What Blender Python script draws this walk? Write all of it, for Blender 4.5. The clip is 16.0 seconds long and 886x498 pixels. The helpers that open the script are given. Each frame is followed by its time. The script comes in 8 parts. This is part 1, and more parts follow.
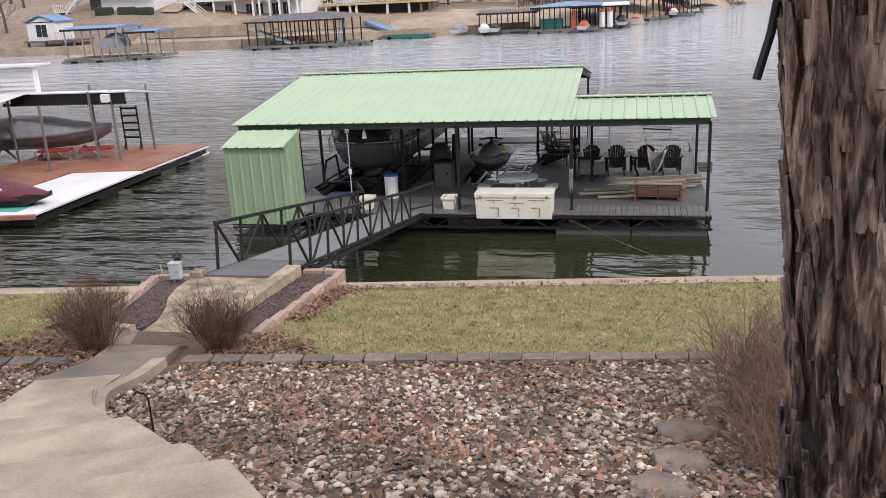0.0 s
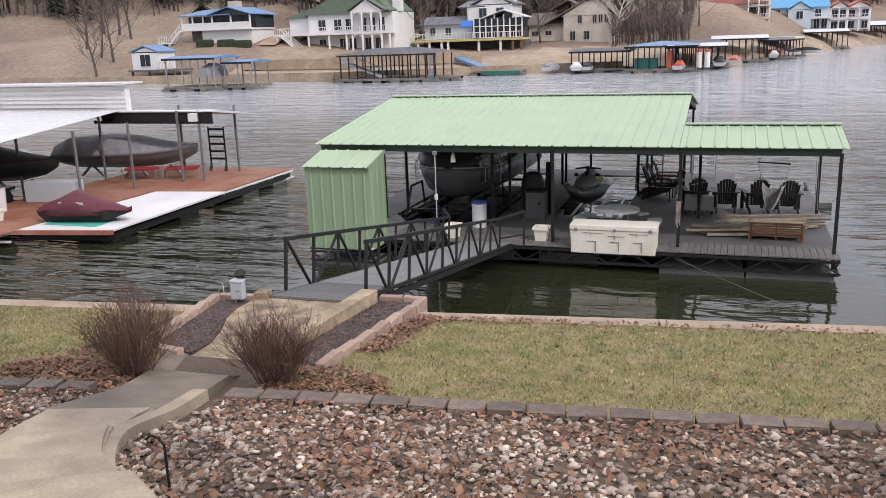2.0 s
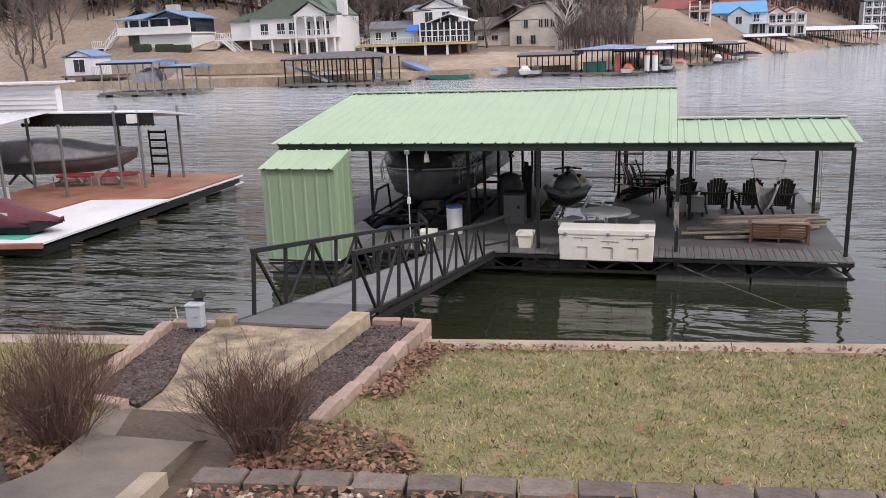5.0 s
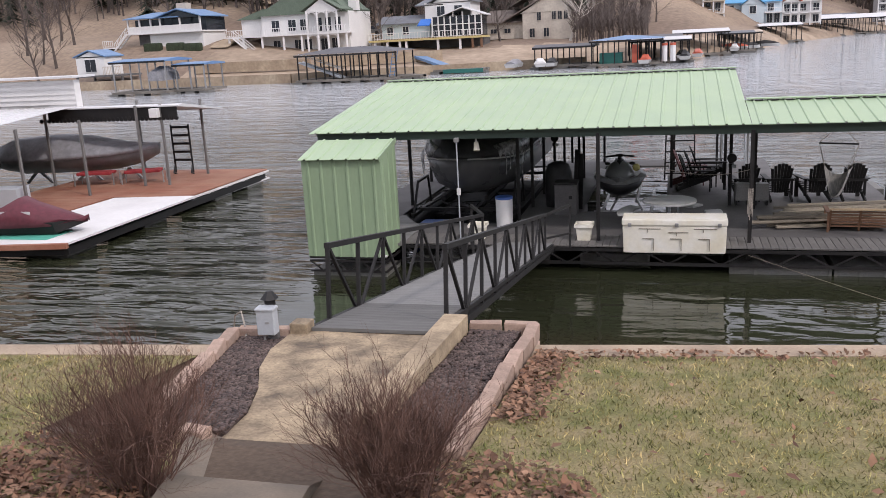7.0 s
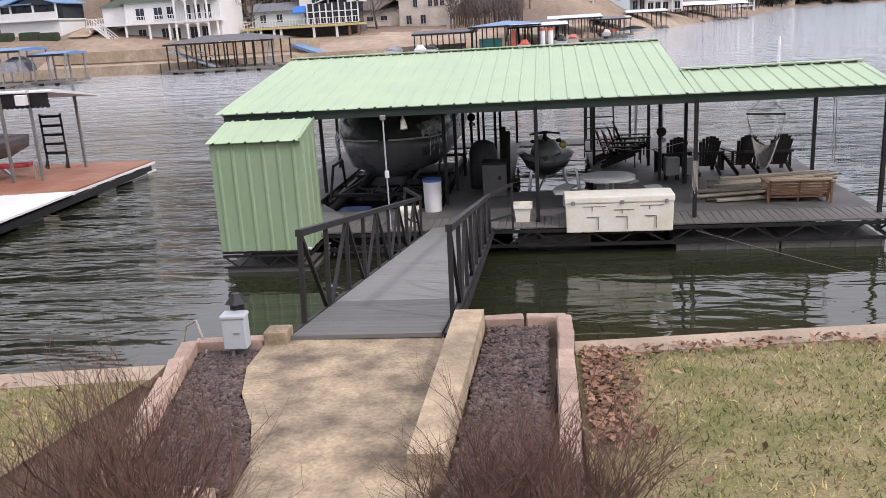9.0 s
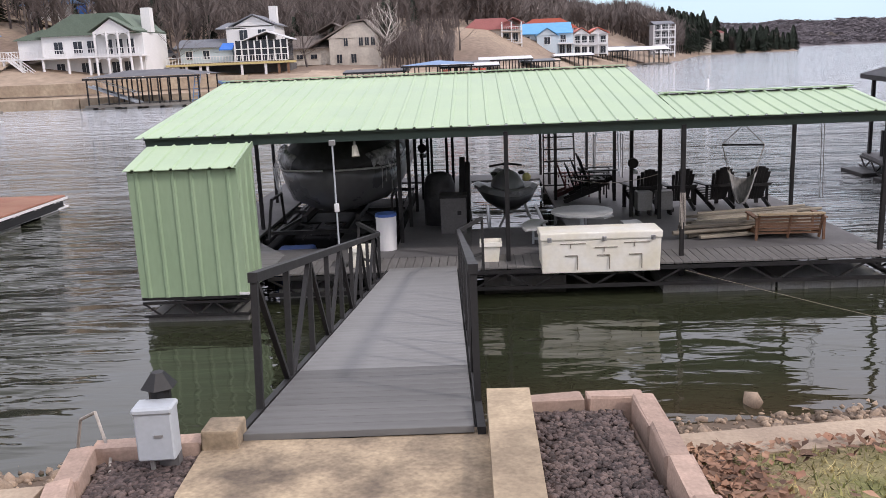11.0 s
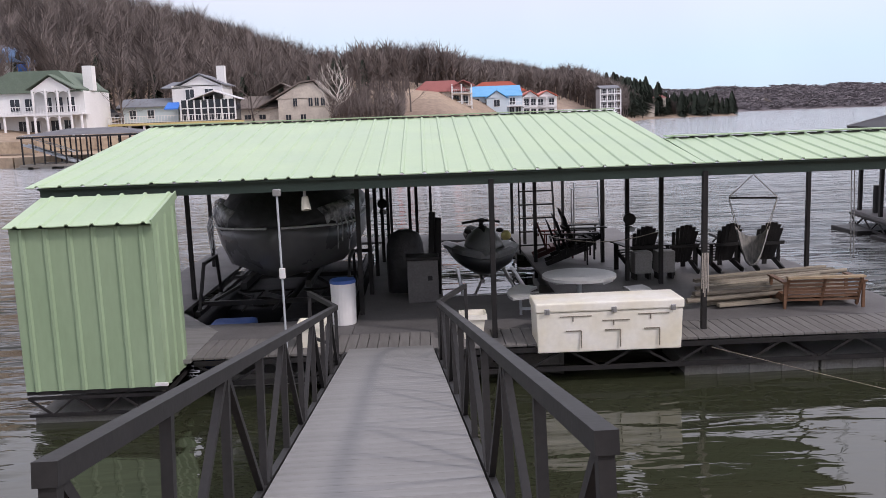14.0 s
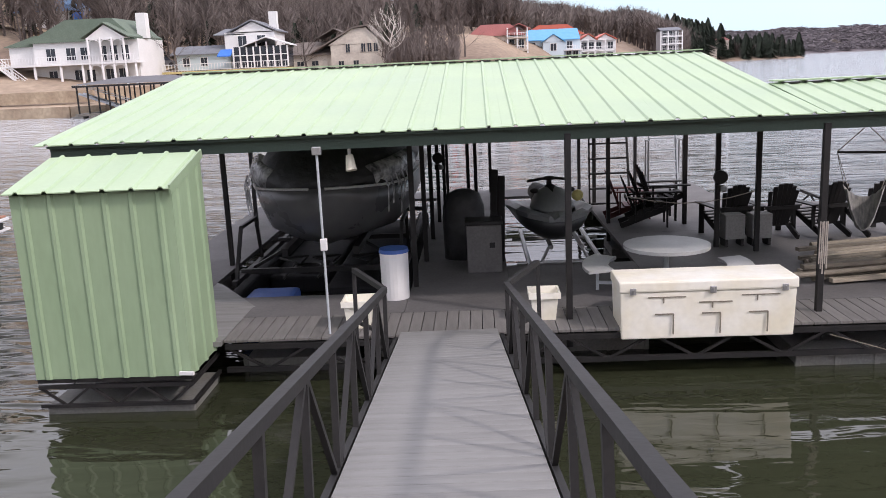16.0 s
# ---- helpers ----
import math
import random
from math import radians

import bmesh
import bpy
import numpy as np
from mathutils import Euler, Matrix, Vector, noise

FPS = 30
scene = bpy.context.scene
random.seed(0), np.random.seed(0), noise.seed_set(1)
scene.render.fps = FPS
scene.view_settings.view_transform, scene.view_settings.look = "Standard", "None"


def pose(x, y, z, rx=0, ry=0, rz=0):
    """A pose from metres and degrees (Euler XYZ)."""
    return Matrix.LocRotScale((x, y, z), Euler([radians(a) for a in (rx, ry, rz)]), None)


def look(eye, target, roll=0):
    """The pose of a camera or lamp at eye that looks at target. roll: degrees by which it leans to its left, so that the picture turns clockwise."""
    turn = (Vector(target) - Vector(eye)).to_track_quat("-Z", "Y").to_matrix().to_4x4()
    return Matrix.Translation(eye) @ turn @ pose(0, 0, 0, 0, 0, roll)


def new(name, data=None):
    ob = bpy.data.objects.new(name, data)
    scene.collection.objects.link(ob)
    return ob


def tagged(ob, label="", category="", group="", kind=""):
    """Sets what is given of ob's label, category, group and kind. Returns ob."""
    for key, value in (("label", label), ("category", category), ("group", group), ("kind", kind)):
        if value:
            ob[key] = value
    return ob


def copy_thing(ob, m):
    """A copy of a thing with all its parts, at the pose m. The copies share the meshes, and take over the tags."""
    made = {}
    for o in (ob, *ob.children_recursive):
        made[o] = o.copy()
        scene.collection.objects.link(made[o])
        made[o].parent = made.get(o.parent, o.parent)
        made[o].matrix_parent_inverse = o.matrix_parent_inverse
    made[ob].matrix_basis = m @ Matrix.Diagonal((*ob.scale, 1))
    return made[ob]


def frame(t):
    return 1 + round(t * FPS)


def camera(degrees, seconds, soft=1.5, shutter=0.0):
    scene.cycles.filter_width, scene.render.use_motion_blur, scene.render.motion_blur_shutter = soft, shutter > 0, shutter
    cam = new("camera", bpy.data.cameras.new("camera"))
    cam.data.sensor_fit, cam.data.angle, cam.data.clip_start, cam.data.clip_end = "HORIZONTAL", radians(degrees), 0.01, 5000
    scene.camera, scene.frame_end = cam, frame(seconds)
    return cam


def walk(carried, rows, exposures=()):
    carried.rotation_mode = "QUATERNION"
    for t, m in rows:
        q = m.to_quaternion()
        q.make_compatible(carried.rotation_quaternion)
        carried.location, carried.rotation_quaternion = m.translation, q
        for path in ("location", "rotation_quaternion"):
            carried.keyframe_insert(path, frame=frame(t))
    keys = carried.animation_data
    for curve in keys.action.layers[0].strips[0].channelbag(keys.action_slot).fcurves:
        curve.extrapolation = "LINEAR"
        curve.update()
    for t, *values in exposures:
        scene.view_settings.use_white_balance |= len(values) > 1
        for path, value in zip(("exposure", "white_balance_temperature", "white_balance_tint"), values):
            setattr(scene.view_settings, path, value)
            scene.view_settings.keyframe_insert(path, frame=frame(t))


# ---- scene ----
cam = camera(55.4, 16.0, soft=0.8)
METRES, EYE, TILT, LEAN, TURN = 16.0, 5.0, 0.0, 0.0, 19.5
PATH = [
    (0, (-2.619, 0.256, 6.141), (-3.065, 2.115, 5.554), -3.0),
    (0.5, (-2.685, 0.55, 5.98), (-3.241, 2.385, 5.413), -2.5),
    (1, (-2.88, 0.975, 5.797), (-3.545, 2.774, 5.229), -2.4),
    (1.5, (-3.037, 1.35, 5.638), (-3.795, 3.115, 5.08), -2.2),
    (2, (-3.203, 1.706, 5.526), (-3.836, 3.538, 5.035), -2.0),
    (2.5, (-3.325, 2.011, 5.482), (-3.896, 3.848, 4.937), -1.5),
    (3, (-3.446, 2.233, 5.446), (-4.01, 4.081, 4.932), -1.6),
    (3.5, (-3.639, 2.537, 5.352), (-4.13, 4.429, 4.928), -2.6),
    (4, (-3.855, 2.743, 5.293), (-4.373, 4.612, 4.803), -1.9),
    (6.5, (-5.395, 4.171, 4.849), (-5.89, 6.053, 4.387), -2.3),
    (7, (-5.647, 4.271, 4.809), (-6.179, 6.136, 4.322), -3.0),
    (7.5, (-6.079, 4.632, 4.673), (-6.534, 6.506, 4.141), -3.2),
    (8, (-6.41, 4.803, 4.606), (-6.78, 6.696, 4.077), -3.7),
    (10.5, (-7.597, 6.856, 4.101), (-7.729, 8.792, 3.616), -2.2),
    (11, (-7.72, 7.304, 3.998), (-7.803, 9.253, 3.559), -2.4),
    (11.5, (-7.818, 7.727, 3.917), (-7.838, 9.667, 3.433), -1.8),
    (12, (-7.864, 8.179, 3.796), (-7.842, 10.125, 3.332), -1.5),
    (12.5, (-7.923, 8.613, 3.795), (-7.805, 10.562, 3.362), -1.6),
    (13, (-7.941, 9.025, 3.741), (-7.774, 10.964, 3.278), -2.0),
    (13.5, (-8.056, 9.416, 3.579), (-7.916, 11.362, 3.139), -3.2),
    (14, (-8.126, 9.979, 3.591), (-8.085, 11.955, 3.29), -2.1),
    (14.5, (-8.223, 10.384, 3.595), (-8.24, 12.369, 3.354), -2.2),
    (15, (-8.226, 10.796, 3.558), (-8.272, 12.778, 3.289), -2.7),
    (15.5, (-8.17, 11.225, 3.604), (-8.281, 13.189, 3.243), -2.7),
    (16, (-8.241, 11.651, 3.581), (-8.331, 13.605, 3.162), -2.6),
]
EXPOSURES = [(0, 0.12, 6600, 16), (1.5, 0.07, 6600, 16), (3.5, 0.04, 6550, 17), (7, 0.02, 6600, 18), (8, 0.24, 6600, 18), (10.5, 0.24, 6550, 18), (11.2, 0.19, 6550, 19), (12.5, 0.16, 6600, 21), (13.5, 0.16, 6600, 22), (14.5, 0.04, 6450, 20), (15.2, 0.08, 6550, 20), (16, 0.40, 6600, 20)]
walk(cam, [(t, look(eye, target, roll)) for t, eye, target, roll in PATH], EXPOSURES)


# ---- light ----
def build_light():
    world = bpy.data.worlds.new("world")
    scene.world = world
    world.use_nodes = True
    nt = world.node_tree
    nt.nodes.clear()
    out = nt.nodes.new("ShaderNodeOutputWorld")
    bg = nt.nodes.new("ShaderNodeBackground")
    sky = nt.nodes.new("ShaderNodeTexSky")
    sky.sky_type = "NISHITA"
    sky.sun_disc = False
    sky.sun_elevation = radians(40)
    sky.sun_rotation = radians(120)
    sky.dust_density = 3.0
    co = nt.nodes.new("ShaderNodeTexCoord")
    sep = nt.nodes.new("ShaderNodeSeparateXYZ")
    ramp = nt.nodes.new("ShaderNodeValToRGB")
    e = ramp.color_ramp.elements
    e[0].position, e[0].color = 0.0, (6.3, 8.3, 9.6, 1)
    e[1].position, e[1].color = 0.17, (8.3, 8.8, 9.9, 1)
    k = e.new(0.06)
    k.color = (6.5, 8.7, 9.9, 1)
    k = e.new(0.28)
    k.color = (9.6, 10.1, 11.1, 1)
    k = e.new(0.42)
    k.color = (13.5, 14.0, 15.2, 1)
    k = e.new(1.0)
    k.color = (9.6, 10.0, 11.0, 1)
    clouds = nt.nodes.new("ShaderNodeTexNoise")
    clouds.inputs["Scale"].default_value = 2.2
    clouds.inputs["Detail"].default_value = 4
    cr = nt.nodes.new("ShaderNodeMapRange")
    cr.inputs["From Min"].default_value, cr.inputs["From Max"].default_value = 0.3, 0.7
    cr.inputs["To Min"].default_value, cr.inputs["To Max"].default_value = 0.94, 1.06
    mul = nt.nodes.new("ShaderNodeVectorMath")
    mul.operation = "SCALE"
    mix = nt.nodes.new("ShaderNodeMix")
    mix.data_type = "RGBA"
    mix.inputs["Factor"].default_value = 0.93
    nt.links.new(co.outputs["Generated"], sep.inputs[0])
    nt.links.new(sep.outputs["Z"], ramp.inputs[0])
    nt.links.new(co.outputs["Generated"], clouds.inputs["Vector"])
    nt.links.new(clouds.outputs[0], cr.inputs["Value"])
    nt.links.new(ramp.outputs[0], mul.inputs[0])
    nt.links.new(cr.outputs[0], mul.inputs["Scale"])
    nt.links.new(sky.outputs[0], mix.inputs["A"])
    nt.links.new(mul.outputs[0], mix.inputs["B"])
    nt.links.new(mix.outputs["Result"], bg.inputs[0])
    bg.inputs[1].default_value = 0.1
    nt.links.new(bg.outputs[0], out.inputs[0])
    sun = bpy.data.lights.new("sun", "SUN")
    sun.energy, sun.angle, sun.color = 1.7, radians(4), (1.0, 0.96, 0.9)
    ob = new("sun", sun)
    ob.matrix_basis = look((26, -15, 25), (0, 0, 0))


build_light()


# ---- materials ----
def mat(name, color, rough=0.7, metal=0.0, vary=0.25, scale=3.0, fine=40.0, bump=0.3, tint=None, island=0.0, rand=0.0, stretch=(1, 1, 1), spec=0.5, dist=0.01):
    """A surface with broad and fine noise in colour, roughness and relief. tint: the second colour of the broad noise."""
    m = bpy.data.materials.new(name)
    m.use_nodes = True
    nt = m.node_tree
    b = nt.nodes["Principled BSDF"]
    b.inputs["Metallic"].default_value = metal
    b.inputs["Specular IOR Level"].default_value = spec
    co = nt.nodes.new("ShaderNodeTexCoord")
    mp = nt.nodes.new("ShaderNodeMapping")
    mp.inputs["Scale"].default_value = stretch
    nt.links.new(co.outputs["Object"], mp.inputs[0])
    n1 = nt.nodes.new("ShaderNodeTexNoise")
    n1.inputs["Scale"].default_value, n1.inputs["Detail"].default_value = scale, 5
    n2 = nt.nodes.new("ShaderNodeTexNoise")
    n2.inputs["Scale"].default_value, n2.inputs["Detail"].default_value = fine, 3
    for n in (n1, n2):
        nt.links.new(mp.outputs[0], n.inputs["Vector"])
    ramp = nt.nodes.new("ShaderNodeValToRGB")
    ramp.color_ramp.elements[0].position, ramp.color_ramp.elements[1].position = 0.35, 0.68
    c = Vector(color)
    d = Vector(tint) if tint else c * (1 - vary)
    ramp.color_ramp.elements[0].color = (*c, 1)
    ramp.color_ramp.elements[1].color = (*d, 1)
    nt.links.new(n1.outputs[0], ramp.inputs[0])
    f = nt.nodes.new("ShaderNodeMapRange")
    f.inputs["From Min"].default_value, f.inputs["From Max"].default_value = 0.25, 0.75
    f.inputs["To Min"].default_value, f.inputs["To Max"].default_value = 1 - vary, 1 + vary
    nt.links.new(n2.outputs[0], f.inputs["Value"])
    last = f.outputs[0]
    for amount, source in ((island, "Random Per Island"), (rand, "Random")):
        if amount:
            g = nt.nodes.new("ShaderNodeNewGeometry" if source == "Random Per Island" else "ShaderNodeObjectInfo")
            r = nt.nodes.new("ShaderNodeMapRange")
            r.inputs["To Min"].default_value, r.inputs["To Max"].default_value = 1 - amount, 1 + amount
            nt.links.new(g.outputs[source], r.inputs["Value"])
            q = nt.nodes.new("ShaderNodeMath")
            q.operation = "MULTIPLY"
            nt.links.new(last, q.inputs[0])
            nt.links.new(r.outputs[0], q.inputs[1])
            last = q.outputs[0]
    mul = nt.nodes.new("ShaderNodeVectorMath")
    mul.operation = "SCALE"
    nt.links.new(ramp.outputs[0], mul.inputs[0])
    nt.links.new(last, mul.inputs["Scale"])
    nt.links.new(mul.outputs[0], b.inputs["Base Color"])
    rr = nt.nodes.new("ShaderNodeMapRange")
    rr.inputs["To Min"].default_value, rr.inputs["To Max"].default_value = max(0.02, rough - 0.12), min(1, rough + 0.12)
    nt.links.new(n1.outputs[0], rr.inputs["Value"])
    nt.links.new(rr.outputs[0], b.inputs["Roughness"])
    if bump:
        bp = nt.nodes.new("ShaderNodeBump")
        bp.inputs["Strength"].default_value, bp.inputs["Distance"].default_value = bump, dist
        nt.links.new(n2.outputs[0], bp.inputs["Height"])
        nt.links.new(bp.outputs[0], b.inputs["Normal"])
    return m


def bark_material():
    m = mat("furrowed_bark", (0.2, 0.16, 0.14), 0.95, bump=0)
    nt = m.node_tree
    b = nt.nodes["Principled BSDF"]
    co = nt.nodes.new("ShaderNodeTexCoord")
    heights = []
    for scale, stretch, detail in ((9, 0.17, 5), (30, 0.22, 4)):
        mp = nt.nodes.new("ShaderNodeMapping")
        mp.inputs["Scale"].default_value = (1, 1, stretch)
        n = nt.nodes.new("ShaderNodeTexNoise")
        n.inputs["Scale"].default_value, n.inputs["Detail"].default_value, n.inputs["Distortion"].default_value = scale, detail, 1.1
        nt.links.new(co.outputs["Object"], mp.inputs[0])
        nt.links.new(mp.outputs[0], n.inputs["Vector"])
        heights.append(n)
    mix = nt.nodes.new("ShaderNodeMix")
    mix.inputs["Factor"].default_value = 0.4
    nt.links.new(heights[0].outputs[0], mix.inputs["A"])
    nt.links.new(heights[1].outputs[0], mix.inputs["B"])
    ramp = nt.nodes.new("ShaderNodeValToRGB")
    e = ramp.color_ramp.elements
    e[0].position, e[0].color = 0.41, (0.028, 0.019, 0.016, 1)
    e[1].position, e[1].color = 0.63, (0.42, 0.325, 0.275, 1)
    k = e.new(0.50)
    k.color = (0.16, 0.115, 0.095, 1)
    nt.links.new(mix.outputs["Result"], ramp.inputs[0])
    nt.links.new(ramp.outputs[0], b.inputs["Base Color"])
    bp = nt.nodes.new("ShaderNodeBump")
    bp.inputs["Strength"].default_value, bp.inputs["Distance"].default_value = 1.0, 0.09
    nt.links.new(mix.outputs["Result"], bp.inputs["Height"])
    nt.links.new(bp.outputs[0], b.inputs["Normal"])
    return m


def water_material():
    m = bpy.data.materials.new("lake_water")
    m.use_nodes = True
    nt = m.node_tree
    b = nt.nodes["Principled BSDF"]
    b.inputs["Base Color"].default_value = (0.022, 0.026, 0.013, 1)
    b.inputs["Roughness"].default_value = 0.10
    b.inputs["IOR"].default_value = 1.5
    co = nt.nodes.new("ShaderNodeTexCoord")
    heights = []
    for scale, stretch, amount, turn in ((0.85, (0.45, 1.6, 1), 1.5, 10), (0.3, (0.4, 1.6, 1), 2.2, 16), (3.0, (0.5, 1.6, 1), 0.28, -6)):
        mp = nt.nodes.new("ShaderNodeMapping")
        mp.inputs["Scale"].default_value = stretch
        mp.inputs["Rotation"].default_value = (0, 0, radians(turn))
        n = nt.nodes.new("ShaderNodeTexNoise")
        n.inputs["Scale"].default_value, n.inputs["Detail"].default_value = scale, 2.0
        n.inputs["Distortion"].default_value = 0.6
        k = nt.nodes.new("ShaderNodeMath")
        k.operation = "MULTIPLY"
        k.inputs[1].default_value = amount
        nt.links.new(co.outputs["Object"], mp.inputs[0])
        nt.links.new(mp.outputs[0], n.inputs["Vector"])
        nt.links.new(n.outputs[0], k.inputs[0])
        heights.append(k)
    a = nt.nodes.new("ShaderNodeMath")
    a2 = nt.nodes.new("ShaderNodeMath")
    nt.links.new(heights[0].outputs[0], a.inputs[0])
    nt.links.new(heights[1].outputs[0], a.inputs[1])
    nt.links.new(a.outputs[0], a2.inputs[0])
    nt.links.new(heights[2].outputs[0], a2.inputs[1])
    bp = nt.nodes.new("ShaderNodeBump")
    # sheltered and smooth between the dock and the bank, choppy on the open lake
    sep = nt.nodes.new("ShaderNodeSeparateXYZ")
    nt.links.new(co.outputs["Object"], sep.inputs[0])
    def ease(axis, low, high, top=1.0):
        k = nt.nodes.new("ShaderNodeMapRange")
        k.interpolation_type = "SMOOTHSTEP"
        k.inputs["From Min"].default_value, k.inputs["From Max"].default_value = min(low, high), max(low, high)
        k.inputs["To Min"].default_value, k.inputs["To Max"].default_value = (0.0, top) if high > low else (top, 0.0)
        nt.links.new(sep.outputs[axis], k.inputs["Value"])
        return k.outputs[0]

    def joined(operation, p, q):
        k = nt.nodes.new("ShaderNodeMath")
        k.operation = operation
        for source, socket in zip((p, q), k.inputs):
            if isinstance(source, float):
                socket.default_value = source
            else:
                nt.links.new(source, socket)
        return k.outputs[0]

    # smooth before and under the dock, choppy behind it and on both sides
    beyond = ease("Y", 30.0, 35.0)
    right = joined("MULTIPLY", ease("X", -1.0, 2.5), ease("Y", 18.0, 24.0))
    left = ease("X", -12.0, -15.0, 0.9)
    chop = joined("MAXIMUM", joined("MAXIMUM", beyond, right), left)
    most = joined("MAXIMUM", chop, 0.07)
    gloss = nt.nodes.new("ShaderNodeMapRange")
    gloss.inputs["To Min"].default_value, gloss.inputs["To Max"].default_value = 0.03, 0.08
    nt.links.new(most, gloss.inputs["Value"])
    nt.links.new(gloss.outputs[0], b.inputs["Roughness"])
    # open water: sky sheen put into the base colour, paler with distance
    sheen_mix = nt.nodes.new("ShaderNodeMix")
    sheen_mix.data_type = "RGBA"
    sheen_mix.inputs["A"].default_value = (0.026, 0.029, 0.016, 1)
    sheen_mix.inputs["B"].default_value = (0.40, 0.42, 0.44, 1)
    nt.links.new(joined("MAXIMUM", joined("MULTIPLY", ease("Y", 24.0, 80.0), chop), joined("MAXIMUM", joined("MULTIPLY", right, 0.35), joined("MULTIPLY", beyond, 0.3))), sheen_mix.inputs["Factor"])
    shallow = nt.nodes.new("ShaderNodeMix")
    shallow.data_type = "RGBA"
    shallow.inputs["B"].default_value = (0.05, 0.035, 0.02, 1)
    nt.links.new(joined("MULTIPLY", ease("Y", 18.0, 15.2), ease("X", -12.0, -8.0)), shallow.inputs["Factor"])
    nt.links.new(sheen_mix.outputs["Result"], shallow.inputs["A"])
    nt.links.new(shallow.outputs["Result"], b.inputs["Base Color"])
    scaled = nt.nodes.new("ShaderNodeMath")
    scaled.operation = "MULTIPLY"
    scaled.inputs[1].default_value = 0.36
    nt.links.new(joined("MULTIPLY", most, joined("SUBTRACT", 1.0, ease("Y", 40.0, 130.0, 0.65))), scaled.inputs[0])
    nt.links.new(scaled.outputs[0], bp.inputs["Distance"])
    bp.inputs["Strength"].default_value = 1.0
    nt.links.new(a2.outputs[0], bp.inputs["Height"])
    nt.links.new(bp.outputs[0], b.inputs["Normal"])
    return m


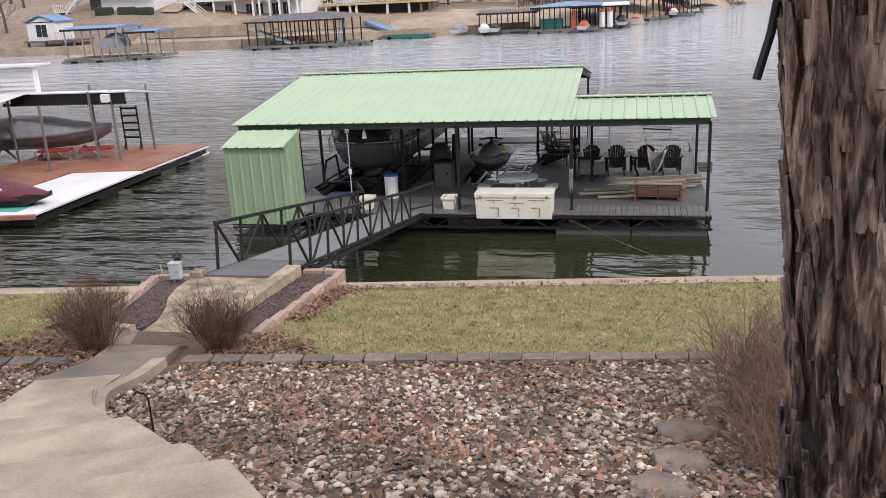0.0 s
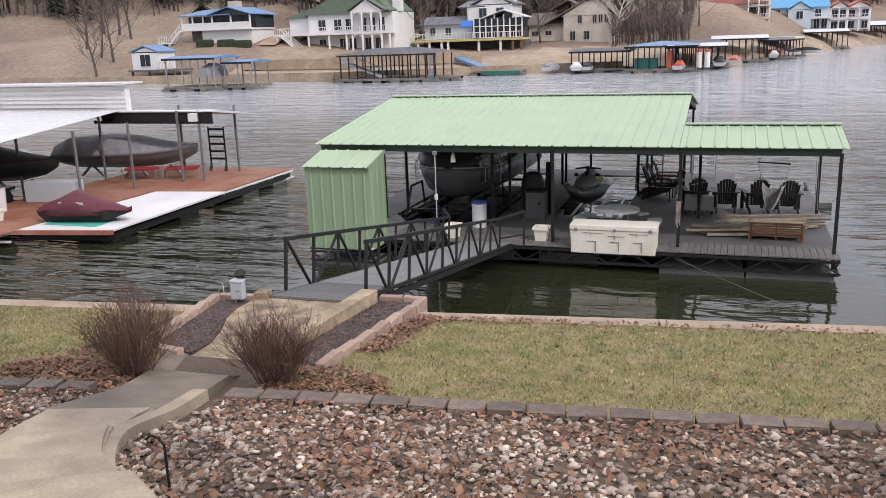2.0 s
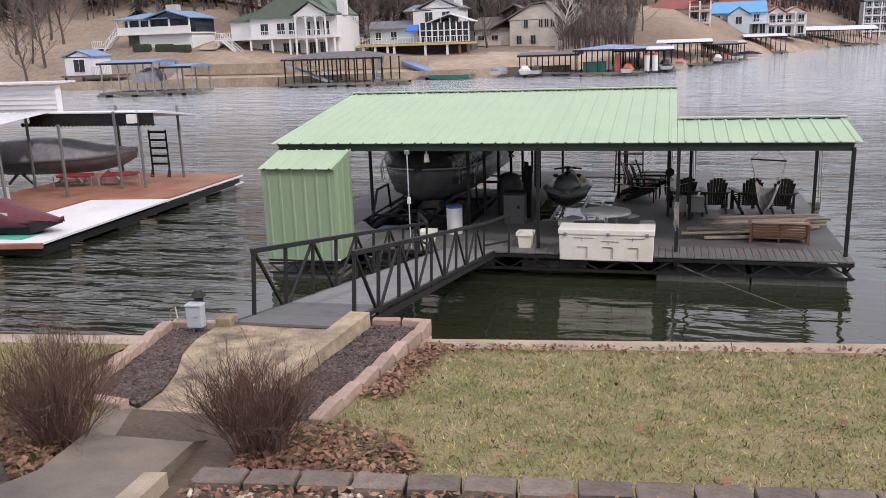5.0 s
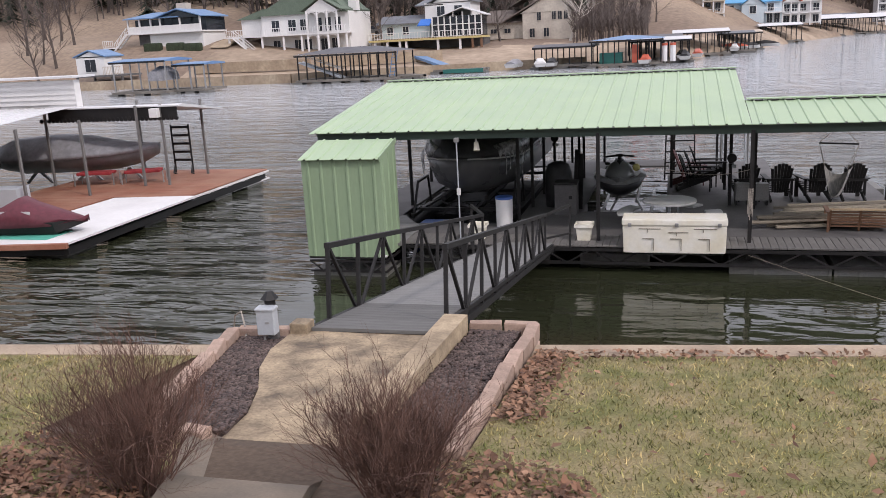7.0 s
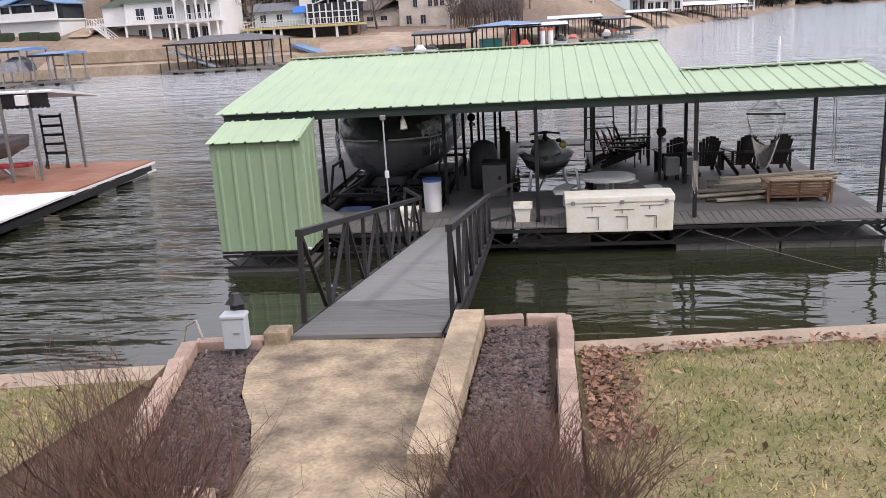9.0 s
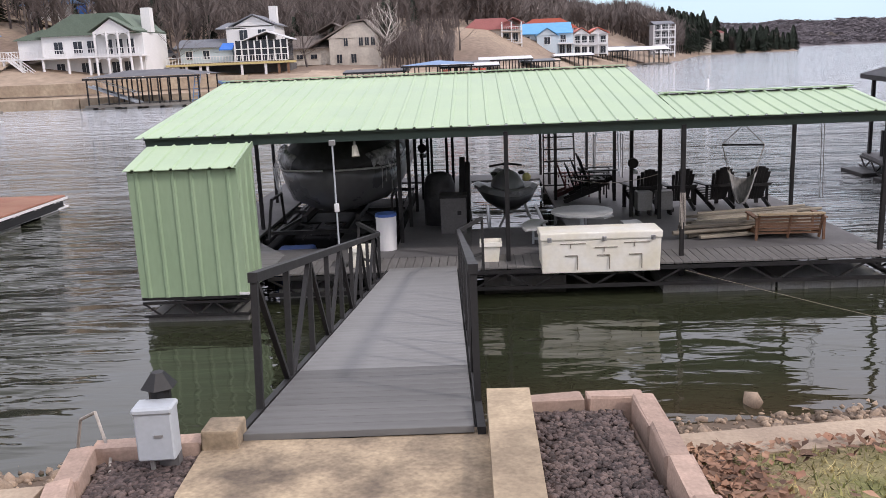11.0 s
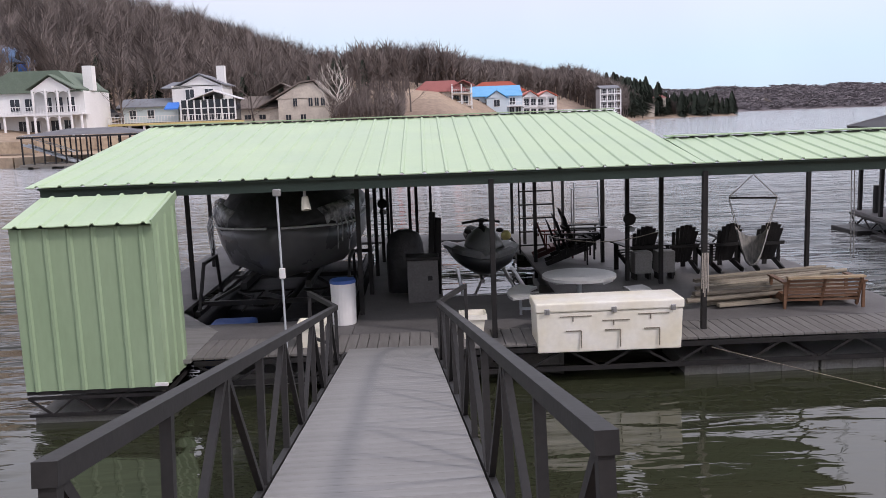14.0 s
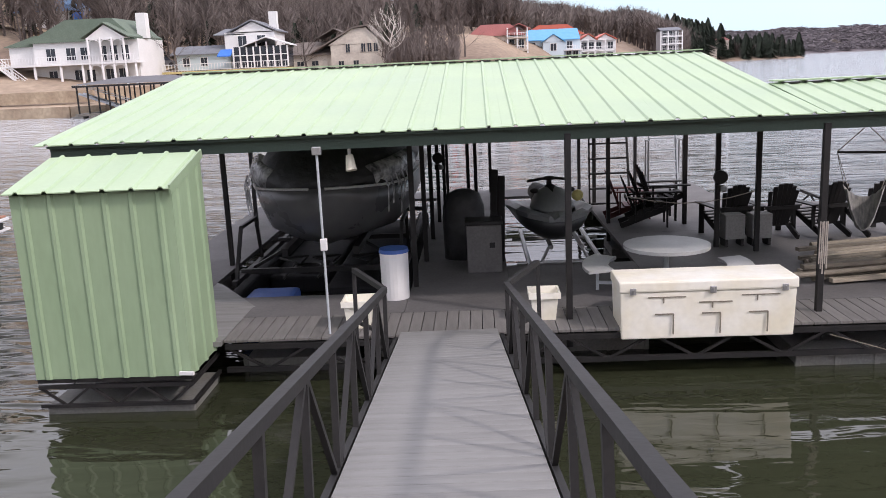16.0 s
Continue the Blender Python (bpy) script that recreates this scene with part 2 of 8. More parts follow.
M = dict(
    water=water_material(),
    dirt=mat("bank_soil", (0.13, 0.092, 0.062), 0.95, scale=0.6, fine=25, tint=(0.10, 0.07, 0.05), bump=0.6),
    far_bank=mat("leafy_hillside", (0.19, 0.135, 0.10), 0.95, scale=0.05, fine=1.2, tint=(0.31, 0.235, 0.17), bump=0.4),
    far_sand=mat("sandy_far_bank", (0.40, 0.31, 0.23), 0.95, scale=0.12, fine=1.0, tint=(0.24, 0.18, 0.13), vary=0.2, bump=0.3),
    lawn=mat("winter_grass", (0.15, 0.15, 0.05), 0.95, scale=3.2, fine=60, tint=(0.28, 0.22, 0.12), vary=0.35, bump=0.8),
    blade=mat("grass_blades", (0.15, 0.165, 0.05), 0.9, scale=4.5, fine=14, tint=(0.46, 0.36, 0.18), vary=0.45, bump=0, island=0.6),
    stone=mat("river_rock", (0.45, 0.35, 0.285), 0.85, scale=1.4, fine=60, tint=(0.19, 0.145, 0.12), vary=0.3, island=0.6, bump=0.5, dist=0.004),
    leaf=mat("dead_leaves", (0.16, 0.078, 0.047), 0.9, scale=3, fine=20, tint=(0.26, 0.155, 0.098), vary=0.2, island=0.6, bump=0),
    mulch=mat("black_gravel", (0.065, 0.046, 0.043), 0.9, scale=6, fine=50, island=0.65, bump=0.4, tint=(0.11, 0.08, 0.07)),
    path=mat("path_concrete", (0.42, 0.34, 0.25), 0.9, scale=2.4, fine=50, tint=(0.27, 0.215, 0.16), vary=0.14, bump=0.35, dist=0.003),
    path_dark=mat("weathered_concrete", (0.24, 0.195, 0.15), 0.9, scale=2.0, fine=60, tint=(0.14, 0.12, 0.10), vary=0.1, bump=0.3, dist=0.003),
    pad=mat("stained_concrete", (0.40, 0.31, 0.205), 0.9, scale=3.6, fine=38, tint=(0.13, 0.10, 0.072), vary=0.28, bump=0.5, dist=0.004),
    cream=mat("cream_concrete", (0.46, 0.36, 0.24), 0.85, scale=4, fine=45, tint=(0.24, 0.185, 0.125), vary=0.18, bump=0.4, dist=0.003),
    brick=mat("pink_block", (0.44, 0.31, 0.245), 0.9, scale=5, fine=60, tint=(0.30, 0.22, 0.175), vary=0.15, rand=0.18, bump=0.6, dist=0.004),
    curb=mat("grey_block", (0.19, 0.15, 0.125), 0.92, scale=6, fine=60, tint=(0.11, 0.088, 0.074), vary=0.2, rand=0.25, bump=0.8, dist=0.006),
    curb_red=mat("tan_block", (0.36, 0.25, 0.19), 0.92, scale=6, fine=60, vary=0.2, bump=0.8),
    wallcap=mat("seawall_concrete", (0.42, 0.33, 0.24), 0.9, scale=2.2, fine=50, tint=(0.30, 0.23, 0.17), vary=0.15, bump=0.5),
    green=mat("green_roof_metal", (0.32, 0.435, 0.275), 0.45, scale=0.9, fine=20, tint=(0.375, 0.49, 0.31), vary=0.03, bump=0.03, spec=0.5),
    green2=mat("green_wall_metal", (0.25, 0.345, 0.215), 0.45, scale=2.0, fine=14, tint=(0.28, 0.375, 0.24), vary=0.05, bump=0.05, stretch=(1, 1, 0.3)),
    darkgreen=mat("dark_green_trim", (0.035, 0.06, 0.045), 0.5, vary=0.1),
    black=mat("black_steel", (0.011, 0.011, 0.0115), 0.55, spec=0.35, scale=4, vary=0.2, bump=0.1, tint=(0.02, 0.018, 0.018)),
    rail=mat("rail_steel", (0.017, 0.0165, 0.017), 0.6, scale=4, vary=0.2, bump=0.1, spec=0.3, tint=(0.022, 0.021, 0.021)),
    deck=mat("grey_decking", (0.165, 0.157, 0.15), 0.75, scale=1.3, fine=14, tint=(0.12, 0.113, 0.107), vary=0.12, rand=0.10, bump=0.3, stretch=(6, 1, 1), dist=0.003),
    plank=mat("gangway_decking", (0.218, 0.217, 0.213), 0.7, scale=1.2, fine=10, tint=(0.165, 0.162, 0.155), vary=0.1, rand=0.06, bump=0.3, stretch=(0.7, 8, 1), dist=0.003),
    plank_dark=mat("dirty_gangway_decking", (0.135, 0.133, 0.128), 0.75, scale=1.2, fine=10, tint=(0.09, 0.088, 0.084), vary=0.15, rand=0.1, bump=0.3, stretch=(0.7, 8, 1), dist=0.003),
    floor=mat("dark_deck_sheet", (0.125, 0.12, 0.12), 0.7, scale=1.1, fine=30, tint=(0.09, 0.086, 0.086), vary=0.15, bump=0.2),
    floats=mat("float_plastic", (0.17, 0.17, 0.165), 0.6, scale=3, fine=30, tint=(0.16, 0.155, 0.14), vary=0.2),
    white=mat("white_plastic", (0.82, 0.80, 0.73), 0.45, scale=2.0, fine=14, tint=(0.74, 0.69, 0.55), vary=0.05, bump=0.05),
    white_paint=mat("white_paint", (0.74, 0.73, 0.73), 0.6, scale=1.0, fine=9, tint=(0.66, 0.65, 0.65), vary=0.04, bump=0.1),
    greyplastic=mat("grey_enclosure", (0.42, 0.45, 0.48), 0.5, scale=3, vary=0.06, bump=0.05),
    blue=mat("blue_plastic", (0.03, 0.09, 0.32), 0.45, scale=3, vary=0.15),
    hull=mat("dark_hull", (0.085, 0.086, 0.09), 0.3, scale=1.2, fine=5, tint=(0.125, 0.125, 0.127), vary=0.06, bump=0.02),
    hull_dark=mat("dark_lower_hull", (0.04, 0.042, 0.045), 0.35, vary=0.15, bump=0.02),
    craft_grey=mat("grey_gelcoat", (0.22, 0.23, 0.235), 0.35, scale=2, tint=(0.15, 0.155, 0.16), vary=0.1, bump=0.02),
    hull_line=mat("hull_trim", (0.5, 0.5, 0.5), 0.3, vary=0.1),
    cover=mat("boat_cover", (0.04, 0.04, 0.044), 0.55, scale=2.5, fine=7, vary=0.3, bump=0.8, dist=0.03),
    shrink=mat("clear_wrap", (0.6, 0.61, 0.63), 0.2, scale=6, fine=16, tint=(0.08, 0.08, 0.09), vary=0.3, bump=0.9, dist=0.03),
    wood=mat("cedar_wood", (0.18, 0.092, 0.05), 0.6, scale=3, fine=22, tint=(0.14, 0.072, 0.04), vary=0.2, stretch=(1, 8, 8), bump=0.2),
    oldwood=mat("weathered_lumber", (0.30, 0.26, 0.20), 0.85, scale=3, fine=20, tint=(0.18, 0.155, 0.125), vary=0.25, rand=0.5, stretch=(1, 9, 9)),
    galv=mat("galvanised_metal", (0.42, 0.42, 0.42), 0.4, metal=0.7, vary=0.1, bump=0.05),
    bark=mat("tree_bark", (0.20, 0.155, 0.135), 0.95, scale=5, fine=22, tint=(0.10, 0.072, 0.06), vary=0.3, bump=1.0, dist=0.05, stretch=(1, 1, 0.22)),
    twig=mat("bare_twigs", (0.15, 0.085, 0.064), 0.9, scale=3, fine=30, tint=(0.08, 0.042, 0.033), vary=0.3, bump=0, island=0.25),
    tree=mat("grey_trunk", (0.11, 0.09, 0.08), 0.95, scale=1, fine=8, tint=(0.07, 0.055, 0.05), vary=0.3, bump=0.3),
    woods=mat("winter_woods", (0.15, 0.122, 0.11), 0.95, scale=0.05, fine=1, tint=(0.10, 0.08, 0.073), vary=0.2, bump=0, island=0.3),
    pine=mat("evergreen", (0.028, 0.040, 0.026), 0.9, scale=1, fine=6, vary=0.3, bump=0, island=0.3),
    red_deck=mat("red_painted_deck", (0.26, 0.10, 0.06), 0.8, scale=1.2, fine=20, tint=(0.33, 0.17, 0.11), vary=0.12, rand=0.08, bump=0.3),
    grey_roof=mat("grey_shingle", (0.17, 0.18, 0.20), 0.9, scale=1, fine=5, vary=0.12, bump=0.2),
    green_shingle=mat("green_shingle", (0.13, 0.17, 0.13), 0.9, scale=1, fine=5, vary=0.12, bump=0.2),
    blue_roof=mat("blue_metal", (0.13, 0.24, 0.42), 0.5, scale=1, fine=5, vary=0.08, bump=0.05),
    bright_blue=mat("bright_blue_metal", (0.10, 0.34, 0.60), 0.5, scale=1, fine=5, vary=0.08, bump=0.05),
    red_roof=mat("red_metal", (0.55, 0.12, 0.07), 0.5, scale=1, fine=5, vary=0.08, bump=0.05),
    pink_roof=mat("faded_red_tile", (0.42, 0.16, 0.15), 0.7, scale=1, fine=5, vary=0.1, bump=0.1),
    siding=mat("white_siding", (0.70, 0.69, 0.68), 0.7, scale=0.5, fine=4, vary=0.05, bump=0.05),
    blue_siding=mat("pale_blue_siding", (0.50, 0.58, 0.63), 0.7, scale=0.5, fine=4, vary=0.05, bump=0.05),
    beige=mat("beige_stucco", (0.52, 0.45, 0.38), 0.8, scale=0.5, fine=4, vary=0.08, bump=0.05),
    tan=mat("tan_stone_wall", (0.40, 0.32, 0.23), 0.9, scale=0.4, fine=2.5, tint=(0.28, 0.21, 0.15), vary=0.2, bump=0.4),
    hedge=mat("hedge_green", (0.035, 0.05, 0.025), 0.9, scale=2, fine=9, vary=0.3, bump=0.5, dist=0.1),
    glass=mat("dark_glass", (0.035, 0.04, 0.05), 0.12, vary=0.2, bump=0),
    teal=mat("teal_panel", (0.02, 0.14, 0.12), 0.6, vary=0.1, bump=0),
    rope=mat("rope", (0.38, 0.34, 0.30), 0.9, vary=0.15, bump=0.2),
    cloth=mat("hammock_cloth", (0.34, 0.33, 0.31), 0.9, scale=6, tint=(0.16, 0.16, 0.17), vary=0.15, stretch=(4, 1, 1)),
    maroon=mat("maroon_cover", (0.12, 0.022, 0.035), 0.6, scale=2, fine=9, vary=0.2, bump=0.4),
    grey_cover=mat("grey_cover", (0.27, 0.27, 0.29), 0.7, scale=2, fine=6, vary=0.2, bump=0.5, dist=0.03),
    white_roof=mat("white_roof_metal", (0.62, 0.62, 0.63), 0.45, scale=0.8, fine=6, vary=0.05, bump=0.03),
    dark_red=mat("dark_red_plastic", (0.09, 0.022, 0.022), 0.5, vary=0.15, bump=0.05),
    yellow=mat("yellow_plastic", (0.62, 0.56, 0.22), 0.5, vary=0.1, bump=0),
    umber=mat("brown_grass", (0.17, 0.10, 0.068), 0.9, scale=3, fine=20, vary=0.2, bump=0, island=0.4),
)


# ---- building blocks ----
def thing(name, label, category, at=(0, 0, 0), turn=0.0, group="", rx=0.0, ry=0.0):
    ob = new(name)
    ob.empty_display_size = 0.2
    ob.matrix_basis = pose(*at, rx, ry, turn)
    return tagged(ob, label, category, group)


def solid(name, bm, material, smooth=False):
    me = bpy.data.meshes.new(name)
    bm.to_mesh(me)
    bm.free()
    me.materials.append(material)
    if smooth:
        me.shade_smooth()
    return new(name, me)


def part(name, bm, material, parent, label="", smooth=False):
    ob = solid(name, bm, material, smooth)
    ob.parent = parent
    return tagged(ob, label) if label else ob


def raw_mesh(name, verts, faces, material, smooth=False):
    me = bpy.data.meshes.new(name)
    me.from_pydata([tuple(v) for v in verts], [], faces)
    me.materials.append(material)
    if smooth:
        me.shade_smooth()
    return new(name, me)


def box(bm, x0, x1, y0, y1, z0, z1, bevel=0.0):
    r = bmesh.ops.create_cube(bm, size=1, matrix=Matrix.LocRotScale(((x0 + x1) / 2, (y0 + y1) / 2, (z0 + z1) / 2), None, (abs(x1 - x0), abs(y1 - y0), abs(z1 - z0))))
    if bevel:
        edges = list({e for v in r["verts"] for e in v.link_edges})
        bmesh.ops.bevel(bm, geom=edges, offset=bevel, segments=2 if bevel > 0.01 else 1, affect="EDGES", profile=0.6)
    return bm


def beam(bm, p, q, w, h=None):
    """A square bar from p to q."""
    p, q = Vector(p), Vector(q)
    d = q - p
    rot = d.to_track_quat("Y", "Z").to_matrix().to_4x4()
    m = Matrix.Translation((p + q) / 2) @ rot @ Matrix.Diagonal((w, d.length, h or w, 1))
    bmesh.ops.create_cube(bm, size=1, matrix=m)
    return bm


def rod(bm, p, q, r, n=8, r2=None):
    """A round bar from p to q."""
    p, q = Vector(p), Vector(q)
    d = q - p
    m = Matrix.Translation((p + q) / 2) @ d.to_track_quat("Z", "Y").to_matrix().to_4x4()
    bmesh.ops.create_cone(bm, cap_ends=True, segments=n, radius1=r, radius2=r if r2 is None else r2, depth=d.length, matrix=m)
    return bm


def ball(bm, at, size, u=10, v=7):
    bmesh.ops.create_uvsphere(bm, u_segments=u, v_segments=v, radius=1, matrix=Matrix.LocRotScale(at, None, size))
    return bm


def prism(bm, outline, z0, z1):
    """An upright solid over an outline in plan; z0 and z1 are numbers or functions of x, y."""
    f0 = z0 if callable(z0) else (lambda x, y: z0)
    f1 = z1 if callable(z1) else (lambda x, y: z1)
    lo = [bm.verts.new((x, y, f0(x, y))) for x, y in outline]
    hi = [bm.verts.new((x, y, f1(x, y))) for x, y in outline]
    n = len(outline)
    bm.faces.new(hi)
    bm.faces.new(lo[::-1])
    for i in range(n):
        bm.faces.new((lo[i], lo[(i + 1) % n], hi[(i + 1) % n], hi[i]))
    bmesh.ops.recalc_face_normals(bm, faces=bm.faces)
    return bm


def extrude(bm, outline, axis, a, b):
    """An outline of two coordinates pushed along an axis ('x': outline is y, z; 'y': outline is x, z) from a to b."""
    put = (lambda u, v, w: (w, u, v)) if axis == "x" else (lambda u, v, w: (u, w, v))
    lo = [bm.verts.new(put(u, v, a)) for u, v in outline]
    hi = [bm.verts.new(put(u, v, b)) for u, v in outline]
    n = len(outline)
    bm.faces.new(hi)
    bm.faces.new(lo[::-1])
    for i in range(n):
        bm.faces.new((lo[i], lo[(i + 1) % n], hi[(i + 1) % n], hi[i]))
    bmesh.ops.recalc_face_normals(bm, faces=bm.faces)
    return bm


def loft(bm, rings, close=True, caps=True):
    """Skin through rings of points of the same count."""
    rows = [[bm.verts.new(p) for p in ring] for ring in rings]
    n = len(rows[0])
    for a, b in zip(rows, rows[1:]):
        for i in range(n if close else n - 1):
            bm.faces.new((a[i], a[(i + 1) % n], b[(i + 1) % n], b[i]))
    if caps and close:
        bm.faces.new(rows[0][::-1])
        bm.faces.new(rows[-1])
    bmesh.ops.recalc_face_normals(bm, faces=bm.faces)
    return bm


def tube(bm, points, r, n=6):
    for p, q in zip(points, points[1:]):
        rod(bm, p, q, r, n)
    return bm


B = bmesh.new


# ---- the lie of the land ----
SHORE = np.array([(-2500, 150), (-400, 130), (-150, 112), (-90, 108), (-54, 107), (-34, 117), (-18, 124), (-4, 132), (8, 165), (16, 195), (36, 245), (60, 300), (110, 470), (140, 540), (200, 560), (175, 650), (150, 800), (300, 1200), (450, 1500), (3500, 1700)], float)


def shore_y(x):
    return np.interp(x, SHORE[:, 0], SHORE[:, 1])


def bank(x, y):
    return y - 0.13 * np.clip(x + 7, -12, 12)


def ground_z(x, y):
    """The height of the ground, near bank, lake bed and far shore."""
    q = bank(x, y)
    near = np.interp(q, [-60, -20, -0.3, 4.9, 7.25, 7.32, 10.98, 11.0, 11.25, 13.5, 16.0, 22, 40], [15, 9.5, 4.55, 3.1, 2.66, 2.55, 2.12, 2.1, 0.7, 0.45, -0.05, -1.6, -3])
    cut = (np.asarray(x) > -9.68) & (np.asarray(x) < -6.95) & (np.asarray(y) > 8.72)
    near = np.where(cut, np.minimum(near, 1.95), near)
    d = y - shore_y(x)
    w = np.clip((np.asarray(x) - 40) / 300, 0, 1)
    rise = np.interp(x, [-95, -80, -62, -42, -30, 0, 30], [1.15, 1.02, 0.55, 0.30, 0.46, 0.34, 0.34])
    crest = np.interp(x, [-130, -100, -70, -40, 0, 60], [0.95, 0.84, 0.64, 0.46, 0.47, 0.52])
    far = np.interp(d, [-40, -3, -0.2, 0.1, 5], [-3, -1.2, -0.3, 0.9, 1.1])
    far = far + rise * np.interp(d, [5, 9, 18, 24, 45], [0, 1.7, 4.4, 5.2, 7.2]) + crest * np.interp(d, [38, 100, 170, 400, 3000], [0, 18, 27, 30, 40])
    low = np.interp(d, [-40, -3, 0, 5, 40, 120, 400, 3000], [-3, -1, 0.2, 1.2, 6, 16, 46, 60])
    return np.maximum(near, far * (1 - w) + low * w)


def build_ground():
    xs = np.unique(np.r_[-2500, -1200, -600, -300, np.arange(-200, -20, 6), np.arange(-20, 8, 0.35), np.arange(8, 40, 3), np.arange(40, 260, 12), np.arange(260, 1000, 60), 1500, 2500, 3500])
    ys = np.unique(np.r_[-60, -30, -15, np.arange(-8, 7, 0.35), np.arange(7, 11.8, 0.12), np.arange(11.8, 18, 0.3), 20, 25, 40, 70, np.arange(95, 260, 3), np.arange(260, 700, 15), np.arange(700, 2000, 100), 2600, 3500])
    X, Y = np.meshgrid(xs, ys)
    # rows near the bank follow its line
    Z = ground_z(X, Y)
    hill = np.clip((Y - shore_y(X) - 12) / 60, 0, 1)
    Z = Z + hill * (2.5 * np.sin(X * 0.043 + 1) * np.cos(Y * 0.031) + 1.2 * np.sin(X * 0.11) * np.sin(Y * 0.09))
    nx, ny = len(xs), len(ys)
    verts = np.stack([X, Y, Z], -1).reshape(-1, 3)
    faces = [(j * nx + i, j * nx + i + 1, (j + 1) * nx + i + 1, (j + 1) * nx + i) for j in range(ny - 1) for i in range(nx - 1)]
    ob = raw_mesh("ground", verts, faces, M["dirt"], True)
    ob.data.materials.append(M["far_bank"])
    ob.data.materials.append(M["far_woods"])
    ob.data.materials.append(M["far_sand"])
    for p in ob.data.polygons:
        if p.center.y > 60:
            # the farthest ground takes the woods colour with haze mixed in
            p.material_index = 2 if p.center.y > 620 else 1
            if -72 < p.center.x < 30 and p.center.y - shore_y(p.center.x) < 17:
                p.material_index = 3
    tagged(ob, "sloping lake bank of soil and dead leaves running under the water", "ground", kind="structure")
    bm = B()
    vs = [bm.verts.new(v) for v in ((-3000, 11.2, 0), (4000, 11.2, 0), (4000, 3500, 0), (-3000, 3500, 0))]
    bm.faces.new(vs)
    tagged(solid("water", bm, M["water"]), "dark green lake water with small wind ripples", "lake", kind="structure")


def q_line(q, x):
    return q + 0.13 * min(max(x + 7, -12), 12)


def strip(q0, q1, xa, xb, lift, material, name, label, category, steps=60, skip=None):
    """A thin sheet on the ground between two lines along the bank."""
    bm = B()
    n = 10
    grid = []
    for i in range(steps + 1):
        x = xa + (xb - xa) * i / steps
        grid.append([bm.verts.new((x, q_line(q0 + (q1 - q0) * j / n, x), float(ground_z(x, q_line(q0 + (q1 - q0) * j / n, x))) + lift)) for j in range(n + 1)])
    for i in range(steps):
        for j in range(n):
            bm.faces.new((grid[i][j], grid[i + 1][j], grid[i + 1][j + 1], grid[i][j + 1]))
    ob = solid(name, bm, material, True)
    return tagged(ob, label, category, kind="structure")


def lumps(name, places, sizes, material, rng, flat=0.55, turn=True):
    """Many small irregular stones in one mesh."""
    bm = B()
    bmesh.ops.create_icosphere(bm, subdivisions=1, radius=1)
    base = np.array([v.co for v in bm.verts])
    tris = np.array([[v.index for v in f.verts] for f in bm.faces])
    bm.free()
    n, k = len(places), len(base)
    shape = base[None] * (1 + rng.uniform(-0.28, 0.28, (n, k, 1)))
    shape = shape * np.stack([rng.uniform(0.7, 1.3, n), rng.uniform(0.6, 1.0, n), rng.uniform(flat * 0.7, flat * 1.3, n)], -1)[:, None]
    a = rng.uniform(0, 2 * np.pi, n)
    tilt = rng.uniform(-0.5, 0.5, n)
    c, s, ct, st = np.cos(a)[:, None], np.sin(a)[:, None], np.cos(tilt)[:, None], np.sin(tilt)[:, None]
    x, y, z = shape[..., 0], shape[..., 1], shape[..., 2]
    y, z = y * ct - z * st, y * st + z * ct
    x, y = x * c - y * s, x * s + y * c
    v = np.stack([x, y, z], -1) * np.asarray(sizes)[:, None, None] + np.asarray(places)[:, None]
    f = tris[None] + (np.arange(n) * k)[:, None, None]
    me = bpy.data.meshes.new(name)
    me.vertices.add(n * k)
    me.vertices.foreach_set("co", v.ravel())
    m = n * len(tris)
    me.loops.add(m * 3)
    me.loops.foreach_set("vertex_index", f.ravel())
    me.polygons.add(m)
    me.polygons.foreach_set("loop_start", np.arange(m) * 3)
    me.update(calc_edges=True)
    me.materials.append(material)
    return new(name, me)


def leaves(name, places, sizes, material, rng):
    """Many curled leaves, each two faces folded along the middle."""
    n = len(places)
    base = np.array([(-0.5, 0, 0.12), (0, -0.75, 0), (0.5, 0, 0.15), (0, 0.75, 0.05)])
    v = base[None] * np.stack([rng.uniform(0.6, 1.2, n)] * 3, -1)[:, None] + rng.uniform(-0.15, 0.15, (n, 4, 3))
    a, b = rng.uniform(0, 6.28, n), rng.normal(0, 0.45, n)
    c, s, cb, sb = np.cos(a)[:, None], np.sin(a)[:, None], np.cos(b)[:, None], np.sin(b)[:, None]
    x, y, z = v[..., 0], v[..., 1], v[..., 2]
    y, z = y * cb - z * sb, y * sb + z * cb
    x, y = x * c - y * s, x * s + y * c
    v = np.stack([x, y, z], -1) * np.asarray(sizes)[:, None, None] + np.asarray(places)[:, None]
    f = (np.arange(n) * 4)[:, None, None] + np.array([[0, 1, 3], [1, 2, 3]])[None]
    me = bpy.data.meshes.new(name)
    me.vertices.add(n * 4)
    me.vertices.foreach_set("co", v.ravel())
    me.loops.add(n * 6)
    me.loops.foreach_set("vertex_index", f.ravel())
    me.polygons.add(n * 2)
    me.polygons.foreach_set("loop_start", np.arange(n * 2) * 3)
    me.update(calc_edges=True)
    me.materials.append(material)
    return new(name, me)


def gz(x, y, lift=0.0):
    return float(ground_z(x, y)) + lift


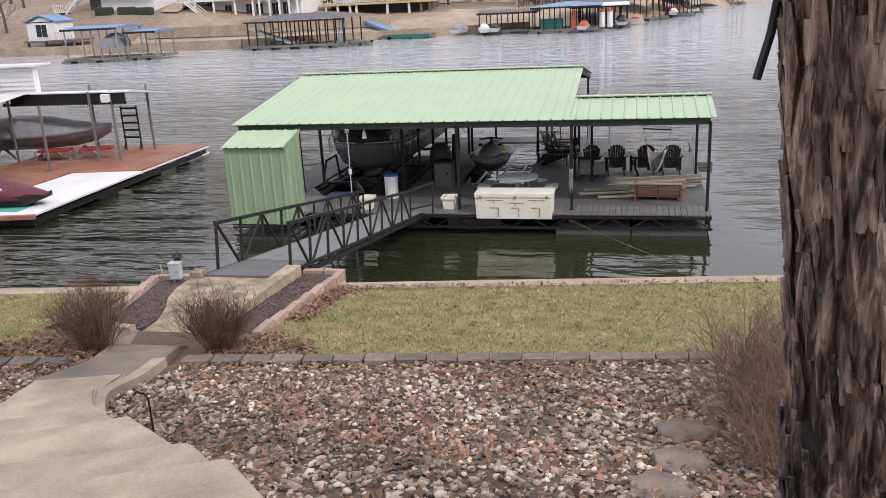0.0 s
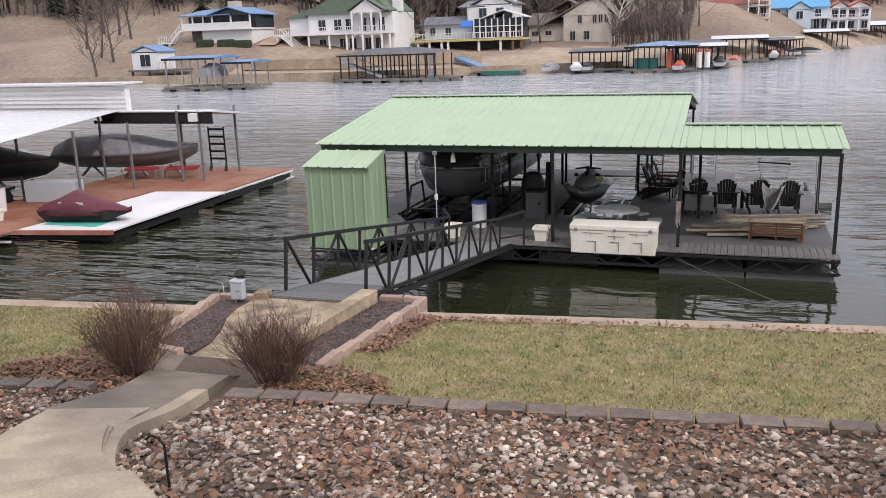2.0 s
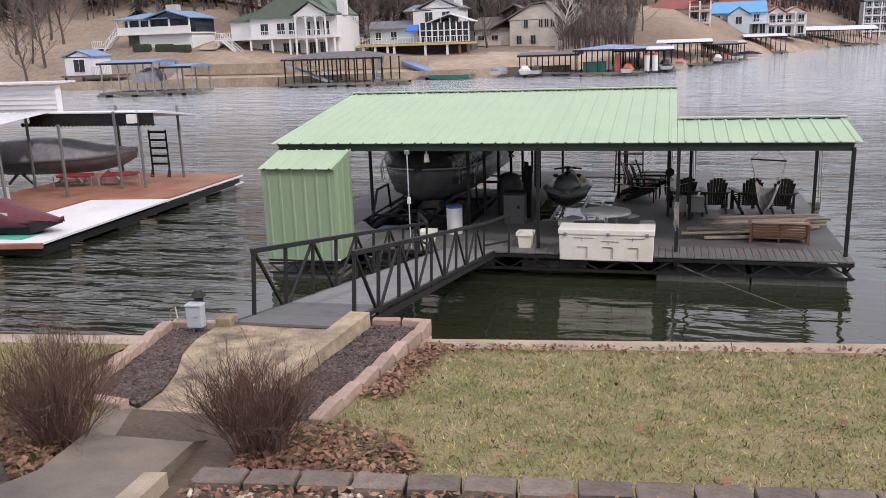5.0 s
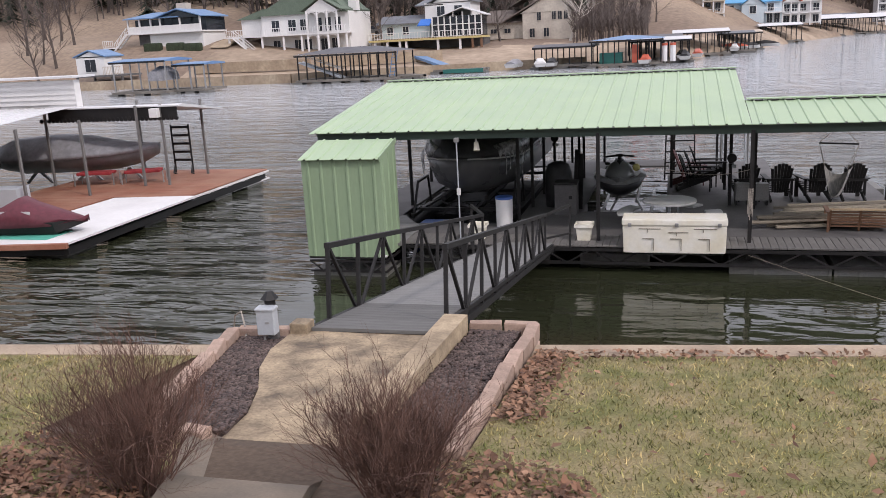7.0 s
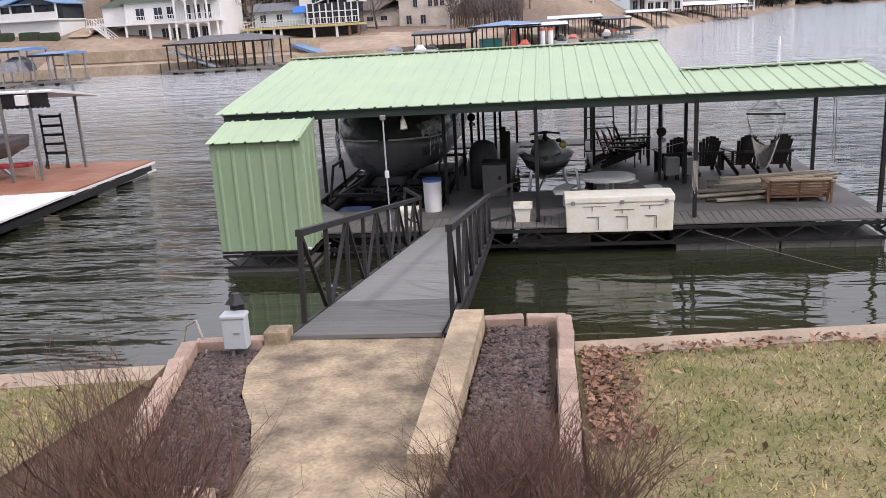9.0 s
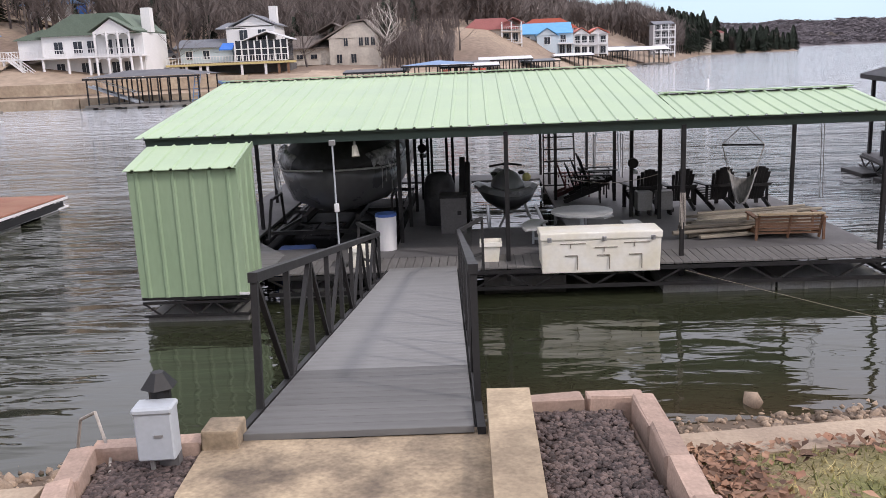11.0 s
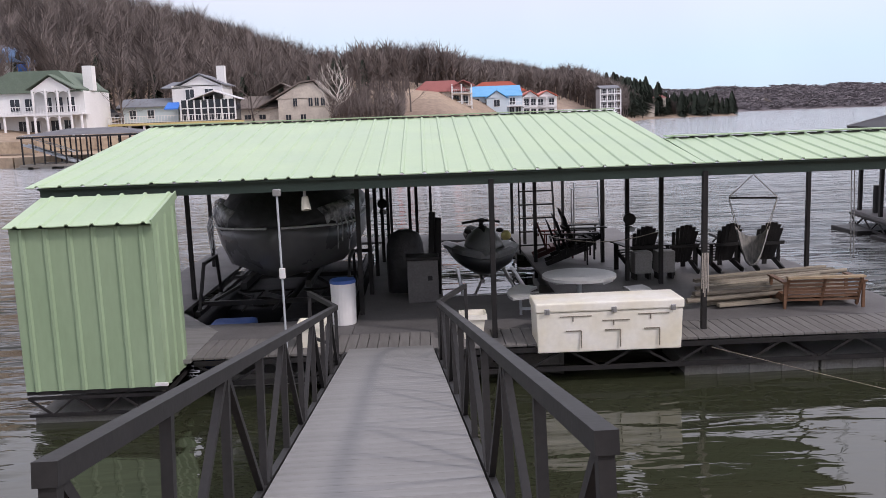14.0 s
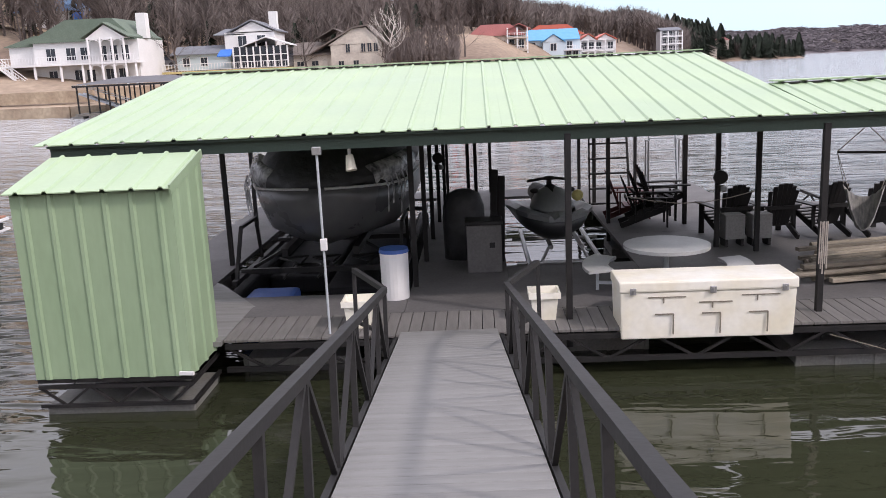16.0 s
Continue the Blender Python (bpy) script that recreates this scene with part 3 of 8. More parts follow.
# outline of the walk: right and left edges, from the yard down to the pad
RIGHT = [(-2.1, 0.3), (-2.7, 1.35), (-3.3, 2.2), (-3.95, 3.05), (-4.69, 3.81), (-5.23, 4.32), (-6.06, 4.93), (-6.62, 5.35), (-7.10, 5.97), (-7.22, 6.55)]
LEFT = [(-3.6, -0.5), (-4.2, 0.6), (-4.75, 1.5), (-5.4, 2.4), (-6.05, 3.3), (-6.6, 3.95), (-7.1, 4.5), (-7.5, 5.05), (-7.82, 5.62), (-8.0, 6.3)]
STEPS = [([LEFT[i], RIGHT[i], RIGHT[i + 1], LEFT[i + 1]], h) for i, h in enumerate((4.35, 4.12, 3.90, 3.68, 3.48, 3.26, 3.10, 3.04, 2.88))
]


def curved(points, n=5):
    """The line through the points, rounded."""
    p = [Vector(points[0])] + [Vector(q) for q in points] + [Vector(points[-1])]
    line = []
    for a, b, c, d in zip(p, p[1:], p[2:], p[3:]):
        for i in range(n):
            t = i / n
            line.append(0.5 * (2 * b + (c - a) * t + (2 * a - 5 * b + 4 * c - d) * t * t + (3 * b - a - 3 * c + d) * t ** 3))
    return [tuple(q) for q in line] + [tuple(points[-1])]


def build_walk():
    path = tagged(new("path"), "curved stepped walk of tan poured concrete", "path", kind="structure")
    rng = random.Random(3)
    left, right = curved(LEFT), curved(RIGHT)
    for i, (_, top) in enumerate(STEPS):
        outline = left[i * 5 : i * 5 + 6] + right[i * 5 : i * 5 + 6][::-1]
        outline = [p for k, p in enumerate(outline) if math.dist(p, outline[k - 1]) > 0.004]
        a = (Vector(left[i * 5]) + Vector(right[i * 5])) / 2
        d = (Vector(left[i * 5 + 5]) + Vector(right[i * 5 + 5])) / 2 - a
        slope = lambda x, y: top + 0.035 - 0.09 * (Vector((x, y)) - a).dot(d) / d.length_squared
        lift = max(0.0, max(gz(x, y, 0.05) - slope(x, y) for x, y in outline))
        fall = lambda x, y: slope(x, y) + lift
        bm = prism(B(), outline, top - 0.42, fall)
        bmesh.ops.bevel(bm, geom=[e for e in bm.edges if all(v.co.z > top - 0.25 for v in e.verts)], offset=0.02, segments=2, affect="EDGES")
        part("slab", bm, M["path"], path)
    # the lower run, darker with damp
    low = [[(-8.05, 6.28), (-7.25, 6.55), (-7.35, 7.25), (-8.0, 7.1)], [(-8.0, 7.1), (-7.35, 7.25), (-7.5, 7.95), (-8.35, 7.95)], [(-8.35, 7.95), (-7.5, 7.95), (-7.6, 8.75), (-8.7, 8.72)]]
    for i, o in enumerate(low):
        part("slab", prism(B(), o, 2.2, lambda x, y: gz(x, y, 0.07)), M["path_dark"], path, "weathered grey concrete slab")
    # curving kerb on the right of the steps
    pts = [(-7.24, 7.15), (-7.10, 6.55), (-7.05, 5.95), (-6.6, 5.3), (-6.1, 4.95)]
    line = curved(pts)
    out = [Vector((b[1] - a[1], a[0] - b[0])).normalized() * 0.065 for a, b in zip(line, line[1:])]
    out.append(out[-1])
    outline = [(p[0] - n.x, p[1] - n.y) for p, n in zip(line, out)] + [(p[0] + n.x, p[1] + n.y) for p, n in zip(line, out)][::-1]
    part("kerb", prism(B(), outline, 2.4, lambda x, y: gz(x, y, 0.10)), M["path"], path, "low curved concrete kerb along the steps")


def build_pad():
    pad = tagged(new("pad"), "stained tan concrete landing with raised side kerbs", "landing", kind="structure")
    left = [(-9.06, 10.95), (-9.03, 10.5), (-8.9, 10.05), (-8.68, 9.6), (-8.53, 9.15), (-8.5, 8.7)]
    right = [(-7.58, 8.74), (-7.55, 9.5), (-7.55, 11.2)]
    part("slab", prism(B(), left + right, 1.2, lambda x, y: 2.232 + 0.045 * (11 - y)), M["pad"], pad)
    part("front_beam", box(B(), -9.02, -7.5, 10.86, 11.06, 0.6, 2.236, 0.01), M["pad"], pad)
    part("cheek", box(B(), -9.06, -8.885, 10.955, 11.13, 1.2, 2.33, 0.012), M["pad"], pad, "tan concrete corner beside the gangway")
    part("cheek", prism(B(), [(-7.68, 9.0), (-7.5, 9.0), (-7.48, 11.4), (-7.7, 11.4)], 1.2, lambda x, y: 2.33 + 0.05 * (11.4 - y)), M["cream"], pad, "tan concrete kerb beside the landing")
    base = B()
    box(base, -9.7, -6.95, 9.0, 11.45, -0.5, 2.0)
    part("base", base, M["wallcap"], pad, "concrete footing under the beds")
    for name, outline in (("left", [(-9.52, 10.9), (-9.07, 10.95), (-9.04, 10.5), (-8.91, 10.05), (-8.69, 9.6), (-8.54, 9.15), (-8.5, 8.8), (-9.05, 8.8)]), ("right", [(-7.48, 8.75), (-7.0, 8.75), (-7.0, 11.45), (-7.46, 11.45)])):
        ob = solid("gravel_bed", prism(B(), outline, 1.9, lambda x, y: 2.16 + 0.072 * (11.4 - y)), M["mulch"])
        tagged(ob, "planting bed of dark lava gravel beside the landing", "gravel bed", kind="structure")
        xs, ys = [p[0] for p in outline], [p[1] for p in outline]
        rng = np.random.default_rng(7 if name == "left" else 8)
        P = []
        while len(P) < 4200:
            x, y = rng.uniform(min(xs), max(xs)), rng.uniform(min(ys), max(ys))
            inside = False
            for (ax, ay), (bx, by) in zip(outline, outline[1:] + outline[:1]):
                if (ay > y) != (by > y) and x < (bx - ax) * (y - ay) / (by - ay) + ax:
                    inside = not inside
            if inside:
                P.append((x, y, 2.17 + 0.072 * (11.4 - y)))
        st = lumps("gravel", P, rng.uniform(0.011, 0.024, len(P)), M["mulch"], rng)
        tagged(st, "loose dark lava gravel", "gravel", kind="stuff")


def block_row(parent, name, a, b, length, wide, high, base, material, rng, gap=0.012, label=""):
    """Separate blocks laid end to end from a to b."""
    a, b = Vector(a), Vector(b)
    n = max(1, round((b - a).length / length))
    d = (b - a) / n
    ang = math.degrees(math.atan2(d.y, d.x))
    me = {}
    for i in range(n):
        k = i % 3
        if k not in me:
            bm = box(B(), -d.length / 2 + gap, d.length / 2 - gap, -wide / 2, wide / 2, 0, high, 0.012)
            for v in bm.verts:
                v.co += Vector((rng.uniform(-1, 1), rng.uniform(-1, 1), rng.uniform(-1, 1))) * 0.006
            ob = solid(name, bm, material)
            me[k] = ob.data
        else:
            ob = new(name, me[k])
        c = a + d * (i + 0.5)
        ob.parent = parent
        ob.matrix_basis = pose(c.x, c.y, base(c.x, c.y) if callable(base) else base, rng.uniform(-2, 2), rng.uniform(-2, 2), ang + rng.uniform(-2.5, 2.5))
        if label:
            tagged(ob, label)


def build_edges():
    rng = random.Random(11)
    # bed edging of pinkish blocks, two courses
    edging = thing("bed_edging", "low retaining wall of pinkish tan concrete blocks round the gravel beds", "retaining wall")
    bz = lambda x, y: 2.08 + 0.085 * (11.4 - y)
    for lift in (0, -0.16):
        for a, b in (((-9.60, 10.98), (-9.06, 11.02)), ((-9.61, 10.92), (-9.05, 8.62)), ((-9.05, 8.65), (-8.5, 8.62)), ((-7.5, 11.5), (-6.86, 11.58)), ((-6.88, 11.5), (-6.9, 8.6))):
            block_row(edging, "block", a, b, 0.42, 0.11, 0.155, lambda x, y, l=lift: bz(x, y) + l, M["brick"], rng)
    # block kerb between rock bed and lawn
    kerb = thing("block_kerb", "row of weathered grey concrete blocks between rock bed and lawn", "kerb")
    for a, b in (((-14.0, q_line(7.22, -14.0)), (-8.25, q_line(7.22, -8.25))), ((-7.05, q_line(7.25, -7.05)), (6.5, q_line(7.35, 6.5)))):
        block_row(kerb, "block", a, b, 0.31, 0.17, 0.12, lambda x, y: gz(x, y) - 0.045, M["curb"], rng)
    # sea wall
    wall = tagged(new("seawall"), "long low concrete seawall with a worn cap", "seawall", kind="structure")
    for xa, xb in ((-40, -9.75), (-6.82, 30)):
        x = xa
        while x < xb - 0.1:
            e = min(x + 3.0, xb)
            o = [(x + 0.004, q_line(10.9, x)), (e - 0.004, q_line(10.9, e)), (e - 0.004, q_line(11.16, e)), (x + 0.004, q_line(11.16, x))]
            part("cap", prism(B(), o, 2.06, 2.15), M["wallcap"], wall)
            o = [(x, q_line(10.95, x)), (e, q_line(10.95, e)), (e, q_line(11.12, e)), (x, q_line(11.12, x))]
            part("face", prism(B(), o, 0.2, 2.06), M["wallcap"], wall)
            x = e


# ---- the boat dock ----
DZ = 0.55  # deck height
EZ = 2.90  # eave height
SL = 0.14  # roof slope


def ribbed(bm, x0, x1, y0, z0, y1, z1, pitch=0.305, rib=0.022, thick=0.012, axis="x"):
    """A metal sheet with trapezoid ribs, running from (y0, z0) to (y1, z1)."""
    prof = [(x0, 0)]
    x = x0 + pitch / 2
    while x < x1 - 0.05:
        prof += [(x - 0.032, 0), (x - 0.015, rib), (x + 0.015, rib), (x + 0.032, 0)]
        x += pitch
    prof.append((x1, 0))
    rows = []
    for y, z in ((y0, z0), (y1, z1)):
        rows.append([bm.verts.new((px, y, z + pz)) for px, pz in prof])
        rows.append([bm.verts.new((px, y, z + pz - thick)) for px, pz in prof])
    a, al, b, bl = rows
    for i in range(len(prof) - 1):
        bm.faces.new((a[i], a[i + 1], b[i + 1], b[i]))
        bm.faces.new((bl[i], bl[i + 1], al[i + 1], al[i]))
        bm.faces.new((al[i], al[i + 1], a[i + 1], a[i]))
        bm.faces.new((b[i], b[i + 1], bl[i + 1], bl[i]))
    for i in (0, -1):
        bm.faces.new((a[i], b[i], bl[i], al[i]))
    return bm


def build_dock():
    dock = thing("boat_dock", "covered boat dock with pale green ribbed roof and black steel frame", "boat dock")
    roof = part("roof", B(), M["green"], dock)

    def sheet(x0, x1, y0, z0, y1, z1):
        part("roof_panel", ribbed(B(), x0 + 0.0004, x1 - 0.0004, y0, z0, y1, z1), M["green"], roof)

    x = -13.44
    while x < -4.3:
        sheet(x, min(x + 0.915, -4.28), 21.38, EZ, 26.98, 3.67)
        sheet(x, min(x + 0.915, -4.28), 32.6, EZ, 27.0, 3.67)
        x += 0.915
    x = -4.28
    while x < -0.8:
        sheet(x, min(x + 0.875, -0.78), 21.38, EZ, 23.36, 3.19)
        sheet(x, min(x + 0.875, -0.78), 26.4, 2.86, 23.38, 3.19)
        x += 0.875
    cap = B()
    beam(cap, (-13.46, 26.99, 3.70), (-4.27, 26.99, 3.70), 0.26, 0.02)
    beam(cap, (-4.26, 23.37, 3.22), (-0.76, 23.37, 3.22), 0.24, 0.02)
    part("ridge_cap", cap, M["green"], roof)
    for xa, xb, y, z in ((-13.4, -4.3, 26.83, 3.662), (-4.2, -0.8, 23.22, 3.182)):
        x = xa
        while x < xb - 0.24:
            part("closure_strip", box(B(), x + 0.03, x + 0.26, y - 0.01, y + 0.05, z, z + 0.018), M["black"], roof)
            x += 0.305
    f = B()
    box(f, -13.3, -0.92, 21.5, 21.56, EZ - 0.19, EZ - 0.035)
    box(f, -13.3, -0.92, 21.42, 21.50, EZ - 0.045, EZ - 0.02)
    part("fascia", f, M["darkgreen"], roof, "dark green eave beam")
    for x in (-13.3, -4.4, -0.95):
        y1, z1 = (26.98, 3.62) if x < -4 else (23.36, 3.14)
        f = B()
        beam(f, (x, 21.55, EZ - 0.1), (x, y1, z1 - 0.08), 0.05, 0.12)
        beam(f, (x, y1, z1 - 0.08), (x, 32.5 if x < -4 else 26.3, EZ - 0.12), 0.05, 0.12)
        part("rafter", f, M["black"], roof)
    # purlins and rafters seen below
    for y, z in ((23.4, 3.02), (25.2, 3.27), (27, 3.52), (28.8, 3.27), (30.7, 3.02), (32.5, 2.78)):
        part("purlin", beam(B(), (-13.3, y, z), (-4.4, y, z), 0.05, 0.08), M["black"], roof)
    for y, z in ((23.37, 3.05), (26.3, 2.74)):
        part("purlin", beam(B(), (-4.3, y, z), (-0.95, y, z), 0.05, 0.08), M["black"], roof)
    for x in (-12.35, -9.15, -7.9, -5.9):
        f = B()
        beam(f, (x, 21.6, 2.76), (x, 32.4, 2.76), 0.05, 0.08)
        part("tie_beam", f, M["black"], roof)
    # posts
    posts = [(-7.2, 21.5), (-4.25, 21.5), (-0.92, 21.5), (-12.95, 21.6), (-12.35, 25.1), (-12.86, 28.7), (-12.35, 23.4), (-12.9, 32.2), (-9.18, 23.3), (-9.12, 24.9), (-9.1, 26.7), (-9.05, 28.4), (-9.0, 30.2), (-8.3, 29.2), (-8.46, 29.4),
             (-9.0, 32.2), (-7.95, 32.2), (-4.43, 25.2), (-3.92, 24.8), (-4.45, 27.25), (-0.96, 25.5), (-5.8, 27.6), (-5.75, 29.9), (-4.45, 32.2), (-5.8, 32.2)]
    for x, y in posts:
        top = 2.78
        part("post", box(B(), x - 0.036, x + 0.036, y - 0.036, y + 0.036, DZ - 0.35, top, 0.004), M["black"], dock)
    # walkways
    sheets = [(-13.45, -12.25, 23.0, 32.6), (-9.25, -7.85, 22.0, 32.6), (-5.9, -0.82, 22.0, 26.6), (-5.9, -3.0, 26.6, 32.6), (-3.0, -0.82, 26.6, 29.2), (-12.25, -9.25, 31.6, 32.6), (-7.85, -5.9, 31.4, 32.6), (-12.25, -9.25, 22.0, 23.0), (-7.85, -5.9, 22.0, 24.4)]
    for x0, x1, y0, y1 in sheets:
        part("deck_sheet", box(B(), x0 + 0.003, x1 - 0.003, y0 + 0.003, y1 - 0.003, DZ - 0.06, DZ), M["floor"], dock)
    # front boards
    data = None
    x = -11.32
    while x < -0.9:
        if data is None:
            ob = part("board", box(B(), -0.069, 0.069, -0.46, 0.46, -0.035, 0, 0.004), M["deck"], dock)
            data = ob.data
        else:
            ob = new("board", data)
            ob.parent = dock
        ob.matrix_basis = pose(x + 0.07, 21.53, DZ + 0.002, 0, 0, 0)
        x += 0.146
    part("gusset", prism(B(), [(-11.3, 22.49), (-12.24, 22.49), (-12.24, 23.9), (-12.1, 23.75)], DZ - 0.05, DZ + 0.006), M["plank"], dock)
    part("gusset", prism(B(), [(-13.4, 21.0), (-11.33, 21.0), (-11.33, 22.5), (-12.3, 23.0), (-13.4, 23.0)], DZ - 0.05, DZ + 0.004), M["plank"], dock, "pale grey corner sheet of the dock")
    # frame truss under the front edge
    fr = B()
    for z in (DZ - 0.08, DZ - 0.36):
        beam(fr, (-11.3, 21.06, z), (-0.85, 21.06, z), 0.05, 0.06)
    x = -11.3
    k = 0
    while x < -1.3:
        a, b = (DZ - 0.36, DZ - 0.08) if k % 2 else (DZ - 0.08, DZ - 0.36)
        beam(fr, (x, 21.06, a), (x + 0.5, 21.06, b), 0.03, 0.03)
        x += 0.5
        k += 1
    part("edge_truss", fr, M["black"], dock)
    for x in (-0.85, -13.4):
        fr = B()
        for z in (DZ - 0.08, DZ - 0.36):
            beam(fr, (x, 21.06, z), (x, 31.2, z), 0.05, 0.06)
        k = 0
        while k < 19:
            a, b = (DZ - 0.36, DZ - 0.08) if k % 2 else (DZ - 0.08, DZ - 0.36)
            beam(fr, (x, 21.1 + k * 0.53, a), (x, 21.63 + k * 0.53, b), 0.03, 0.03)
            k += 1
        part("side_frame", fr, M["black"], dock)
    for x0, x1, y in [(-11.2, -9.9, 21.5), (-9.7, -8.3, 21.9), (-7.6, -6.2, 21.9), (-4.6, -2.8, 21.14), (-2.7, -0.95, 21.14), (-6.2, -4.7, 22.5), (-13.3, -12.4, 25), (-13.3, -12.4, 29), (-9.1, -8.0, 26), (-9.1, -8.0, 30), (-5.8, -4.2, 27), (-5.8, -4.2, 31), (-2.5, -0.9, 25), (-2.4, -0.2, 29.4)]:
        bm = B()
        n = max(2, round((x1 - x0) / 0.5))
        box(bm, x0, x1, y, y + 1.2, -0.2, 0.17, 0.02)
        for i in range(n + 1):
            xx = x0 + (x1 - x0) * i / n
            box(bm, xx - 0.03, xx + 0.03, y - 0.02, y + 0.02, -0.1, 0.175, 0.004)
        part("float", bm, M["floats"], dock, "grey plastic dock float")
    return dock


def build_shed():
    s = thing("metal_shed", "pale green ribbed metal storage shed on the dock corner", "shed", (-12.29, 20.22, 0.44))
    hw, dp, ht = 0.865, 1.0, 2.03
    # front and side walls with upright ribs
    def wall(a, b, h0, h1, n):
        bm = B()
        a, b = Vector(a), Vector(b)
        d = (b - a) / n
        nrm = Vector((d.y, -d.x)).normalized()
        pts = []
        for i in range(n):
            c = a + d * (i + 0.5)
            pts += [c - d.normalized() * 0.04, c - d.normalized() * 0.018 + nrm * 0.022, c + d.normalized() * 0.018 + nrm * 0.022, c + d.normalized() * 0.04]
        pts = [a] + pts + [b]
        L = (b - a).length
        hs = [h0 + (h1 - h0) * ((p - a).length / L) for p in pts]
        lo = [bm.verts.new((p.x, p.y, 0)) for p in pts]
        hi = [bm.verts.new((p.x, p.y, h)) for p, h in zip(pts, hs)]
        back = [bm.verts.new((p.x - nrm.x * 0.03, p.y - nrm.y * 0.03, 0)) for p in (a, b)]
        backh = [bm.verts.new((p.x - nrm.x * 0.03, p.y - nrm.y * 0.03, h)) for p, h in ((a, h0), (b, h1))]
        for i in range(len(pts) - 1):
            bm.faces.new((lo[i], lo[i + 1], hi[i + 1], hi[i]))
        bm.faces.new((back[1], back[0], backh[0], backh[1]))
        return bm
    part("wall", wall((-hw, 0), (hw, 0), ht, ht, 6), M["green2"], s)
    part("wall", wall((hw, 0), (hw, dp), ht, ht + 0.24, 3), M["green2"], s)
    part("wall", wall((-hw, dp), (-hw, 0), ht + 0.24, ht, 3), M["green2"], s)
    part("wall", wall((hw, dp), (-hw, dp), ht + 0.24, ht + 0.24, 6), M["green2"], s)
    part("shed_roof", ribbed(B(), -hw - 0.025, hw + 0.02, -0.1, ht + 0.035, dp + 0.02, ht + 0.30), M["green"], s)
    f = B()
    beam(f, (hw + 0.015, -0.09, ht + 0.02), (hw + 0.015, dp + 0.02, ht + 0.28), 0.02, 0.1)
    part("trim", f, M["green2"], s)
    f = B()
    box(f, -hw, hw, 0.01, 0.06, -0.05, 0.0)
    for z in (-0.10, -0.32):
        for a, b in (((-hw, 0.03), (hw, 0.03)), ((hw - 0.02, 0.03), (hw - 0.02, dp))):
            beam(f, (*a, z), (*b, z), 0.04, 0.04)
    for i in range(6):
        x = -hw + i * 2 * hw / 6
        u = (-0.32, -0.10) if i % 2 else (-0.10, -0.32)
        beam(f, (x, 0.03, u[0]), (x + 2 * hw / 6, 0.03, u[1]), 0.025)
    part("base_frame", f, M["black"], s)
    part("base_float", box(B(), -hw + 0.03, hw - 0.03, 0.08, dp, -0.56, -0.33, 0.02), M["floats"], s)
    f = B()
    beam(f, (hw - 0.12, -0.03, 0.04), (hw + 0.04, -0.05, 0.04), 0.035)
    part("hinge_bar", f, M["white_paint"], s)


def build_gangway():
    g = thing("gangway", "sloping steel gangway with grey plank deck and black truss rails", "gangway", (-8.325, 11.06, 2.27), 1.85, rx=-9.5)
    L, hw = 9.78, 0.56
    data = None
    shape = solid("plank", box(B(), -hw, hw, 0.0, 0.136, -0.035, 0, 0.003), M["plank_dark"])
    dark = shape.data
    bpy.data.objects.remove(shape)
    y, n = 0.01, 0
    while y < L - 0.1:
        if data is None:
            ob = part("plank", box(B(), -hw, hw, 0.0, 0.136, -0.035, 0, 0.003), M["plank"], g)
            data, ob.data = ob.data, dark
        else:
            ob = new("plank", dark if n in range(1, 11) else data)
            ob.parent = g
        ob.matrix_basis = pose(0, y, 0)
        y += 0.1395
        n += 1
    for side in (-1, 1):
        x = side * (hw + 0.035)
        f = B()
        beam(f, (x, 0.52, 0.715), (x, 8.56, 0.645), 0.055, 0.055)
        part("top_rail", f, M["rail"], g)
        f = B()
        beam(f, (x, 0.0, -0.14), (x, L, -0.10), 0.06, 0.08)
        beam(f, (x, 0.0, -0.03), (x, L, -0.03), 0.04, 0.05)
        part("bottom_chord", f, M["rail"], g)
        k = 9
        ys = [0.55 + (8.53 - 0.55) * i / k for i in range(k + 1)]
        for i, y in enumerate(ys):
            f = B()
            top = 0.715 - 0.07 * (y - 0.52) / 8.04
            beam(f, (x, y, -0.14), (x, y, top), 0.038, 0.038)
            part("upright", f, M["rail"], g)
            if i < k:
                f = B()
                mid = (y + ys[i + 1]) / 2
                if i % 2 == 0:
                    beam(f, (x, y, top), (x, ys[i + 1], -0.1), 0.032, 0.032)
                else:
                    beam(f, (x, y, -0.1), (x, ys[i + 1], top), 0.032, 0.032)
                part("brace", f, M["rail"], g)
        # flared end panel towards the dock
        xo = side * (hw + 0.42)
        f = B()
        beam(f, (x, 8.56, 0.645), (xo, 9.35, 0.80), 0.05)
        beam(f, (xo, 9.35, 0.80), (xo, 9.35, -0.05), 0.04)
        beam(f, (x, 8.56, 0.2), (xo, 9.35, 0.25), 0.035)
        part("end_panel", f, M["rail"], g)
    for y in np.arange(0.3, L, 0.95):
        part("cross_member", beam(B(), (-hw, y, -0.1), (hw, y, -0.1), 0.05), M["black"], g)
    part("dock_plate", box(B(), -hw, hw, L - 0.02, L + 0.35, -0.02, 0.0), M["plank"], g, "grey hinge plate on to the dock")


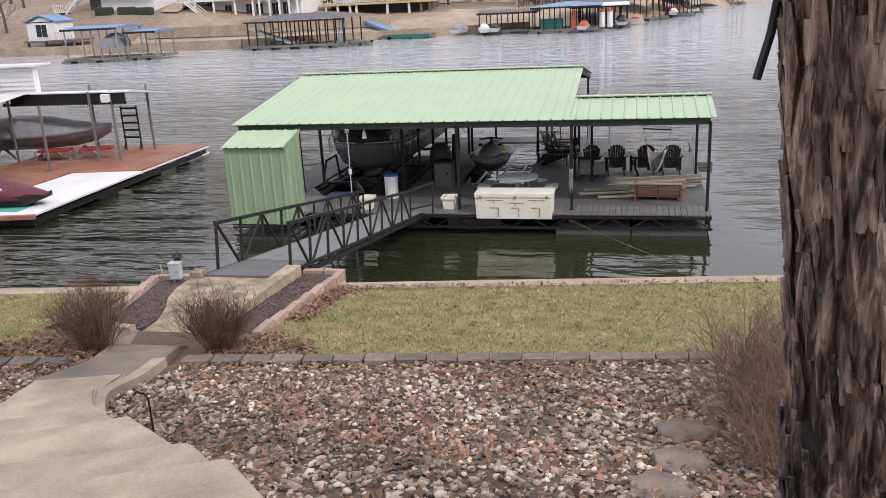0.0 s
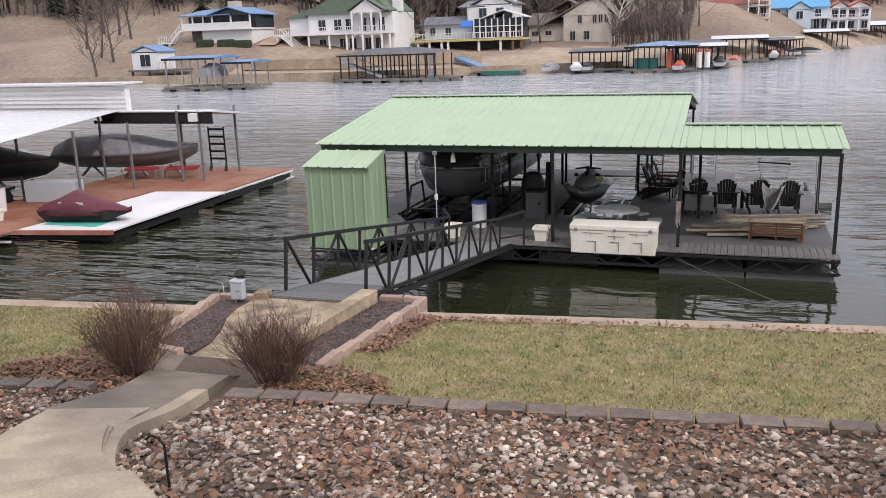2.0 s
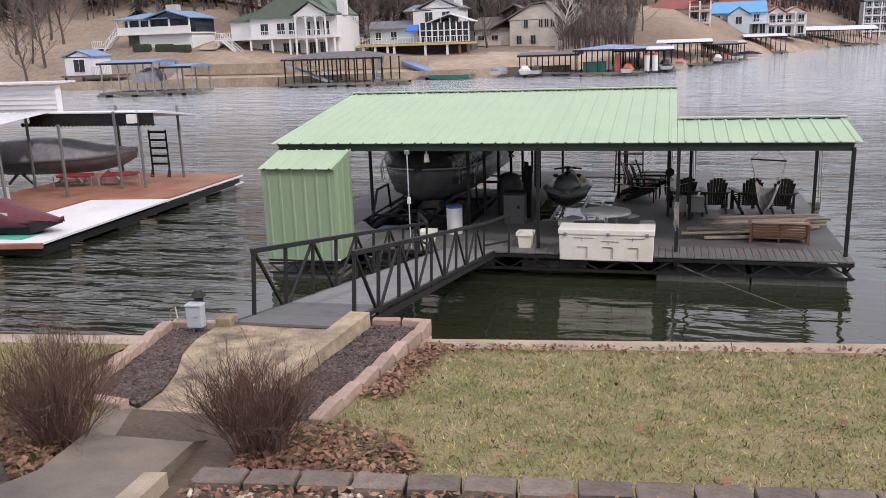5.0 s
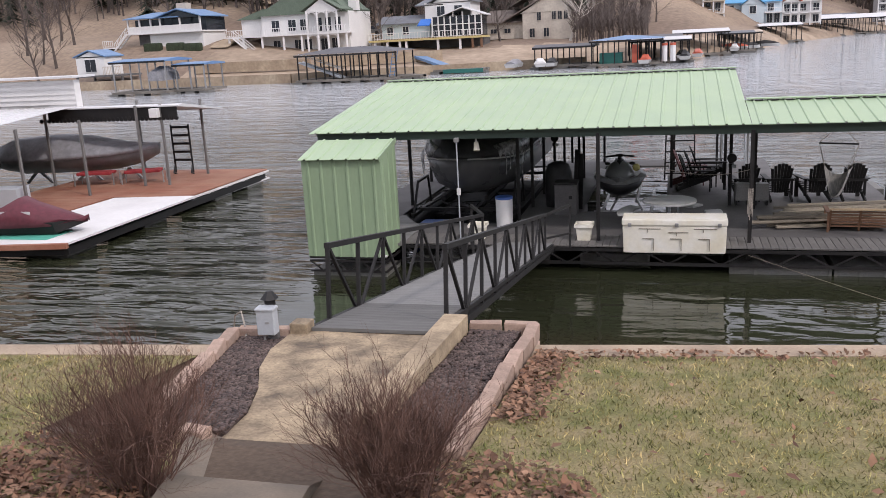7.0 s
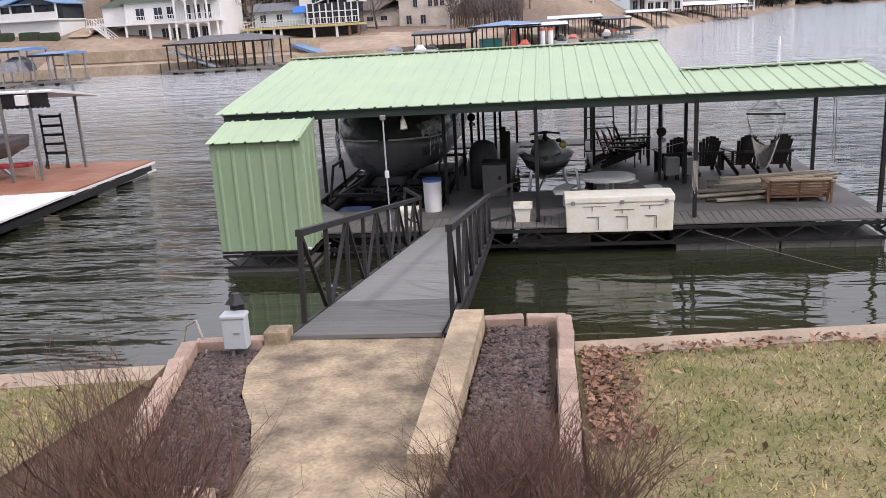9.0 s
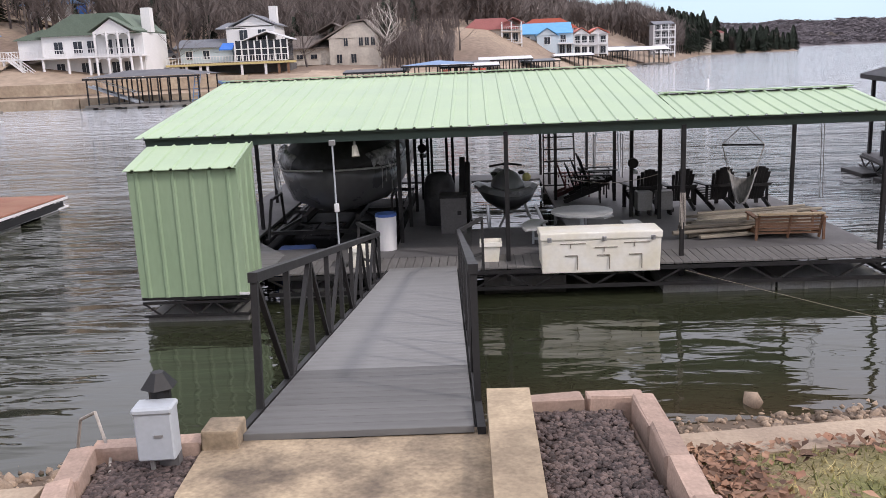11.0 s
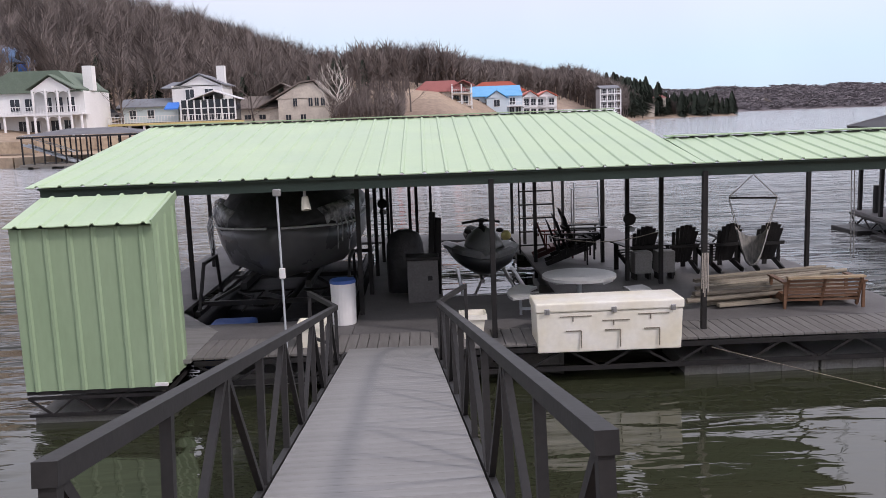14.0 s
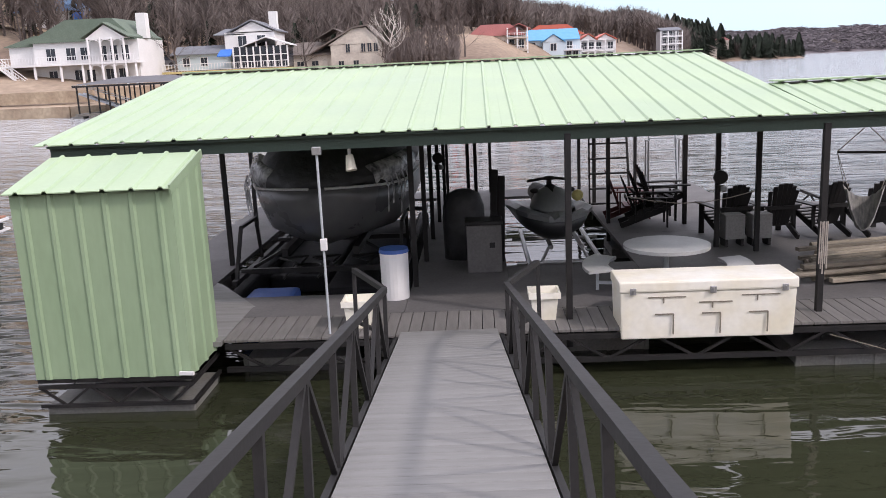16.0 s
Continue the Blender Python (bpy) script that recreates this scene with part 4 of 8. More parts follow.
def build_dock_box():
    s = thing("dock_box", "long stained cream fibreglass dock box with moulded step lines", "storage box", (-5.69, 20.98, 0.43))
    w, d, h = 0.99, 0.62, 0.56
    bm = box(B(), -w, w, 0, d, 0, h, 0.02)
    for v in bm.verts:
        if v.co.z < 0.1:
            v.co.x *= 0.985
            v.co.y = d / 2 + (v.co.y - d / 2) * 0.94
    part("body", bm, M["white"], s)
    part("lid", box(B(), -w - 0.015, w + 0.015, -0.02, d + 0.01, h + 0.004, h + 0.13, 0.022), M["white"], s)
    f = B()
    dark = []
    # dark strips paint the shadow of the moulded step lines
    for x in (-0.48, 0.05, 0.58):
        beam(f, (x - 0.12, -0.004, 0.30), (x + 0.09, -0.004, 0.30), 0.008, 0.014)
        beam(f, (x + 0.09, -0.004, 0.30), (x + 0.09, -0.004, 0.06), 0.014, 0.012)
    for x, hw in ((-0.5, 0.25), (0.05, 0.22), (0.55, 0.25)):
        z = 0.5 if x != 0.05 else 0.43
        beam(f, (x - hw * 0.7, -0.004, z), (x + hw, -0.004, z), 0.008, 0.012)
        beam(f, (x - hw * 0.0, -0.004, z), (x, -0.004, z - 0.07), 0.012, 0.012)
    part("moulding", f, M["oldwood"], s, "moulded step lines with their shadow painted as dark strips")
    for x in (-0.85, 0.05, 0.85):
        f = B()
        box(f, x - 0.035, x + 0.035, -0.035, -0.015, h - 0.02, h + 0.06, 0.006)
        rod(f, (x, -0.045, h - 0.01), (x, -0.045, h + 0.04), 0.01, 8)
        part("latch", f, M["galv"], s)
    f = B()
    for x in (-0.7, 0.7):
        beam(f, (x, 0.3, -0.06), (x, 0.62, -0.06), 0.06)
    part("bracket", f, M["black"], s)


def build_adirondack(name, label, at, turn, group, m):
    c = thing(name, label, "chair", at, turn, group)
    for side in (-1, 1):
        part("leg", beam(B(), (side * 0.27, -0.36, 0), (side * 0.27, -0.36, 0.52), 0.09, 0.03), m, c)
        part("rear_leg", beam(B(), (side * 0.24, -0.38, 0.36), (side * 0.24, 0.48, 0.03), 0.03, 0.1), m, c)
        part("armrest", box(B(), side * 0.29 - 0.07, side * 0.29 + 0.07, -0.46, 0.30, 0.53, 0.555, 0.006), m, c)
        part("arm_support", beam(B(), (side * 0.27, 0.2, 0.12), (side * 0.27, 0.2, 0.53), 0.06, 0.025), m, c)
    for i in range(6):
        y = -0.38 + i * 0.1
        part("seat_slat", box(B(), -0.26, 0.26, y, y + 0.085, 0.38 - i * 0.035, 0.40 - i * 0.035), m, c)
    for i in range(7):
        u = (i - 3) / 3
        h = 0.80 - 0.15 * abs(u) ** 2.2
        bm = B()
        box(bm, -0.5, 0.5, -0.011, 0.011, 0, h, 0.003)
        for v in bm.verts:
            k = v.co.z / 0.8
            v.co.x = u * (0.155 + 0.085 * k) + v.co.x * (0.046 + 0.026 * k)
            y, z = v.co.y + 0.02 * (1 - u * u), v.co.z
            v.co.y, v.co.z = 0.18 + y * 0.94 + z * 0.34, 0.2 + z * 0.94 - y * 0.34
        part("back_slat", bm, m, c)
    part("back_rail", beam(B(), (-0.29, 0.37, 0.53), (0.29, 0.37, 0.53), 0.03, 0.06), m, c)
    return c


def build_dock_things():
    for x, y, t in ((-4.04, 26.05, 2), (-3.27, 26.0, -3), (-2.47, 26.0, 5), (-1.67, 25.95, -4)):
        build_adirondack("adirondack_chair", "black plastic fan-backed garden chair facing out over the lake", (x, y, DZ), t + 188, "chairs along the dock", M["black"])
    # stacked chairs by the ladder
    for x, y, z, t, m in ((-5.15, 27.3, 0.0, 84, "black"), (-5.02, 27.3, 0.11, 88, "black"), (-4.88, 27.32, 0.22, 92, "black"), (-5.3, 28.2, 0.0, 86, "dark_red")):
        colour = "black" if m == "black" else "dark red"
        build_adirondack("adirondack_chair", colour + " plastic garden chair stacked by the ladder", (x, y, DZ + z), t, "stacked chairs by the ladder", M[m])
    # round picnic table
    t = thing("picnic_table", "round grey picnic table with four attached curved benches", "table", (-5.8, 22.62, DZ), -12)
    bm = B()
    bmesh.ops.create_cone(bm, cap_ends=True, segments=40, radius1=0.56, radius2=0.56, depth=0.045, matrix=pose(0, 0, 0.62))
    part("tabletop", bm, M["table_top"], t)
    part("pedestal", rod(B(), (0, 0, 0.04), (0, 0, 0.60), 0.035, 12), M["greyplastic"], t)
    for i in range(4):
        a = math.pi / 2 * i
        bm = B()
        out, n = [], 8
        for j in range(n + 1):
            b = a - 0.5 + 1.0 * j / n
            out.append((0.76 * math.cos(b), 0.76 * math.sin(b)))
        for j in range(n + 1):
            b = a + 0.5 - 1.0 * j / n
            out.append((1.1 * math.cos(b), 1.1 * math.sin(b)))
        prism(bm, out, 0.34, 0.38)
        seat = part("bench_seat", bm, M["table_top"], t)
        f = B()
        c, s = math.cos(a), math.sin(a)
        beam(f, (0.03 * c, 0.03 * s, 0.1), (0.9 * c, 0.9 * s, 0.1), 0.04)
        beam(f, (0.9 * c, 0.9 * s, 0.0), (0.9 * c, 0.9 * s, 0.34), 0.04)
        part("seat_leg", f, M["greyplastic"], t)
    # white can with blue lid
    c = thing("dock_can", "tall white plastic bin with a blue lid", "bin", (-9.42, 22.75, DZ))
    part("can_body", rod(B(), (0, 0, 0.0), (0, 0, 0.64), 0.185, 24, 0.195), M["white_paint"], c, smooth=False)
    part("can_lid", rod(B(), (0, 0, 0.64), (0, 0, 0.69), 0.205, 24, 0.195), M["blue"], c, "blue plastic lid")
    # square planters
    for x, y in ((-9.75, 21.5), (-7.5, 21.6)):
        c = thing("planter_box", "empty square off-white plastic planter", "planter", (x, y, DZ), group="planters by the gangway")
        outer = [[(-a, -a, z), (a, -a, z), (a, a, z), (-a, a, z)] for a, z in ((0.13, 0), (0.16, 0.28), (0.19, 0.28), (0.19, 0.35), (0.165, 0.35), (0.15, 0.2))]
        part("pot", loft(B(), outer), M["white"], c)
    # dark cabinet with fenders behind
    c = thing("dock_cabinet", "dark grey upright dock locker with a hinged lid", "locker", (-8.19, 24.2, DZ))
    part("cabinet_body", box(B(), -0.26, 0.26, -0.22, 0.22, 0, 0.72, 0.01), M["floor"], c)
    part("cabinet_lid", box(B(), -0.28, 0.28, -0.24, 0.24, 0.725, 0.78, 0.012), M["black"], c)
    part("badge", box(B(), 0.08, 0.16, -0.226, -0.221, 0.38, 0.46), M["black"], c)
    c = thing("grill", "covered barbecue grill with a black cloth cover", "grill", (-8.5, 25.1, DZ))
    rings = [[(0.30 * k * math.cos(a) * 1.1, 0.26 * k * math.sin(a), z) for a in np.linspace(0, 6.283, 13)[:-1]] for k, z in ((1.0, 0.0), (1.03, 0.5), (1.0, 0.85), (0.8, 1.05), (0.35, 1.12))]
    part("grill_cover", loft(B(), rings), M["cover"], c, smooth=True)
    c = thing("leaning_boards", "dark boards leaning upright by the post", "boards", (-8.05, 24.7, DZ))
    f = B()
    beam(f, (0, 0, 0), (0.06, 0.1, 1.45), 0.12, 0.03)
    beam(f, (0.12, 0, 0), (0.16, 0.1, 1.35), 0.12, 0.03)
    part("boards_body", f, M["black"], c)


def build_boat():
    b = thing("cabin_boat", "dark grey motor boat on a lift under a black cover", "boat", (-10.6, 23.75, 0.92))
    # sections from bow: y, half beam at deck, keel, chine half width, chine z, deck z
    S = [(0.0, 0.12, 0.66, 0.08, 0.74, 1.02), (0.15, 0.66, 0.30, 0.42, 0.52, 1.02), (0.5, 1.02, 0.10, 0.76, 0.36, 1.0), (1.2, 1.24, 0.02, 1.0, 0.28, 0.98), (3.0, 1.29, 0.0, 1.10, 0.26, 0.96), (7.0, 1.27, 0.0, 1.10, 0.26, 0.92)]
    rings = []
    for y, w, k, cw, cz, dz in S:
        rings.append([(-w, y, dz), (-(w + cw) / 2 - 0.03, y, (dz + cz) / 2), (-cw, y, cz), (-cw * 0.5, y, (k + cz) / 2 - 0.03), (0, y, k), (cw * 0.5, y, (k + cz) / 2 - 0.03), (cw, y, cz), ((w + cw) / 2 + 0.03, y, (dz + cz) / 2), (w, y, dz)])
    bm = loft(B(), rings)
    part("hull", bm, M["hull"], b, "glossy dark grey hull", smooth=True)
    f = B()
    for side in (-1, 1):
        for (y0, w0, *_, d0), (y1, w1, *_, d1) in zip(S, S[1:]):
            rod(f, (side * w0, y0, d0), (side * w1, y1, d1), 0.02, 6)
    part("rub_rail", f, M["hull_line"], b, "pale rub rail")
    rings = []
    for y, w, h, dz in ((0.08, 0.4, 0.12, 1.02), (0.4, 0.92, 0.50, 1.02), (1.0, 1.15, 0.78, 1.0), (1.9, 1.18, 1.12, 0.98), (3.4, 1.16, 1.25, 0.96), (5.0, 1.14, 0.9, 0.9), (6.9, 1.1, 0.25, 0.9)):
        rings.append([(w * math.cos(a), y, dz - 0.02 + h * math.sin(a) ** 0.8) for a in np.linspace(0, math.pi, 11)] + [(0, y, dz - 0.05)])
    part("cover", loft(B(), rings), M["cover"], b, "black canvas boat cover", smooth=True)
    rng = random.Random(12)
    for side in (-1, 1):
        rings = []
        for y, w, z in ((0.35, 0.72, 0.98), (0.8, 1.02, 1.05), (1.6, 1.2, 1.1)):
            s = 0.16
            rings.append([(side * w + s * math.cos(a), y, z + 0.14 + s * 1.2 * math.sin(a)) for a in np.linspace(0, 6.283, 9)[:-1]])
        part("wrap", loft(B(), rings), M["shrink"], b, "loose clear plastic wrap", smooth=True)
        for k in range(9):
            y, hang = 0.25 + 0.12 * k + rng.uniform(-0.03, 0.03), rng.uniform(0.12, 0.5)
            x = side * (0.78 + 0.5 * min(1, y) ** 0.6)
            f = B()
            beam(f, (x, y, 1.15), (x + side * 0.05, y - 0.03, 1.0), 0.035, 0.006)
            beam(f, (x + side * 0.05, y - 0.03, 1.0), (x + side * 0.03, y, 1.0 - hang), 0.02, 0.005)
            part("wrap_strip", f, M["shrink"], b, "torn strip of clear plastic wrap")
    lift = thing("boat_lift", "black steel boat lift frame with bunks and blue float tanks", "boat lift", (-10.7, 23.9, 0.3))
    f = B()
    for side in (-1, 1):
        beam(f, (side * 0.55, 0.3, 0.62), (side * 0.55, 6.5, 0.62), 0.1, 0.12)
        beam(f, (side * 1.25, -0.1, 0.25), (side * 1.25, 6.8, 0.25), 0.08)
        beam(f, (side * 1.25, 0.0, 0.25), (side * 1.25, 0.5, 1.0), 0.05)
        beam(f, (side * 1.25, 0.5, 1.0), (side * 1.25, 1.4, 1.0), 0.05)
        beam(f, (side * 1.25, 1.4, 1.0), (side * 1.25, 1.6, 0.25), 0.05)
        beam(f, (side * 1.25, 0.9, 0.25), (side * 0.55, 1.2, 0.6), 0.05)
    for y in (0.5, 3, 6):
        beam(f, (-1.3, y, 0.3), (1.3, y, 0.3), 0.08)
    part("lift_frame", f, M["black"], lift)
    for x0, x1, y0, y1, z in ((-1.1, -0.1, 1.3, 6.4, 0.0), (0.0, 1.05, 0.4, 6.4, 0.0), (-1.35, -1.12, -0.3, 6.6, 0.12), (1.08, 1.3, -0.3, 6.6, 0.12)):
        part("lift_float", box(B(), x0, x1, y0, y1, -0.28, z, 0.05), M["rubber"], lift, "black plastic lift float")
    for x in (-0.75, -0.2, 0.45):
        f = B()
        tube(f, [(x, 0.9, 0.06), (x + 0.2, 1.0, 0.3), (x - 0.1, 1.2, 0.34), (x + 0.3, 1.5, 0.3), (x + 0.1, 1.9, 0.1)], 0.022, 6)
        part("hose", f, M["black"], lift, "loose black air hose")
    for x, y in ((-0.66, -0.42),):
        part("lift_tank", box(B(), x - 0.38, x + 0.35, y - 0.35, y + 0.6, -0.28, 0.12, 0.08), M["blue"], lift, "blue plastic float tank")


def build_pwc():
    p = thing("watercraft", "dark grey personal watercraft parked on a small pipe lift", "watercraft", (-6.98, 24.85, 0.60), 4)
    S = ((0.0, 0.16, 0.36, 0.60), (0.2, 0.46, 0.22, 0.66), (0.55, 0.60, 0.12, 0.68), (1.3, 0.62, 0.08, 0.62), (2.1, 0.60, 0.08, 0.50), (2.95, 0.56, 0.10, 0.44))
    low = [[(-w, y, t * 0.86), (-w * 0.78, y, (k + t) * 0.42), (-w * 0.3, y, k + 0.03), (0, y, k), (w * 0.3, y, k + 0.03), (w * 0.78, y, (k + t) * 0.42), (w, y, t * 0.86)] for y, w, k, t in S]
    part("craft_hull", loft(B(), low), M["hull_dark"], p, "dark lower hull", smooth=True)
    top = [[(-w * 1.03, y, t * 0.86), (-w * 1.06, y, t * 0.98), (-w * 0.86, y, t * 1.05), (-w * 0.5, y, t * 0.92), (0, y, t), (w * 0.5, y, t * 0.92), (w * 0.86, y, t * 1.05), (w * 1.06, y, t * 0.98), (w * 1.03, y, t * 0.86)] for y, w, k, t in S]
    part("craft_deck", loft(B(), top), M["craft_grey"], p, "grey upper body")
    rings = [[(w * math.cos(a), y, 0.64 + h * math.sin(a)) for a in np.linspace(0, math.pi, 11)] for y, w, h in ((0.22, 0.14, 0.06), (0.5, 0.34, 0.22), (0.85, 0.36, 0.34), (1.1, 0.30, 0.32), (1.3, 0.24, 0.22))]
    part("hood", loft(B(), rings), M["craft_grey"], p, "grey front hood", smooth=True)
    rings = [[(w * math.cos(a), y, 0.60 + h * math.sin(a)) for a in np.linspace(0, math.pi, 9)] for y, w, h in ((0.55, 0.10, 0.27), (0.9, 0.2, 0.42), (1.15, 0.16, 0.38), (1.4, 0.17, 0.24), (1.9, 0.2, 0.26), (2.7, 0.16, 0.2))]
    part("seat", loft(B(), rings), M["black"], p, "black seat and console", smooth=True)
    f = B()
    tube(f, [(-0.36, 1.12, 1.04), (-0.12, 1.05, 1.08), (0.12, 1.05, 1.08), (0.36, 1.12, 1.04)], 0.024, 8)
    rod(f, (0, 1.05, 0.85), (0, 1.05, 1.08), 0.045, 8)
    ball(f, (0, 1.03, 1.09), (0.11, 0.06, 0.04))
    part("handlebar", f, M["black"], p)
    for side in (-1, 1):
        part("mirror", ball(B(), (side * 0.30, 0.72, 0.93), (0.075, 0.05, 0.045)), M["black"], p, smooth=True)
    part("bumper_light", ball(B(), (0.40, 0.62, 0.84), (0.10, 0.06, 0.095)), M["yellow"], p, "pale yellow cover on the mirror", smooth=True)
    lift = thing("craft_lift", "small pipe lift cradle over the water", "boat lift", (-6.85, 24.95, -0.1))
    f = B()
    for side in (-1, 1):
        rod(f, (side * 0.6, -0.1, 0.45), (side * 0.6, 3.2, 0.45), 0.04, 8)
        rod(f, (side * 0.25, 0.2, 0.75), (side * 0.25, 2.9, 0.75), 0.04, 8)
        rod(f, (side * 0.25, 0.4, 0.75), (side * 0.4, 0.4, 0.45), 0.025, 8)
    rod(f, (-0.8, 0.4, 0.45), (0.8, 0.4, 0.45), 0.03, 8)
    rod(f, (-0.8, 2.4, 0.45), (0.8, 2.4, 0.45), 0.03, 8)
    part("cradle", f, M["galv"], lift)


# ---- yard ----
def inside(outline, x, y):
    hit = np.zeros(np.shape(x), bool)
    for (ax, ay), (bx, by) in zip(outline, outline[1:] + outline[:1]):
        cross = (ay > y) != (by > y)
        with np.errstate(divide="ignore", invalid="ignore"):
            hit ^= cross & (x < (bx - ax) * (y - ay) / (by - ay if by != ay else 1e-9) + ax)
    return hit


WALKED = [o for o, _ in STEPS] + [[(-8.15, 6.2), (-7.0, 6.5), (-7.0, 7.3), (-7.3, 8.8), (-8.8, 8.8), (-8.45, 7.9), (-8.1, 7.1)]]
BEDS = [(-9.8, 8.55), (-6.8, 8.55), (-6.75, 11.8), (-9.8, 11.8)]


def clear(x, y, outlines):
    ok = np.ones(np.shape(x), bool)
    for o in outlines:
        ok &= ~inside(o, x, y)
    return ok


def build_rock_bed():
    rng = np.random.default_rng(21)
    n = 74000
    x = rng.uniform(-15, 4.5, n)
    q = rng.uniform(-1.5, 7.14, n)
    y = q + 0.13 * np.clip(x + 7, -12, 12)
    near = np.exp(-((y - 5.5) / 2.6) ** 2)
    keep = clear(x, y, WALKED) & (rng.uniform(0, 1, n) < 0.35 + 0.65 * near) & (y > 0.8)
    x, y = x[keep], y[keep]
    size = rng.lognormal(math.log(0.0235), 0.3, len(x)).clip(0.012, 0.06)
    z = ground_z(x, y) + 0.004 + rng.uniform(0, 0.022, len(x))
    pale = rng.uniform(0, 1, len(x)) < 0.15 + 0.14 * (np.sin(x * 0.9 + y) > 0.2)
    P = np.stack([x, y, z], -1)
    tagged(lumps("rock_bed", P[~pale], size[~pale], M["stone"], rng, 0.5), "loose pinkish grey river rock covering the sloping bed", "gravel", kind="stuff")
    tagged(lumps("pale_rocks", P[pale], size[pale] * 1.1, M["pale_stone"], rng, 0.5), "scattered pale cream river rocks", "gravel", kind="stuff")
    # fallen leaves
    n = 120000
    x = rng.uniform(-14, 4.5, n)
    q = rng.uniform(-1, 11, n)
    y = q + 0.13 * np.clip(x + 7, -12, 12)
    patch = 0.5 + 0.5 * np.sin(x * 1.7 + 2 * np.sin(y * 1.1)) * np.cos(y * 1.9 + x * 0.4)
    want = np.where(q < 7.15, 0.16 + 0.84 * patch ** 1.7, 0.022)
    want = np.where((q > 7.4) & (np.hypot(x + 6.7, y - 7.9) < 0.75), 0.9, want)
    want = np.where((q > 7.4) & (np.hypot(x + 9.0, y - 7.7) < 0.8), 0.8, want)
    want = np.where((q > 10.72) & (x > -6.7), 0.75 * np.exp(-(x + 6.7) / 3.5) + 0.12, want)
    want = np.where((np.abs(x + 6.72) < 0.22) & (y > 9.2) & (y < 11.5), 0.9, want)
    want = np.where((q > 6.95) & (q < 7.15), 0.6, want)
    keep = (rng.uniform(0, 1, n) < want) & clear(x, y, WALKED) & (clear(x, y, [BEDS]) | (rng.uniform(0, 1, n) < 0.05))
    x, y = x[keep], y[keep]
    z = ground_z(x, y) + rng.uniform(0.035, 0.06, len(x))
    tagged(leaves("fallen_leaves", np.stack([x, y, z], -1), rng.uniform(0.025, 0.05, len(x)), M["leaf"], rng), "curled brown fallen oak leaves", "leaves", kind="stuff")
    x, y = rng.uniform(-7.9, -5.9, 2600), rng.normal(7.85, 0.33, 2600)
    k = (np.hypot((x + 6.9) / 1.0, (y - 7.95) / 0.55) < 1) & clear(x, y, WALKED)
    x2, y2 = rng.uniform(-9.9, -8.0, 1800), rng.normal(7.75, 0.3, 1800)
    k2 = clear(x2, y2, WALKED) & (y2 > q_line(7.35, -9))
    x3, y3 = -6.78 + np.abs(rng.normal(0, 0.16, 900)), rng.uniform(9.3, 11.3, 900)
    x, y = np.r_[x[k], x2[k2], x3], np.r_[y[k], y2[k2], y3]
    z = ground_z(x, y) + rng.uniform(0.02, 0.07, len(x))
    tagged(leaves("leaf_drift", np.stack([x, y, z], -1), rng.uniform(0.026, 0.048, len(x)), M["leaf"], rng), "drift of brown leaves under the bushes", "leaves", kind="stuff")


def build_grass():
    rng = np.random.default_rng(5)
    n = 120000
    x = rng.uniform(-15, 6, n)
    q = rng.uniform(7.38, 10.88, n)
    y = q + 0.13 * np.clip(x + 7, -12, 12)
    keep = clear(x, y, WALKED + [BEDS])
    x, y = x[keep], y[keep]
    n = len(x)
    z = ground_z(x, y) + 0.008
    a = rng.uniform(0, 6.28, n)
    h = rng.uniform(0.014, 0.045, n)
    w = rng.uniform(0.003, 0.0075, n)
    lean = rng.normal(0, 0.022, (n, 2))
    base = np.stack([x, y, z], -1)
    d = np.stack([np.cos(a) * w, np.sin(a) * w, 0 * a], -1)
    tip = base + np.stack([lean[:, 0], lean[:, 1], h], -1)
    v = np.stack([base - d, base + d, tip], 1).reshape(-1, 3)
    me = bpy.data.meshes.new("grass")
    me.vertices.add(len(v))
    me.vertices.foreach_set("co", v.ravel())
    me.loops.add(len(v))
    me.loops.foreach_set("vertex_index", np.arange(len(v)))
    me.polygons.add(n)
    me.polygons.foreach_set("loop_start", np.arange(n) * 3)
    me.update(calc_edges=True)
    me.materials.append(M["blade"])
    tagged(new("grass", me), "short pale winter grass", "grass", kind="stuff")


